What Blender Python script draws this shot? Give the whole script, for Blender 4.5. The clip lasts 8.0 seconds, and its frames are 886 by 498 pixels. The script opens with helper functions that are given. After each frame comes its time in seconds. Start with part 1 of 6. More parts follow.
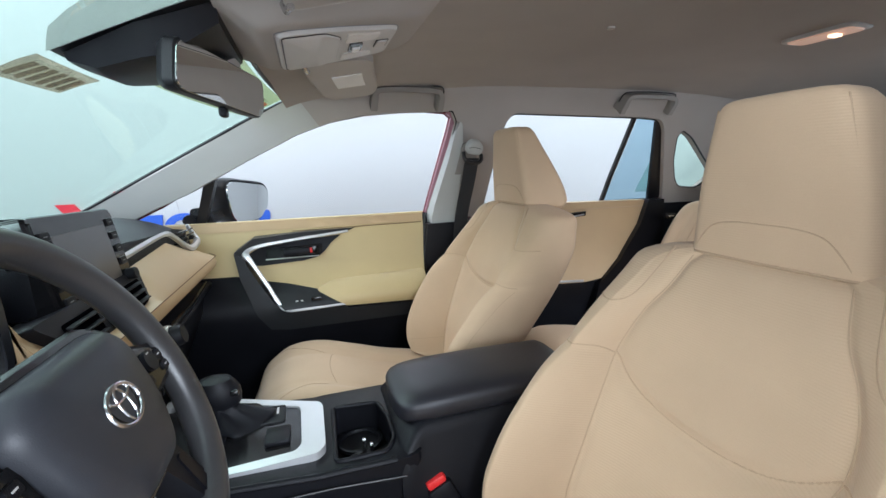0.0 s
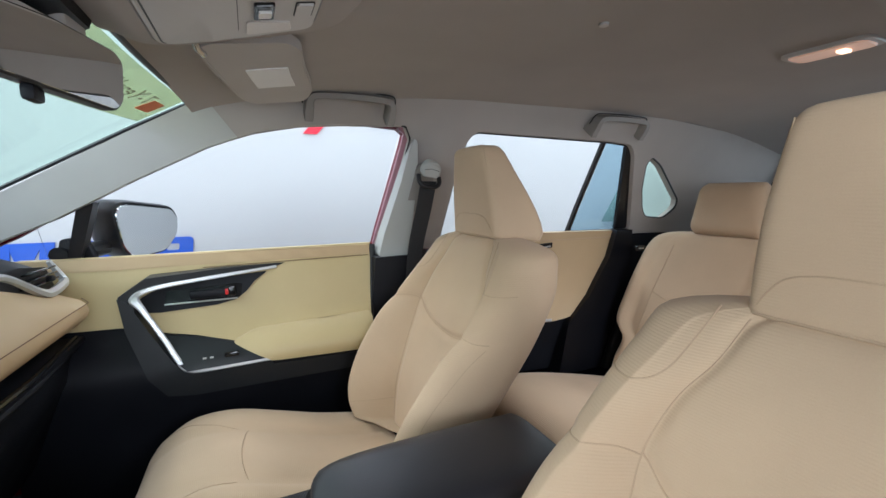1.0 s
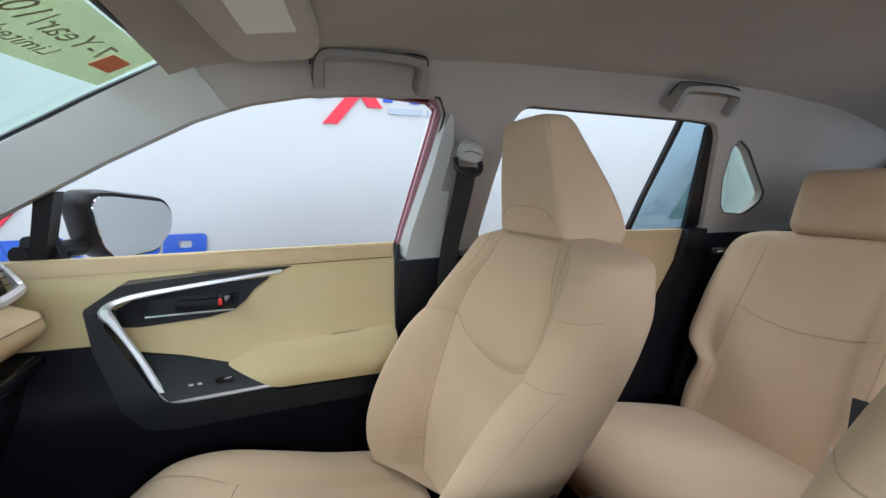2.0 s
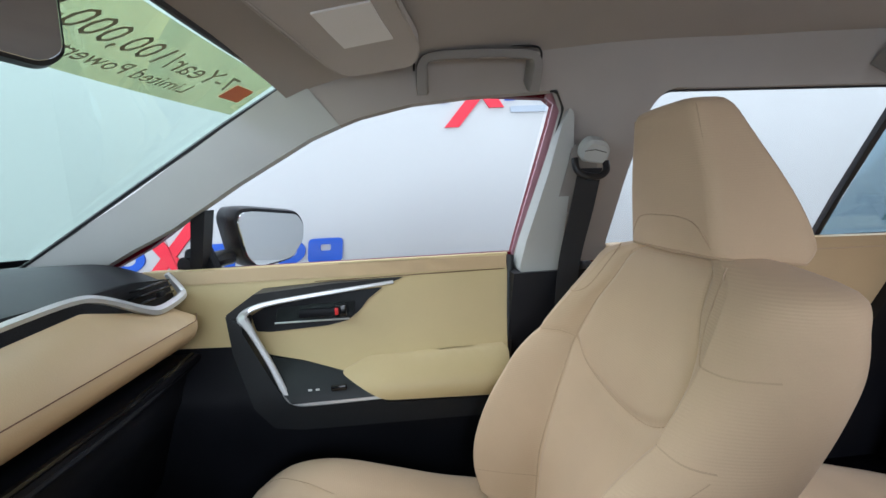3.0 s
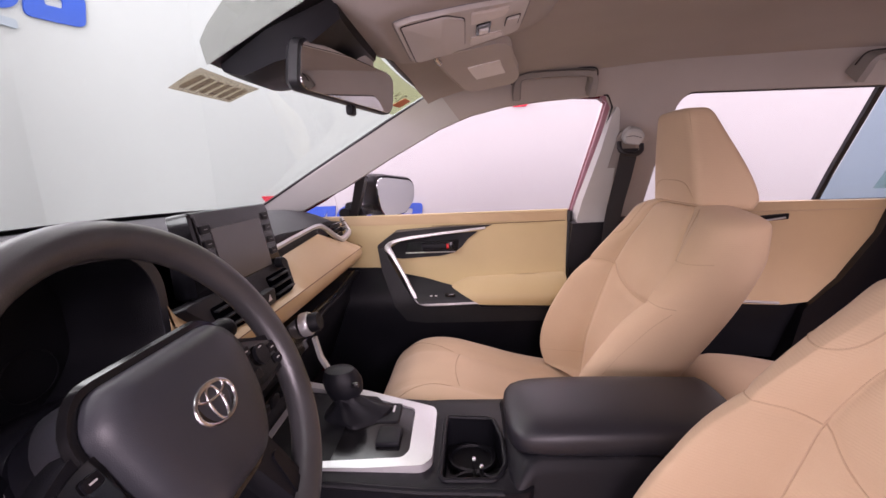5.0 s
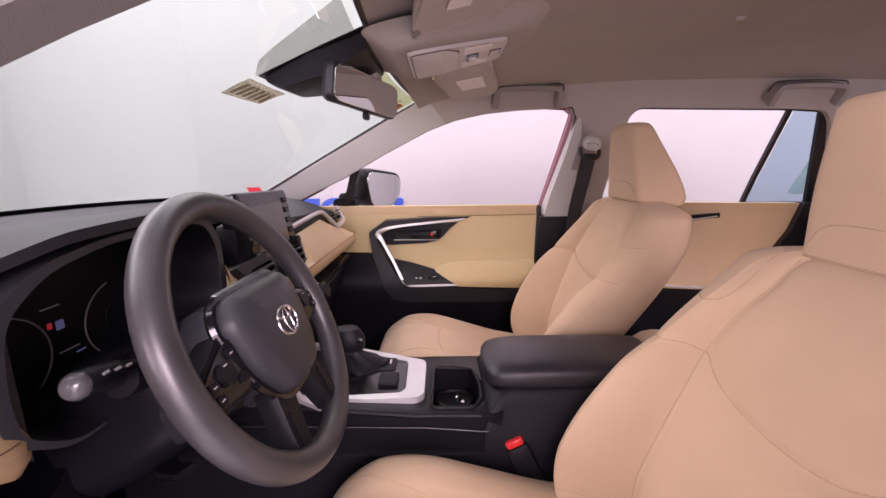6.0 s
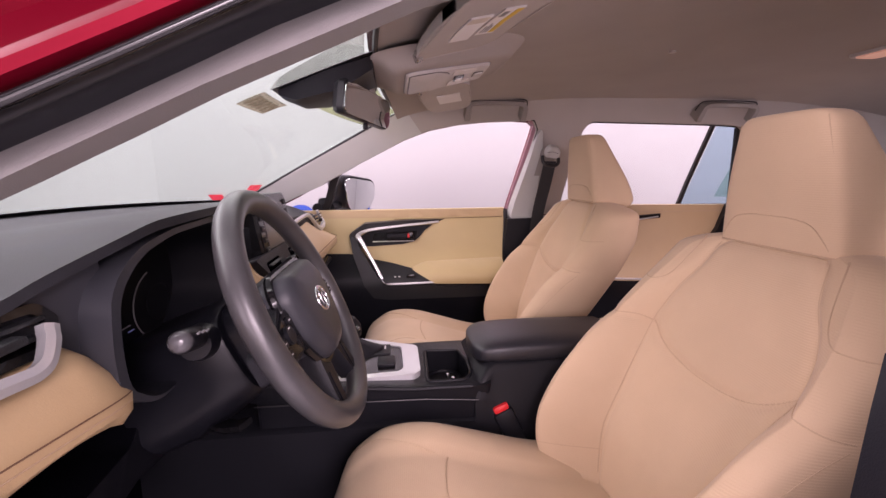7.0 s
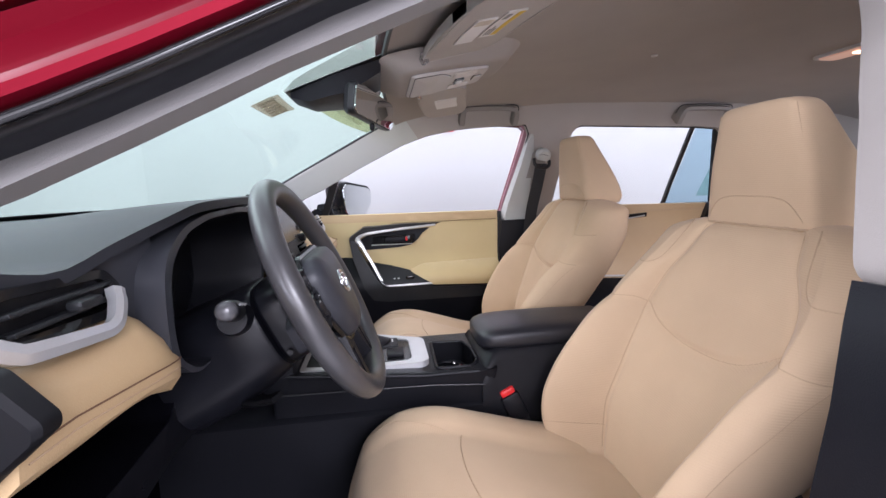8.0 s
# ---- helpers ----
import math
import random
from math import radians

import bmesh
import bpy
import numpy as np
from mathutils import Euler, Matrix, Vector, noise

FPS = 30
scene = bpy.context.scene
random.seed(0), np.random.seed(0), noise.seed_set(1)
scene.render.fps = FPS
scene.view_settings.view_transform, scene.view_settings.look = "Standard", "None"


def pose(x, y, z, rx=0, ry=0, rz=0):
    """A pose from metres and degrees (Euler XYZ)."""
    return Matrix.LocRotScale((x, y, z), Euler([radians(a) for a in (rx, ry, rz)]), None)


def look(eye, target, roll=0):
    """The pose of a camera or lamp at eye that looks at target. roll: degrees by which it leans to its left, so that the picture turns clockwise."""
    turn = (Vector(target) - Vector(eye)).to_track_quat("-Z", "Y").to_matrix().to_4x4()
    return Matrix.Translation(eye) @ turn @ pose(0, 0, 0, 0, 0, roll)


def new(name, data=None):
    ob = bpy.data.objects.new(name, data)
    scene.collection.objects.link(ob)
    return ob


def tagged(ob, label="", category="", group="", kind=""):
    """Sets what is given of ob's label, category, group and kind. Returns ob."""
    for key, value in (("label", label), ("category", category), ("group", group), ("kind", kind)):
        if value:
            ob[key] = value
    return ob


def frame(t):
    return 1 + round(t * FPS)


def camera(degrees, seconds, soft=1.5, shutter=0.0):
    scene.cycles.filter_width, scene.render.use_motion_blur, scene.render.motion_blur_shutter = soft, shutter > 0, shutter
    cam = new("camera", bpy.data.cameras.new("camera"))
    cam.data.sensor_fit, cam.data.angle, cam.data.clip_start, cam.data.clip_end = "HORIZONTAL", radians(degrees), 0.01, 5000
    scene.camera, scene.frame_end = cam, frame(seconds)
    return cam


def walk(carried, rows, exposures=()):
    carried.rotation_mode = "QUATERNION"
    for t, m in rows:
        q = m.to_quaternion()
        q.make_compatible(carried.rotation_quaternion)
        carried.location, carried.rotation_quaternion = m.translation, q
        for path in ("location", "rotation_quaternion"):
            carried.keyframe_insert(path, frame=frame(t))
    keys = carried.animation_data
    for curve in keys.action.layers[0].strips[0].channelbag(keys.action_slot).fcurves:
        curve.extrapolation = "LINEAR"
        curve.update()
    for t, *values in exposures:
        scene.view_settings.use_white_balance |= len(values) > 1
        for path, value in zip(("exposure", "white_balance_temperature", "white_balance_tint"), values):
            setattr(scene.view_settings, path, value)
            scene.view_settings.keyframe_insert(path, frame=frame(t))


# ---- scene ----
import functools

from mathutils.geometry import delaunay_2d_cdt

cam = camera(93.6, 8.0)
METRES, EYE, TILT, LEAN, TURN = 1.47, 1.25, -11.0, 1.5, -18.0
ROWS = [
    (0.0, 0.0, 0.0, 0.0, 0.0, 0.0, -0.0),
    (0.5, 0.014, 0.0696, 0.0152, -2.19, 1.37, -0.23),
    (1.0, -0.0017, 0.1512, 0.0281, -6.85, 3.41, 0.26),
    (2.5, -0.0031, 0.3564, 0.0504, 2.58, 2.72, -0.88),
    (3.0, 0.007, 0.3639, 0.0691, 13.51, 2.57, -1.37),
    (3.5, -0.0017, 0.3144, 0.0784, 21.44, 1.83, -3.49),
    (4.0, -0.0134, 0.226, 0.0499, 23.36, 0.26, -4.08),
    (4.5, 0.0016, 0.1371, 0.0286, 22.05, -0.99, -3.04),
    (6.0, 0.0435, -0.0624, -0.0113, 17.19, -1.44, -4.17),
    (6.5, 0.0291, -0.1163, -0.0254, 13.62, -0.77, -3.72),
    (7.0, 0.0145, -0.1559, -0.036, 11.09, 0.11, -3.18),
    (7.5, 0.0023, -0.1807, -0.0497, 9.8, 1.15, -2.48),
    (8.0, -0.0064, -0.1932, -0.0723, 9.34, 2.1, -1.76),
]
walk(cam, [(t, pose(0, -0.75, EYE, TILT, LEAN, TURN) @ pose(METRES * x, METRES * y, METRES * z, 90 + pitch, roll, yaw)) for t, x, y, z, yaw, pitch, roll in ROWS],
     [(0.0, -0.20, 5700, 8), (1.2, -0.32, 5700, 8), (3.3, -0.40, 5640, 8), (3.6, -0.34, 5820, 10), (3.95, -0.30, 6400, 27), (4.3, -0.27, 6700, 39), (7.1, -0.28, 6900, 48), (7.6, -0.19, 6450, 37), (8.0, -0.16, 6000, 23)])
# ---- built ----
# ---------------------------------------------------------------- light
world = bpy.data.worlds.new("studio_air")
scene.world = world
world.use_nodes = True
world.node_tree.nodes["Background"].inputs[0].default_value = (0.9, 0.95, 1.0, 1)
world.node_tree.nodes["Background"].inputs[1].default_value = 0.15


def lamp(name, m, size, size_y, watts, colour=(1, 1, 1)):
    data = bpy.data.lights.new(name, "AREA")
    data.shape, data.size, data.size_y, data.energy, data.color = "RECTANGLE", size, size_y, watts, colour
    ob = new(name, data)
    ob.matrix_world = m
    return ob


# unseen lamps added to light booth and cabin: ceiling strips and fill panels around
lamp("ceiling_strip", pose(0.4, 1.3, 3.2, 0, 0, 0), 5.0, 0.4, 40)
lamp("ceiling_strip", pose(0.4, -1.05, 3.2, 0, 0, 0), 5.0, 0.16, 30)
lamp("ceiling_strip", pose(-1.7, 0.5, 3.2, 0, 0, 90), 3.4, 0.3, 11)
lamp("front_fill", look((-2.3, 0.0, 2.75), (0.2, 0.0, 1.0)), 4.0, 0.8, 85)
lamp("rear_fill", look((3.9, 0.3, 2.3), (1.2, 0.2, 1.0)), 4.0, 1.2, 60)
lamp("rear_low_fill", look((3.9, -0.5, 0.75), (1.2, -0.1, 1.45)), 1.8, 0.9, 45)
lamp("side_low_fill", look((-2.0, -2.9, 1.45), (0.45, -0.35, 1.2)), 1.7, 1.5, 165, (0.97, 0.985, 1.0))
lamp("side_wall_fill", look((0.3, -3.7, 1.4), (0.3, -0.2, 1.1)), 2.6, 1.8, 75)
lamp("side_fill", look((0.95, -3.4, 2.5), (1.2, 0.2, 0.85)), 1.5, 1.0, 120, (0.98, 0.99, 1.0))
lamp("far_side_fill", look((0.6, 2.2, 2.85), (0.4, -0.2, 0.95)), 5.0, 0.5, 95)

# ---------------------------------------------------------------- materials


def material(name, colour, rough=0.6, metal=0.0, vary=0.12, scale=6.0, grain=0.0, grain_scale=600.0, spec=0.5, coat=0.0, weave=0.0, weave_scale=300.0, smudge=0.0, sheen=0.0, ribs="Z"):
    """A principled surface with two scales of colour change, a fine bump, an optional ribbed weave and uneven gloss."""
    m = bpy.data.materials.new(name)
    m.use_nodes = True
    nt = m.node_tree
    b = nt.nodes["Principled BSDF"]
    co = nt.nodes.new("ShaderNodeTexCoord")
    n1 = nt.nodes.new("ShaderNodeTexNoise")
    n1.inputs["Scale"].default_value, n1.inputs["Detail"].default_value = scale, 5
    n2 = nt.nodes.new("ShaderNodeTexNoise")
    n2.inputs["Scale"].default_value, n2.inputs["Detail"].default_value = grain_scale, 2
    for n in (n1, n2):
        nt.links.new(co.outputs["Object"], n.inputs["Vector"])
    ramp = nt.nodes.new("ShaderNodeMapRange")
    ramp.inputs["From Min"].default_value, ramp.inputs["From Max"].default_value = 0.3, 0.7
    ramp.inputs["To Min"].default_value, ramp.inputs["To Max"].default_value = 1 - vary, 1 + vary * 0.5
    nt.links.new(n1.outputs["Fac"], ramp.inputs["Value"])
    fine = nt.nodes.new("ShaderNodeMapRange")
    fine.inputs["To Min"].default_value, fine.inputs["To Max"].default_value = 1 - vary * 0.8, 1 + vary * 0.8
    nt.links.new(n2.outputs["Fac"], fine.inputs["Value"])
    mul = nt.nodes.new("ShaderNodeMath")
    mul.operation = "MULTIPLY"
    nt.links.new(ramp.outputs[0], mul.inputs[0]), nt.links.new(fine.outputs[0], mul.inputs[1])
    mix = nt.nodes.new("ShaderNodeVectorMath")
    mix.operation = "SCALE"
    mix.inputs[0].default_value = colour
    nt.links.new(mul.outputs[0], mix.inputs["Scale"])
    nt.links.new(mix.outputs[0], b.inputs["Base Color"])
    b.inputs["Roughness"].default_value, b.inputs["Metallic"].default_value = rough, metal
    b.inputs["Specular IOR Level"].default_value = spec
    b.inputs["Coat Weight"].default_value = coat
    b.inputs["Sheen Weight"].default_value = sheen
    if smudge:
        rr = nt.nodes.new("ShaderNodeMapRange")
        rr.inputs["To Min"].default_value, rr.inputs["To Max"].default_value = max(0.03, rough - smudge), rough + smudge
        nt.links.new(n1.outputs["Fac"], rr.inputs["Value"])
        nt.links.new(rr.outputs[0], b.inputs["Roughness"])
    last = None
    if grain:
        bp = nt.nodes.new("ShaderNodeBump")
        bp.inputs["Strength"].default_value, bp.inputs["Distance"].default_value = grain, 0.0008
        nt.links.new(n2.outputs["Fac"], bp.inputs["Height"])
        last = bp
    if weave:
        wv = nt.nodes.new("ShaderNodeTexWave")
        wv.wave_type, wv.bands_direction = "BANDS", ribs
        wv.inputs["Scale"].default_value, wv.inputs["Distortion"].default_value = weave_scale, 0.4
        wv.inputs["Detail"].default_value = 1
        nt.links.new(co.outputs["Object"], wv.inputs["Vector"])
        bp = nt.nodes.new("ShaderNodeBump")
        bp.inputs["Strength"].default_value, bp.inputs["Distance"].default_value = weave, 0.0012
        nt.links.new(wv.outputs["Fac"], bp.inputs["Height"])
        if last:
            nt.links.new(last.outputs[0], bp.inputs["Normal"])
        last = bp
    if last:
        nt.links.new(last.outputs[0], b.inputs["Normal"])
    return m


def glass(name, tint, gloss=0.6):
    m = bpy.data.materials.new(name)
    m.use_nodes = True
    nt = m.node_tree
    nt.nodes.remove(nt.nodes["Principled BSDF"])
    tr, gl, mx, fr = (nt.nodes.new(k) for k in ("ShaderNodeBsdfTransparent", "ShaderNodeBsdfGlossy", "ShaderNodeMixShader", "ShaderNodeFresnel"))
    tr.inputs[0].default_value = (*tint, 1)
    gl.inputs["Roughness"].default_value = 0.02
    fr.inputs["IOR"].default_value = 1.3
    k = nt.nodes.new("ShaderNodeMath")
    k.operation = "MULTIPLY"
    k.inputs[1].default_value = gloss
    nt.links.new(fr.outputs[0], k.inputs[0])
    nt.links.new(k.outputs[0], mx.inputs[0]), nt.links.new(tr.outputs[0], mx.inputs[1]), nt.links.new(gl.outputs[0], mx.inputs[2])
    nt.links.new(mx.outputs[0], nt.nodes["Material Output"].inputs[0])
    return m


def glowing(name, colour, strength):
    m = bpy.data.materials.new(name)
    m.use_nodes = True
    b = m.node_tree.nodes["Principled BSDF"]
    b.inputs["Base Color"].default_value = (*colour, 1)
    b.inputs["Emission Color"].default_value = (*colour, 1)
    b.inputs["Emission Strength"].default_value = strength
    return m


FABRIC = material("tan_seat_fabric", (0.575, 0.422, 0.277), 0.9, vary=0.06, scale=7, grain=0.25, grain_scale=900, weave=0.13, weave_scale=95, sheen=0.15, spec=0.2)
FABRIC_FLAT = material("tan_cushion_fabric", (0.575, 0.422, 0.277), 0.9, vary=0.06, scale=7, grain=0.25, grain_scale=900, weave=0.13, weave_scale=95, sheen=0.15, spec=0.2, ribs="X")
SEAM = material("tan_seam_thread", (0.50, 0.362, 0.235), 0.9, grain=0.3)
VINYL = material("tan_door_vinyl", (0.55, 0.43, 0.22), 0.5, vary=0.06, scale=5, grain=0.3, grain_scale=700, smudge=0.08)
DASH_TAN = material("tan_dash_leatherette", (0.50, 0.355, 0.195), 0.48, vary=0.06, scale=6, grain=0.35, grain_scale=650, smudge=0.08)
BLACK = material("black_soft_plastic", (0.0078, 0.0083, 0.0112), 0.44, spec=0.22, vary=0.25, grain=0.5, grain_scale=900, smudge=0.12)
DASH_TOP = material("charcoal_dash_skin", (0.024, 0.026, 0.031), 0.52, spec=0.26, vary=0.12, grain=0.35, grain_scale=900, smudge=0.06)
FASCIA = material("satin_charcoal_fascia", (0.033, 0.035, 0.042), 0.42, spec=0.40, vary=0.12, grain=0.2, grain_scale=1000, smudge=0.05)
STITCH = material("brown_stitching", (0.15, 0.075, 0.04), 0.8, grain=0.3)
DOOR_GREY = material("dark_grey_door_plastic", (0.017, 0.0187, 0.021), 0.42, spec=0.34, vary=0.2, grain=0.5, grain_scale=800)
COLUMN = material("satin_black_column_plastic", (0.0055, 0.0058, 0.008), 0.30, spec=0.17, vary=0.1, grain=0.06, grain_scale=900, smudge=0.04)
END_CAP = material("matt_black_end_plastic", (0.0065, 0.0068, 0.0085), 0.55, spec=0.16, vary=0.12, grain=0.12, grain_scale=1200)
GLOSS = material("piano_black_plastic", (0.008, 0.008, 0.009), 0.12, vary=0.1, smudge=0.06)
LEATHER = material("worn_black_wheel_leather", (0.045, 0.0445, 0.047), 0.34, vary=0.25, scale=14, spec=0.65, grain=0.2, grain_scale=900, smudge=0.12)
ARM = material("black_armrest_leatherette", (0.0165, 0.017, 0.0215), 0.40, vary=0.12, grain=0.22, grain_scale=1300, smudge=0.06)
SILVER = material("satin_silver_trim", (0.66, 0.67, 0.68), 0.32, metal=0.58, vary=0.06, grain=0.1, smudge=0.06)
GREY_TIP = material("grey_stalk_plastic", (0.075, 0.075, 0.08), 0.14)
CHROME = material("chrome", (0.60, 0.60, 0.61), 0.24, metal=1.0, vary=0.03)
HEADLINER = material("grey_headliner_cloth", (0.405, 0.374, 0.345), 0.95, vary=0.06, scale=5, grain=0.5, grain_scale=900, spec=0.15)
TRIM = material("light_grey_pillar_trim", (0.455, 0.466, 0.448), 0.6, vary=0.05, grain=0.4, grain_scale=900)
# the pillar trim darkened: shade on the driver's side put into the colour
TRIM_SHADED = material("shaded_pillar_trim", (0.22, 0.212, 0.208), 0.6, vary=0.06, grain=0.4, grain_scale=900)
OHC = material("pale_grey_roof_plastic", (0.55, 0.53, 0.51), 0.5, vary=0.05, grain=0.25, grain_scale=900)
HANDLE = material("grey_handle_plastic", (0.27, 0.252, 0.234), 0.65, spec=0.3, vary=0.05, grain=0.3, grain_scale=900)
VISOR = material("grey_visor_cloth", (0.47, 0.44, 0.41), 0.85, vary=0.06, grain=0.4, grain_scale=800)
PAPER = material("white_label_paper", (0.80, 0.79, 0.77), 0.7, vary=0.04)
PALE_PAPER = material("buff_label_paper", (0.66, 0.60, 0.50), 0.7, vary=0.15, scale=30)
INK = material("grey_ink", (0.25, 0.25, 0.26), 0.7)
YELLOW = material("yellow_label_print", (0.75, 0.52, 0.05), 0.6)
STICKER = glass("buff_sticker_film", (0.76, 0.69, 0.61), 0.2)
STICKER_INK = glass("brown_sticker_print", (0.72, 0.66, 0.60), 0.1)
LIME = glass("green_windscreen_film", (0.84, 0.85, 0.66), 0.3)
DOTS = glass("grey_dotted_frit", (0.84, 0.84, 0.82), 0.3)
GREEN_INK = material("olive_print", (0.26, 0.27, 0.17), 0.6)
ORANGE = material("orange_print", (0.70, 0.20, 0.08), 0.6)
RUBBER = material("black_rubber_seal", (0.012, 0.012, 0.014), 0.4, vary=0.2, smudge=0.12)
SEAL = material("satin_black_seal", (0.012, 0.0125, 0.016), 0.34, vary=0.15, smudge=0.08)
RED = material("red_metallic_car_paint", (0.125, 0.0018, 0.009), 0.46, metal=0.45, spec=0.10, vary=0.06, coat=0.0, grain=0.06, grain_scale=1500)
# red paint lightened to pink: white wall reflections painted into the colour
RED_SHEEN = material("red_paint_pink_sheen", (0.52, 0.27, 0.32), 0.25, metal=0.1, vary=0.06, coat=1.0)
RED_BTN = material("red_button_plastic", (0.75, 0.03, 0.03), 0.35)
# blacker than carpet: shade of footwell, recesses and vents is in this colour
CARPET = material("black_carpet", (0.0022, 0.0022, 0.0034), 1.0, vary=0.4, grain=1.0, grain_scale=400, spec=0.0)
BELT = material("black_belt_webbing", (0.018, 0.019, 0.022), 0.7, weave=0.5, weave_scale=200)
MIRROR = material("mirror_glass", (0.85, 0.87, 0.88), 0.015, metal=1.0, vary=0.01)
SCREEN = material("grey_display_glass", (0.095, 0.090, 0.092), 0.18, vary=0.03, smudge=0.05)
MARK = material("white_print", (0.62, 0.62, 0.62), 0.6)
WALL = material("white_booth_wall", (0.495, 0.495, 0.495), 0.9, vary=0.03, scale=1.5, grain=0.03, grain_scale=60)
FLOOR_M = material("pale_grey_booth_floor", (0.62, 0.62, 0.62), 0.5, vary=0.1, scale=3)
BLUE = material("blue_wall_paint", (0.014, 0.08, 0.46), 0.6, vary=0.05)
WALL_RED = material("red_wall_paint", (0.70, 0.015, 0.04), 0.6, vary=0.05)
GREY_INK = material("grey_wall_paint", (0.36, 0.40, 0.46), 0.6, vary=0.05)
CLEAR = glass("clear_side_glass", (0.93, 0.95, 0.95))
GREEN = glass("green_windscreen_glass", (0.785, 0.885, 0.84), 0.12)
PRIVACY = glass("tinted_rear_glass", (0.62, 0.74, 0.80), 0.4)
GLOW = glowing("warm_lamp_lens", (0.80, 0.50, 0.36), 0.35)
BULB = glowing("warm_bulb", (1.0, 0.62, 0.38), 3.0)
LENS = material("frosted_lamp_lens", (0.66, 0.62, 0.58), 0.4)
SHOW = glowing("blue_display_light", (0.16, 0.20, 0.42), 0.22)
DIM = glowing("dim_display_light", (0.25, 0.25, 0.28), 0.05)

# ---------------------------------------------------------------- mesh helpers


def thing(name, label, category, group="", kind="", at=(0, 0, 0)):
    ob = new(name)
    ob.empty_display_size = 0.05
    ob.location = at
    return tagged(ob, label, category, group, kind)


def part(name, bm, mat, parent=None, label="", sharp=38):
    me = bpy.data.meshes.new(name)
    bmesh.ops.recalc_face_normals(bm, faces=bm.faces[:])
    bm.to_mesh(me)
    bm.free()
    me.polygons.foreach_set("use_smooth", [True] * len(me.polygons))
    me.set_sharp_from_angle(angle=radians(sharp))
    me.materials.append(mat)
    ob = new(name, me)
    if parent:
        ob.parent = parent
        top = parent
        shift = Vector(parent.location)
        while top.parent:
            top = top.parent
            shift += Vector(top.location)
        ob.location = -shift
    if label:
        ob["label"] = label
    return ob


def loft(rings, closed=True, caps=True):
    bm = bmesh.new()
    vs = [[bm.verts.new(p) for p in r] for r in rings]
    n = len(rings[0])
    for a, b in zip(vs, vs[1:]):
        for i in range(n if closed else n - 1):
            j = (i + 1) % n
            bm.faces.new((a[i], a[j], b[j], b[i]))
    if caps:
        for r in (vs[0], vs[-1]):
            c = bm.verts.new(sum((v.co for v in r), Vector()) / n)
            for i in range(n):
                bm.faces.new((r[i], r[(i + 1) % n], c))
    return bm


def smooth_path(points, steps=6, closed=False):
    """Catmull-Rom through the points."""
    p = [Vector(q) for q in points]
    n = len(p)
    out = []
    for i in range(n if closed else n - 1):
        a, b, c, d = (p[(i + k) % n] if closed else p[min(max(i + k, 0), n - 1)] for k in (-1, 0, 1, 2))
        for s in range(steps):
            t = s / steps
            out.append(0.5 * ((2 * b) + (c - a) * t + (2 * a - 5 * b + 4 * c - d) * t * t + (3 * b - a - 3 * c + d) * t ** 3))
    if not closed:
        out.append(p[-1])
    return out


def sweep(path, profile, up=(0, 0, 1), closed=False, scale=None):
    """Sweeps a closed profile of (side, up) offsets along a path."""
    p = [Vector(q) for q in path]
    n = len(p)
    rings = []
    for i in range(n):
        t = (p[(i + 1) % n] - p[i - 1]) if closed else (p[min(i + 1, n - 1)] - p[max(i - 1, 0)])
        t.normalize()
        u = Vector(up) if not callable(up) else Vector(up(p[i]))
        s = t.cross(u).normalized()
        u = s.cross(t).normalized()
        k = scale(i / (n - 1)) if scale else 1
        rings.append([p[i] + s * (a * k) + u * (b * k) for a, b in profile])
    if closed:
        rings.append(rings[0])
        bm = loft(rings, True, False)
        bmesh.ops.remove_doubles(bm, verts=bm.verts[:], dist=1e-6)
        return bm
    return loft(rings)


def circle(r, n=10, squash=1.0):
    return [(r * math.cos(2 * math.pi * i / n), r * squash * math.sin(2 * math.pi * i / n)) for i in range(n)]


def tube(path, r, n=8, up=(0, 0, 1), closed=False):
    return sweep(path, circle(r, n), up, closed)


def rbox(centre, size, bevel=0.004, turn=None, seg=2):
    bm = bmesh.new()
    bmesh.ops.create_cube(bm, size=1)
    bmesh.ops.scale(bm, vec=size, verts=bm.verts[:])
    if bevel:
        bmesh.ops.bevel(bm, geom=bm.edges[:], offset=min(bevel, min(size) * 0.45), segments=seg, affect="EDGES", profile=0.5)
    m = Matrix.Translation(centre) @ (turn or Matrix())
    bmesh.ops.transform(bm, matrix=m, verts=bm.verts[:])
    return bm


def rounded(poly, r=0.01, steps=4):
    """A polygon with its corners rounded."""
    out = []
    n = len(poly)
    for i in range(n):
        a, b, c = Vector(poly[i - 1]), Vector(poly[i]), Vector(poly[(i + 1) % n])
        d = min(r, (a - b).length * 0.45, (c - b).length * 0.45)
        s, e = b + (a - b).normalized() * d, b + (c - b).normalized() * d
        for k in range(steps + 1):
            t = k / steps
            out.append((1 - t) ** 2 * s + 2 * t * (1 - t) * b + t * t * e)
    return [tuple(q) for q in out]


def inside(p, poly):
    x, y = p
    hit = False
    j = len(poly) - 1
    for i in range(len(poly)):
        (xi, yi), (xj, yj) = poly[i][:2], poly[j][:2]
        if (yi > y) != (yj > y) and x < (xj - xi) * (y - yi) / (yj - yi) + xi:
            hit = not hit
        j = i
    return hit




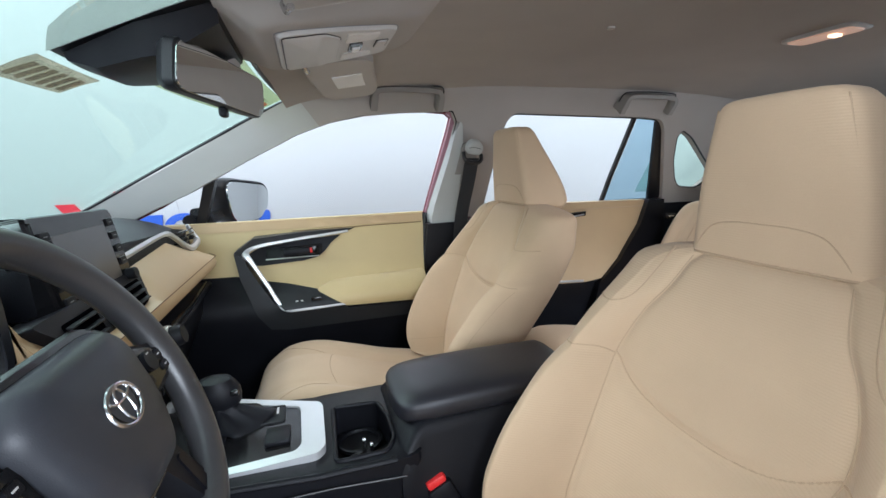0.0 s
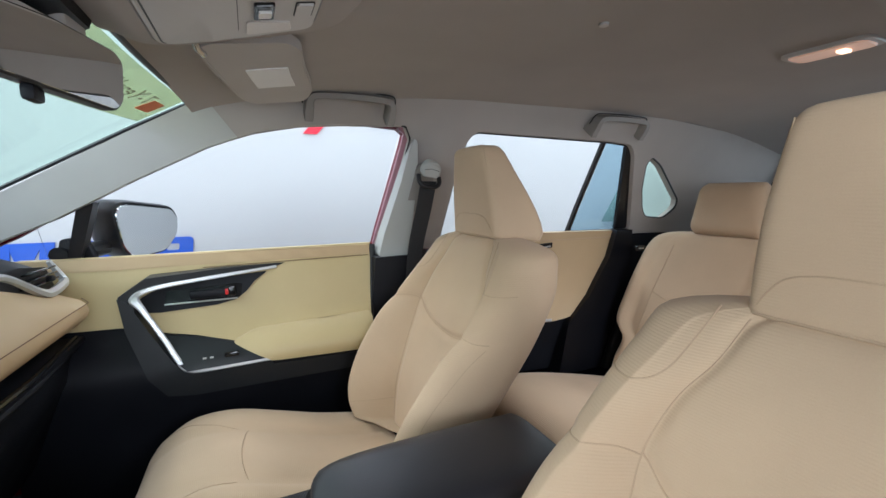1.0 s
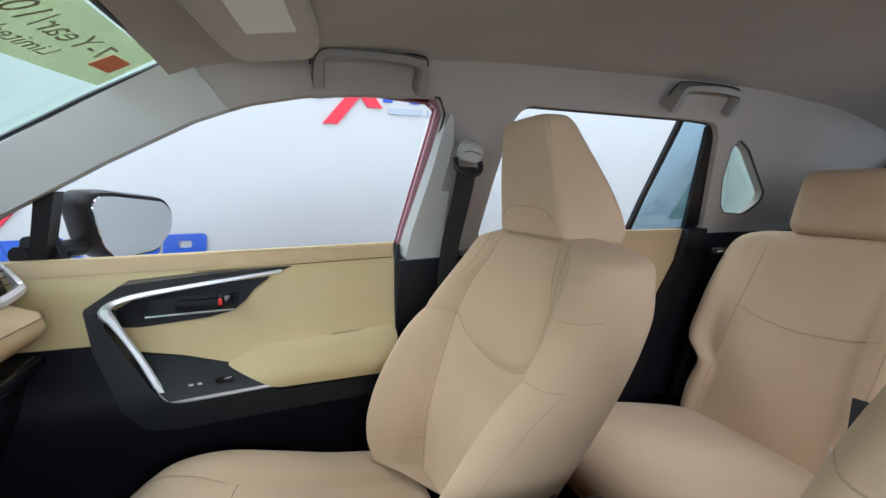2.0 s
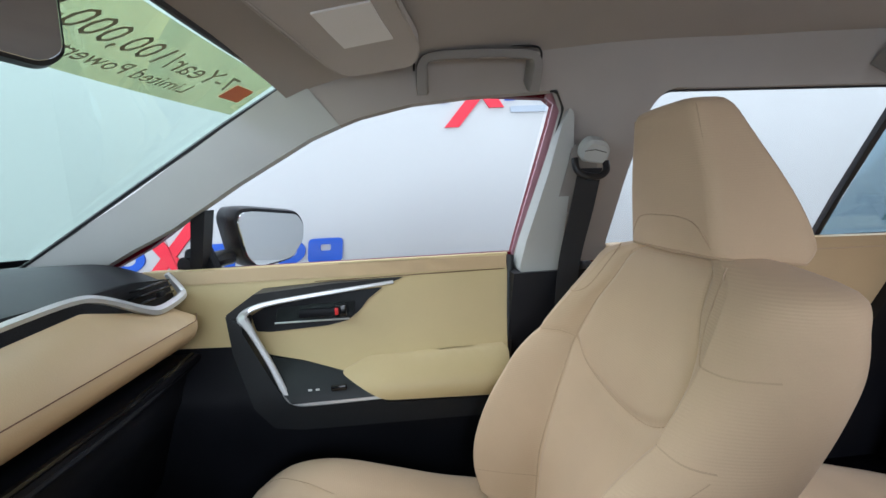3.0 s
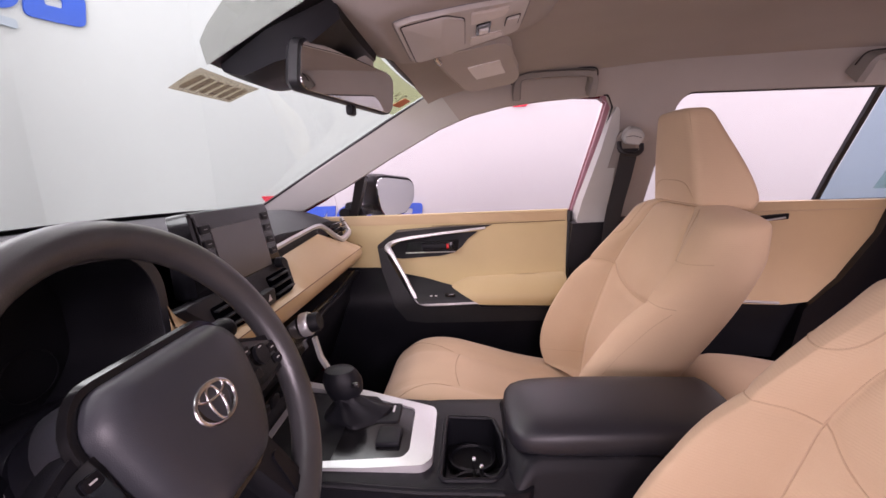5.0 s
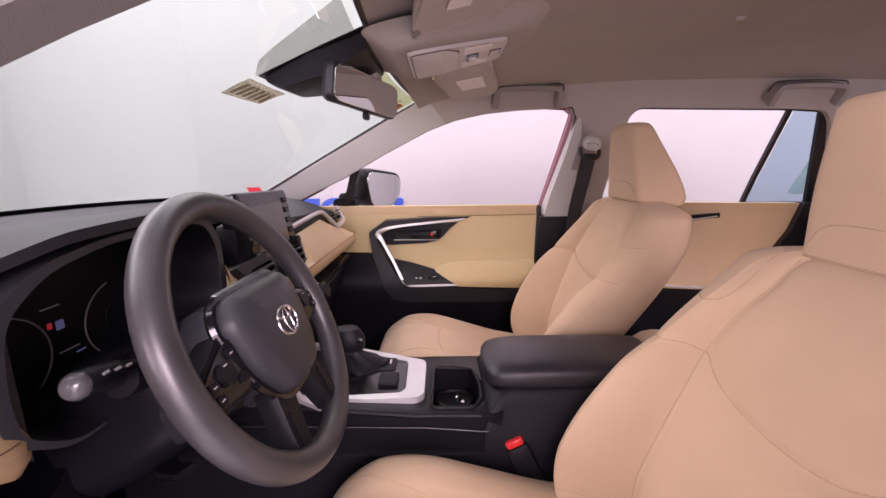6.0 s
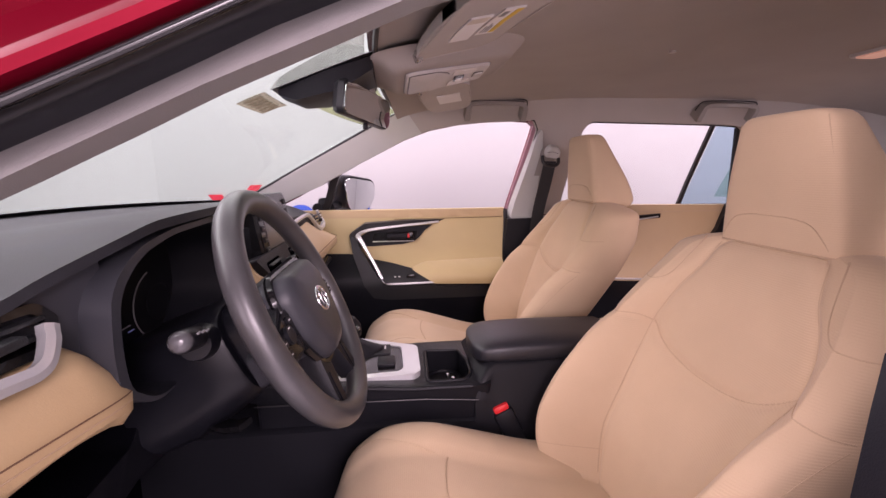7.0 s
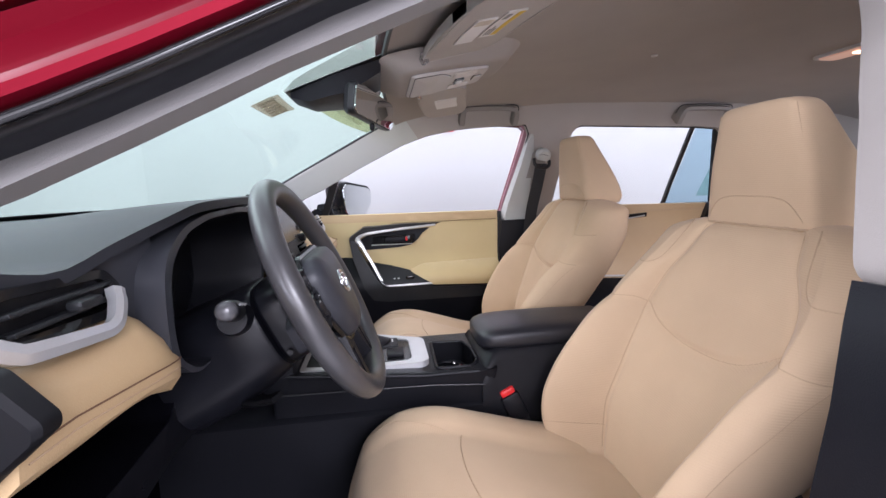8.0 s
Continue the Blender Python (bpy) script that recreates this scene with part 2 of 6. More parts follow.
def region(outer, holes, at, back, step=0.04):
    """A thick sheet over a plane outline with holes: at(a, b) and back(a, b) give its two faces in space."""
    loops = [outer] + list(holes)
    pts, edges = [], []
    for lp in loops:
        dense = []
        for i in range(len(lp)):
            a, b = Vector(lp[i][:2]), Vector(lp[(i + 1) % len(lp)][:2])
            k = max(1, int((b - a).length / step))
            dense += [a.lerp(b, s / k) for s in range(k)]
        base = len(pts)
        pts += dense
        edges += [(base + i, base + (i + 1) % len(dense)) for i in range(len(dense))]
    xs, ys = [p[0] for p in outer], [p[1] for p in outer]
    gx = min(xs) + step * 0.37
    row = 0
    while gx < max(xs):
        gy = min(ys) + step * (0.31 + 0.5 * (row % 2))
        while gy < max(ys):
            q = (gx, gy)
            if inside(q, outer) and not any(inside(q, h) for h in holes):
                if min((Vector(q) - p).length for p in pts[: len(pts)]) > step * 0.45:
                    pts.append(Vector(q))
            gy += step
        gx += step
        row += 1
    vs, es, fs, *_ = delaunay_2d_cdt(pts, edges, [], 0, 1e-6)
    keep = []
    for f in fs:
        c = sum((vs[i] for i in f), Vector((0, 0))) / len(f)
        if inside(c, outer) and not any(inside(c, h) for h in holes):
            keep.append(f)
    bm = bmesh.new()
    A = [bm.verts.new(at(v[0], v[1])) for v in vs]
    B = [bm.verts.new(back(v[0], v[1])) for v in vs]
    count = {}
    for f in keep:
        bm.faces.new([A[i] for i in f])
        bm.faces.new([B[i] for i in reversed(f)])
        for i in range(len(f)):
            e = (f[i], f[(i + 1) % len(f)])
            count.setdefault(tuple(sorted(e)), []).append(e)
    for es_ in count.values():
        if len(es_) == 1:
            i, j = es_[0]
            bm.faces.new((A[j], A[i], B[i], B[j]))
    bmesh.ops.delete(bm, geom=[v for v in bm.verts if not v.link_faces], context="VERTS")
    return bm


def sheet(fn, us, vs, thick):
    """A grid surface fn(u, v) with thickness: thick is a vector from its face to its back."""
    bm = bmesh.new()
    t = Vector(thick)
    g = [[Vector(fn(u, v)) for v in vs] for u in us]
    A = [[bm.verts.new(p) for p in r] for r in g]
    B = [[bm.verts.new(p + t) for p in r] for r in g]
    nu, nv = len(us), len(vs)
    for i in range(nu - 1):
        for j in range(nv - 1):
            bm.faces.new((A[i][j], A[i + 1][j], A[i + 1][j + 1], A[i][j + 1]))
            bm.faces.new((B[i][j], B[i][j + 1], B[i + 1][j + 1], B[i + 1][j]))
    for i in range(nu - 1):
        bm.faces.new((A[i][0], B[i][0], B[i + 1][0], A[i + 1][0]))
        bm.faces.new((A[i][-1], A[i + 1][-1], B[i + 1][-1], B[i][-1]))
    for j in range(nv - 1):
        bm.faces.new((A[0][j], A[0][j + 1], B[0][j + 1], B[0][j]))
        bm.faces.new((A[-1][j], B[-1][j], B[-1][j + 1], A[-1][j + 1]))
    return bm


def span(a, b, n):
    return [a + (b - a) * i / n for i in range(n + 1)]


def lin(x, xs, ys):
    return float(np.interp(x, xs, ys))


def soft(x, xs, ys):
    """Smooth interpolation through a table (monotone ease between its rows)."""
    if x <= xs[0]:
        return ys[0]
    for a, b, c, d in zip(xs, xs[1:], ys, ys[1:]):
        if x <= b:
            i = xs.index(a)
            m0 = (ys[i + 1] - ys[i - 1]) / (xs[i + 1] - xs[i - 1]) if i > 0 else (d - c) / (b - a)
            m1 = (ys[i + 2] - ys[i]) / (xs[i + 2] - xs[i]) if i + 2 < len(xs) else (d - c) / (b - a)
            t, h = (x - a) / (b - a), b - a
            return (2 * t ** 3 - 3 * t * t + 1) * c + (t ** 3 - 2 * t * t + t) * h * m0 + (3 * t * t - 2 * t ** 3) * d + (t ** 3 - t * t) * h * m1
    return ys[-1]


def plate(poly, frame3, depth, bevel=0.002):
    """A flat plate: poly in the plane of frame3 (origin, right, up); its front edge is bevelled; depth goes against right x up."""
    o, r, u = (Vector(q) for q in frame3)
    n = r.cross(u).normalized()
    c = sum((Vector(p) for p in poly), Vector((0, 0))) / len(poly)
    put = lambda p, d: o + r * p[0] + u * p[1] + n * d
    shrink = lambda p: c + (Vector(p) - c) * (1 - bevel / max(0.004, (Vector(p) - c).length))
    rings = [[put(p, -depth) for p in poly], [put(p, -bevel) for p in poly], [put(shrink(p), 0) for p in poly]]
    bm = bmesh.new()
    vs = [[bm.verts.new(p) for p in q] for q in rings]
    k = len(poly)
    for a, b in zip(vs, vs[1:]):
        for i in range(k):
            bm.faces.new((a[i], a[(i + 1) % k], b[(i + 1) % k], b[i]))
    bm.faces.new(vs[-1])
    bm.faces.new(list(reversed(vs[0])))
    return bm


def rect(w, h, r=0.004):
    return rounded([(-w / 2, -h / 2), (w / 2, -h / 2), (w / 2, h / 2), (-w / 2, h / 2)], r)

# ---------------------------------------------------------------- the car's inner surface


def belt_y(x):
    return lin(x, [-0.9, -0.4, 0.4, 0.8, 1.2, 1.7, 2.2], [0.72, 0.775, 0.785, 0.76, 0.70, 0.64, 0.58])


def side_y(x, z):
    """Half width of the cabin: it leans in above the belt line."""
    return belt_y(x) - max(0.0, z - 1.09) * 0.6


def side(sign, off):
    return lambda x, z: (x, sign * (side_y(x, z) + off), z)


def roof_z(x, y):
    return soft(x, [-0.09, 0.0, 0.2, 0.6, 1.15, 1.6, 2.15], [1.462, 1.486, 1.507, 1.525, 1.507, 1.47, 1.36]) - 0.032 * (abs(y) / 0.57) ** 4


FRONT_HOLE = rounded([(-0.585, 1.082), (-0.56, 1.098), (-0.448, 1.149), (-0.342, 1.195), (-0.273, 1.231), (-0.173, 1.284), (-0.014, 1.361), (0.087, 1.396), (0.189, 1.416), (0.295, 1.425), (0.47, 1.432), (0.49, 1.40), (0.481, 1.326), (0.436, 1.082)], 0.012)
DOOR_HOLE = [(-0.585, 1.082), (-0.448, 1.147), (-0.273, 1.229), (-0.173, 1.282), (-0.014, 1.359), (0.087, 1.394), (0.189, 1.414), (0.295, 1.422), (0.455, 1.431), (0.474, 1.418), (0.470, 1.38), (0.426, 1.082)]
REAR_HOLE = rounded([(0.655, 1.09), (0.656, 1.265), (0.664, 1.40), (0.69, 1.427), (1.163, 1.412), (1.25, 1.405), (1.284, 1.374), (1.445, 1.098)], 0.02)
THIRD_HOLE = rounded([(1.488, 1.149), (1.453, 1.179), (1.398, 1.255), (1.357, 1.343), (1.366, 1.368), (1.422, 1.343), (1.602, 1.215), (1.615, 1.184), (1.582, 1.14)], 0.02)
SCREEN_EDGE = [(-0.66, 1.13), (-0.41, 1.258), (-0.17, 1.383), (-0.035, 1.45)]

# the open driver's doorway, as a loop in the side plane, and a way to step outwards from it
DOORWAY = [(p[0], p[1]) for p in smooth_path([(-0.60, 0.47, 0), (-0.63, 0.80, 0), (-0.60, 1.05, 0), (-0.448, 1.149, 0), (-0.273, 1.233, 0), (-0.014, 1.361, 0), (0.189, 1.414, 0), (0.38, 1.43, 0), (0.460, 1.398, 0), (0.440, 1.27, 0), (0.385, 1.08, 0), (0.355, 0.80, 0), (0.335, 0.47, 0)], 5)]


def around(x, z, d):
    i = min(range(len(DOORWAY)), key=lambda k: (DOORWAY[k][0] - x) ** 2 + (DOORWAY[k][1] - z) ** 2)
    a, b = Vector(DOORWAY[max(i - 1, 0)]), Vector(DOORWAY[min(i + 1, len(DOORWAY) - 1)])
    t = (b - a).normalized()
    return (x - t.y * d, z + t.x * d)


def slip(x):
    """The driver's doorway lining runs a little flatter along the windscreen post than the loop."""
    return lin(x, [-0.45, -0.3, -0.2, -0.1, 0.0, 0.1], [-0.013, -0.010, -0.005, 0.004, 0.004, 0.0])


car = thing("car_cabin", "red car body with grey headliner, open front driver's side", "car")
A_LOW = [(-0.585, 1.082), (-0.448, 1.149), (-0.342, 1.195), (-0.273, 1.231), (-0.173, 1.284), (-0.014, 1.361), (0.05, 1.384)]
A_POST = [(-0.74, 1.082)] + SCREEN_EDGE + [(-0.01, 1.462)] + A_LOW[::-1]
RAIL = [(-0.01, 1.462), (0.05, 1.384)] + [(0.087, 1.396), (0.189, 1.416), (0.295, 1.425), (0.47, 1.432), (0.49, 1.40), (0.481, 1.326), (0.436, 1.082), (0.436, 1.06), (0.655, 1.06), (2.2, 1.06), (2.25, 1.30), (1.9, 1.43), (1.2, 1.50), (0.45, 1.51), (0.1, 1.49)]
for sign in (1, -1):
    # driver's side: the same trim with its shade coloured in
    part("a_pillar_trim", region(A_POST if sign > 0 else [(x, z + 0.017 + slip(x) if (x, z) in A_LOW else z) for x, z in A_POST], [], side(sign, -0.004), side(sign, 0.03)), TRIM if sign > 0 else TRIM_SHADED, car, "light grey moulded pillar trim")
    part("roof_side_lining", region(RAIL, [REAR_HOLE, THIRD_HOLE], side(sign, 0), side(sign, 0.03)), HEADLINER, car)
    # painted outer skin: roof rail, window frames and sides
    skin = [(-1.15, 0.30), (-1.15, 1.02), (-0.78, 1.10), (-0.41, 1.275), (-0.17, 1.40), (-0.02, 1.468), (0.1, 1.52), (0.45, 1.545), (1.2, 1.53), (1.9, 1.46), (2.25, 1.33), (2.3, 0.30)]
    if sign < 0:
        skin = [(-1.15, 0.30), (-1.15, 1.10), (-0.78, 1.20), (-0.41, 1.385), (-0.17, 1.50), (-0.02, 1.56)] + [(x, z + 0.04) for x, z in skin[6:10]] + skin[10:]
    if sign > 0:
        skin = [(-1.15, 0.30), (-1.15, 1.0), (-0.78, 1.05), (-0.41, 1.235), (-0.17, 1.36), (-0.02, 1.445)] + skin[6:]
    rear_skin = [(0.63, 1.05), (0.632, 1.265), (0.642, 1.40), (0.68, 1.455), (1.163, 1.44), (1.38, 1.42), (1.50, 1.36), (1.70, 1.22), (1.70, 1.05)]
    hole = [(x + (0.011 if x > 0.42 else 0), z + (0.02 if z > 1.2 and x < 0.45 else 0)) for x, z in DOOR_HOLE] if sign > 0 else [around(x, z, 0.112) for x, z in DOORWAY]
    part("painted_body_side", region(skin, [hole, rear_skin], side(sign, 0.067 if sign > 0 else 0.045), side(sign, 0.09 if sign > 0 else 0.070), 0.05), RED, car, "red metallic painted body side")
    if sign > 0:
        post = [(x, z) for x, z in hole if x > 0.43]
        part("door_frame_edge", region(post + [(post[-1][0], 1.06), (0.60, 1.06), (0.60, 1.44), (post[0][0], 1.445)], [], side(1, 0.060), side(1, 0.0665), 0.05), RED_SHEEN, car, "red door frame edge, white reflection painted in as pink")
part("headliner", sheet(lambda u, y: (-0.088 + 0.048 * (y / 0.556) ** 2 + u * (2.24 - 0.048 * (y / 0.556) ** 2), y, roof_z(-0.088 + u * 2.24, y)), span(0, 1, 40), span(-0.6, 0.6, 28), (0, 0, 0.012)), HEADLINER, car, "grey cloth roof lining")
part("roof_skin", sheet(lambda u, y: (-0.10 + 0.05 * (y / 0.556) ** 2 + u * (2.28 - 0.05 * (y / 0.556) ** 2), y, roof_z(-0.088 + u * 2.24, y * 0.9) + 0.03), span(0, 1, 24), span(-0.64, 0.64, 20), (0, 0, 0.015)), RED, car, "red metallic roof")


def screen_point(u, v, lift=0.0):
    """The windscreen: u across (-1 to 1), v from the header (0) down to the dash (1)."""
    x = lin(v, [0, 0.25, 0.6, 1], [-0.085, -0.33, -0.62, -0.96])
    z = lin(v, [0, 0.25, 0.6, 1], [1.467, 1.402, 1.288, 1.13])
    xe = lin(v, [0, 0.25, 0.6, 1], [-0.035, -0.17, -0.42, -0.70])
    ze = lin(v, [0, 0.25, 0.6, 1], [1.455, 1.392, 1.264, 1.115])
    ye = lin(v, [0, 0.25, 0.6, 1], [0.570, 0.605, 0.672, 0.735])
    k = abs(u) ** 2.2
    return Vector((x + (xe - x) * k, ye * u, z + (ze - z) * k - lift))


part("windscreen", sheet(lambda u, v: screen_point(u, v), span(-1, 1, 24), span(0, 1, 14), (-0.002, 0, 0.004)), GREEN, car, "pale green tinted windscreen glass").visible_shadow = False
seal = [screen_point(1, v, 0.002) + Vector((0.004, -0.006, 0)) for v in span(0, 0.98, 16)]
part("windscreen_seal", tube(seal, 0.0045, 6), RUBBER, car, "black rubber windscreen seal")
part("windscreen_seal", tube([Vector((p.x, -p.y, p.z)) for p in seal], 0.0045, 6), RUBBER, car, "black rubber windscreen seal")
part("lower_frit", sheet(lambda u, v: screen_point(u, v, 0.003), span(-0.99, 0.99, 30), span(0.915, 0.955, 3), (0, 0, 0.0015)), RUBBER, car, "black band along the foot of the windscreen")
part("header_seal", tube([screen_point(u, 0.0, 0.003) for u in span(-1, 1, 20)], 0.005, 6), RUBBER, car, "black rubber windscreen seal")
for sign in (1, -1):
    part("rear_door_glass", region([(0.65, 1.07), (0.65, 1.43), (1.18, 1.418), (1.19, 1.07)], [], side(sign, 0.040), side(sign, 0.044), 0.2), CLEAR, car).visible_shadow = False
    part("quarter_glass", region([(1.195, 1.07), (1.185, 1.418), (1.26, 1.412), (1.30, 1.38), (1.47, 1.07)], [], side(sign, 0.040), side(sign, 0.044), 0.2), PRIVACY, car, "blue-tinted quarter glass").visible_shadow = False
    part("rear_side_glass", region([(1.33, 1.13), (1.33, 1.40), (1.65, 1.24), (1.65, 1.12)], [], side(sign, 0.040), side(sign, 0.044), 0.2), GREEN, car).visible_shadow = False
    part("window_divider", region([(1.180, 1.08), (1.163, 1.42), (1.176, 1.42), (1.194, 1.08)], [], side(sign, 0.034), side(sign, 0.048), 0.1), RUBBER, car, "black window divider bar")
    part("rear_window_seal", tube([side(sign, 0.020)(x, z) for x, z in REAR_HOLE], 0.004, 6, (0, 1, 0), True), RUBBER, car, "black rubber window seal")
    part("quarter_window_bar", region([(1.398, 1.09), (1.252, 1.40), (1.288, 1.40), (1.455, 1.09)], [], side(sign, 0.020), side(sign, 0.034), 0.1), RUBBER, car, "black window bar")
    part("rear_side_window_seal", tube([side(sign, 0.004)(x, z) for x, z in THIRD_HOLE], 0.004, 6, (0, 1, 0), True), RUBBER, car)
part("front_window_seal", tube([side(1, 0.004)(x, z) for x, z in FRONT_HOLE if x > 0.43], 0.0032, 6, (0, 1, 0)), RUBBER, car, "black rubber door seal")
# bonnet in front of the windscreen, low behind the dash
part("bonnet", sheet(lambda u, y: (-0.97 - 0.78 * u, y * (1 - 0.12 * u * u), 1.075 - 0.03 * u - 0.10 * u * u - 0.06 * (abs(y) / 0.8) ** 3), span(0, 1, 14), span(-0.80, 0.80, 20), (0, 0, -0.02)), RED, car, "red metallic bonnet")
# rear end
part("tailgate_lining", region([(-0.62, 0.40), (-0.60, 1.25), (-0.50, 1.42), (0.50, 1.42), (0.60, 1.25), (0.62, 0.40)], [rounded([(-0.50, 1.13), (-0.42, 1.36), (0.42, 1.36), (0.50, 1.13)], 0.05)], lambda a, b: (2.12 - 0.25 * max(0, b - 1.0), a, b), lambda a, b: (2.18 - 0.25 * max(0, b - 1.0), a, b), 0.1), BLACK, car, "black tailgate lining")
part("tailgate_glass", region([(-0.52, 1.11), (-0.44, 1.38), (0.44, 1.38), (0.52, 1.11)], [], lambda a, b: (2.15 - 0.25 * max(0, b - 1.0), a, b), lambda a, b: (2.154 - 0.25 * max(0, b - 1.0), a, b), 0.2), PRIVACY, car).visible_shadow = False
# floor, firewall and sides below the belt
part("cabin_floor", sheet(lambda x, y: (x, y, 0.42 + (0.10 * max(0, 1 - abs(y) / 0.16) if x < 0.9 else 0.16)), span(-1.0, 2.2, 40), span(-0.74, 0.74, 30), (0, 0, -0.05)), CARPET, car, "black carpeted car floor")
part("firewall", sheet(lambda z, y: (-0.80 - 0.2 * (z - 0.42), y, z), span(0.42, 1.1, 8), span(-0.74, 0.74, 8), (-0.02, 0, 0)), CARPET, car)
part("underbody", rbox((0.55, 0, 0.185), (3.1, 1.5, 0.37), 0.05), RUBBER, car)
for sign in (1, -1):
    part("door_sill_trim", region([(-0.7, 0.38), (-0.7, 0.50), (0.42, 0.48), (0.42, 0.38)], [], side(sign, -0.05), side(sign, 0.03), 0.2), BLACK, car)
    part("rear_side_lining", region([(1.40, 0.40), (1.40, 1.08), (2.16, 1.08), (2.16, 0.40)], [], side(sign, -0.012), side(sign, 0.02), 0.15), BLACK, car, "black boot side lining")
    part("wheel_arch_trim", region([(1.42, 1.10), (1.34, 1.10), (1.30, 1.0), (1.20, 0.86), (1.10, 0.77), (1.06, 0.60), (0.98, 0.45), (1.40, 0.45)], [], lambda x, z, s=sign: (x, s * (0.60 + 0.05 * (z - 0.5)), z), lambda x, z, s=sign: (x + 0.02, s * 0.70, z), 0.08), COLUMN, car, "glossy black wheel arch trim")
    part("b_pillar_lower_trim", region([(0.410, 1.050), (0.63, 1.055), (0.65, 0.42), (0.36, 0.42), (0.375, 0.75)] if sign > 0 else [(0.292, 1.112), (0.315, 1.108), (0.40, 1.055), (0.63, 1.055), (0.65, 0.42), (0.24, 0.42), (0.252, 0.80), (0.258, 0.923), (0.268, 1.006), (0.271, 1.08)], [], side(sign, -0.075 if sign > 0 else -0.032), side(sign, 0.03), 0.08), BLACK, car, "black lower pillar trim")
    # driver's side darkened by colour with the handle grey, against the side lamps' light
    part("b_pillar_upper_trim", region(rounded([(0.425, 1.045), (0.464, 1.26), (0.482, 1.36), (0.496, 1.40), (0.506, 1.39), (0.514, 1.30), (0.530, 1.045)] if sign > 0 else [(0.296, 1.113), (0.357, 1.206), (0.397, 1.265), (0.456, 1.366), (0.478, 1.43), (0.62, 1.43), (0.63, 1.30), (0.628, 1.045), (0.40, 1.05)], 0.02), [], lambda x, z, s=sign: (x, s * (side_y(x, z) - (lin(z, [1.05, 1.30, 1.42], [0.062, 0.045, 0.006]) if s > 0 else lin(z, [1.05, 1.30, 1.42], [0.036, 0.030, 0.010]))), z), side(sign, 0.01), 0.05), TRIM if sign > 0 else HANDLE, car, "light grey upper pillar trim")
    part("wheel_arch_rib", sweep(smooth_path([(1.43, sign * 0.585, 0.90), (1.375, sign * 0.592, 0.765), (1.31, sign * 0.592, 0.66), (1.262, sign * 0.592, 0.50)], 4), circle(0.030, 12, 0.8), (0, 1, 0)), COLUMN, car, "rounded black trim rib")
    part("belt_guide", rbox((1.40, sign * 0.575, 1.035), (0.050, 0.020, 0.022), 0.006), GLOSS, car, "glossy black belt guide")
    part("belt_guide_pin", rbox((1.392, sign * 0.562, 1.036), (0.026, 0.006, 0.005), 0.002), CHROME, car)
# lining of the open driver's doorway: painted edge, black rubber seal, grey trim return


def doorway_band(name, profile, mat, label, low=0.0):
    rings = []
    for off, d in profile:
        rings.append([side(-1, off)(*around(x, z, d + slip(x))) for x, z in DOORWAY if z > low])
    bm = bmesh.new()
    vs = [[bm.verts.new(p) for p in r] for r in rings]
    for q, r in zip(vs, vs[1:] + vs[:1]):
        for i in range(len(q) - 1):
            bm.faces.new((q[i], q[i + 1], r[i + 1], r[i]))
    for k in (0, -1):
        bm.faces.new([q[k] for q in vs])
    part(name, bm, mat, car, label)


doorway_band("doorway_edge", [(0.060, 0.036), (0.082, 0.036), (0.091, 0.039), (0.095, 0.045), (0.093, 0.052), (0.085, 0.057), (0.076, 0.060), (0.070, 0.064), (0.052, 0.070), (0.046, 0.090), (0.050, 0.106), (0.064, 0.118), (0.030, 0.118), (0.030, 0.060)], RED, "red painted doorway edge")
doorway_band("doorway_seal", [(0.080, 0.046), (0.080, 0.035), (0.070, 0.031), (0.060, 0.031), (0.052, 0.036), (0.038, 0.034), (0.026, 0.028), (0.018, 0.030), (0.012, 0.055), (0.06, 0.06)], SEAL, "black rubber doorway seal with a soft shine")
doorway_band("doorway_trim", [(0.020, 0.034), (0.016, 0.025), (0.0, 0.019), (-0.010, 0.017), (-0.014, 0.022), (-0.010, 0.05), (0.012, 0.06)], TRIM_SHADED, "pillar trim return round the doorway, shade in its grey", 1.055)
# glossy bead added to make the highlight line along the seal
part("highlight_bead", tube([side(-1, 0.081)(*around(x, z, 0.031 + slip(x))) for x, z in DOORWAY], 0.0034, 10, (0, 1, 0)), GLOSS, car, "glossy black bead added for the highlight on the seal")

# ---------------------------------------------------------------- passenger door


def door_y(x, z):
    y = soft(z, [0.40, 0.60, 0.74, 0.79, 0.84, 0.90, 0.95, 1.04, 1.085], [0.715, 0.70, 0.665, 0.65, 0.66, 0.712, 0.735, 0.765, 0.785])
    return y + 0.02 * max(0, -x - 0.3) - (0.785 - belt_y(x)) * (1 if x > 0.4 else 0)


def on_door(off):
    return lambda x, z: (x, door_y(x, z) - off, z)


door = thing("passenger_door", "closed front door with tan padded panel and black lower half", "car door")
lower = [(-0.47, 0.46), (-0.47, 1.083), (0.412, 1.078), (0.372, 0.77), (0.38, 0.46)]
part("lower_panel", region(lower, [], on_door(0), on_door(-0.05), 0.04), BLACK, door, "black moulded lower door panel")
pad = rounded([(-0.47, 0.925), (-0.46, 1.092), (0.0, 1.084), (0.408, 1.087), (0.388, 0.90), (0.368, 0.792), (0.09, 0.802), (0.02, 0.86), (-0.08, 0.885), (-0.16, 0.90), (-0.24, 0.92)], 0.012)
part("upper_pad", region(pad, [], on_door(0.012), on_door(-0.02), 0.03), VINYL, door, "tan padded upper door panel")
arm_pad = rounded([(0.0, 0.862), (0.06, 0.885), (0.385, 0.893), (0.370, 0.796), (0.10, 0.806)], 0.015)
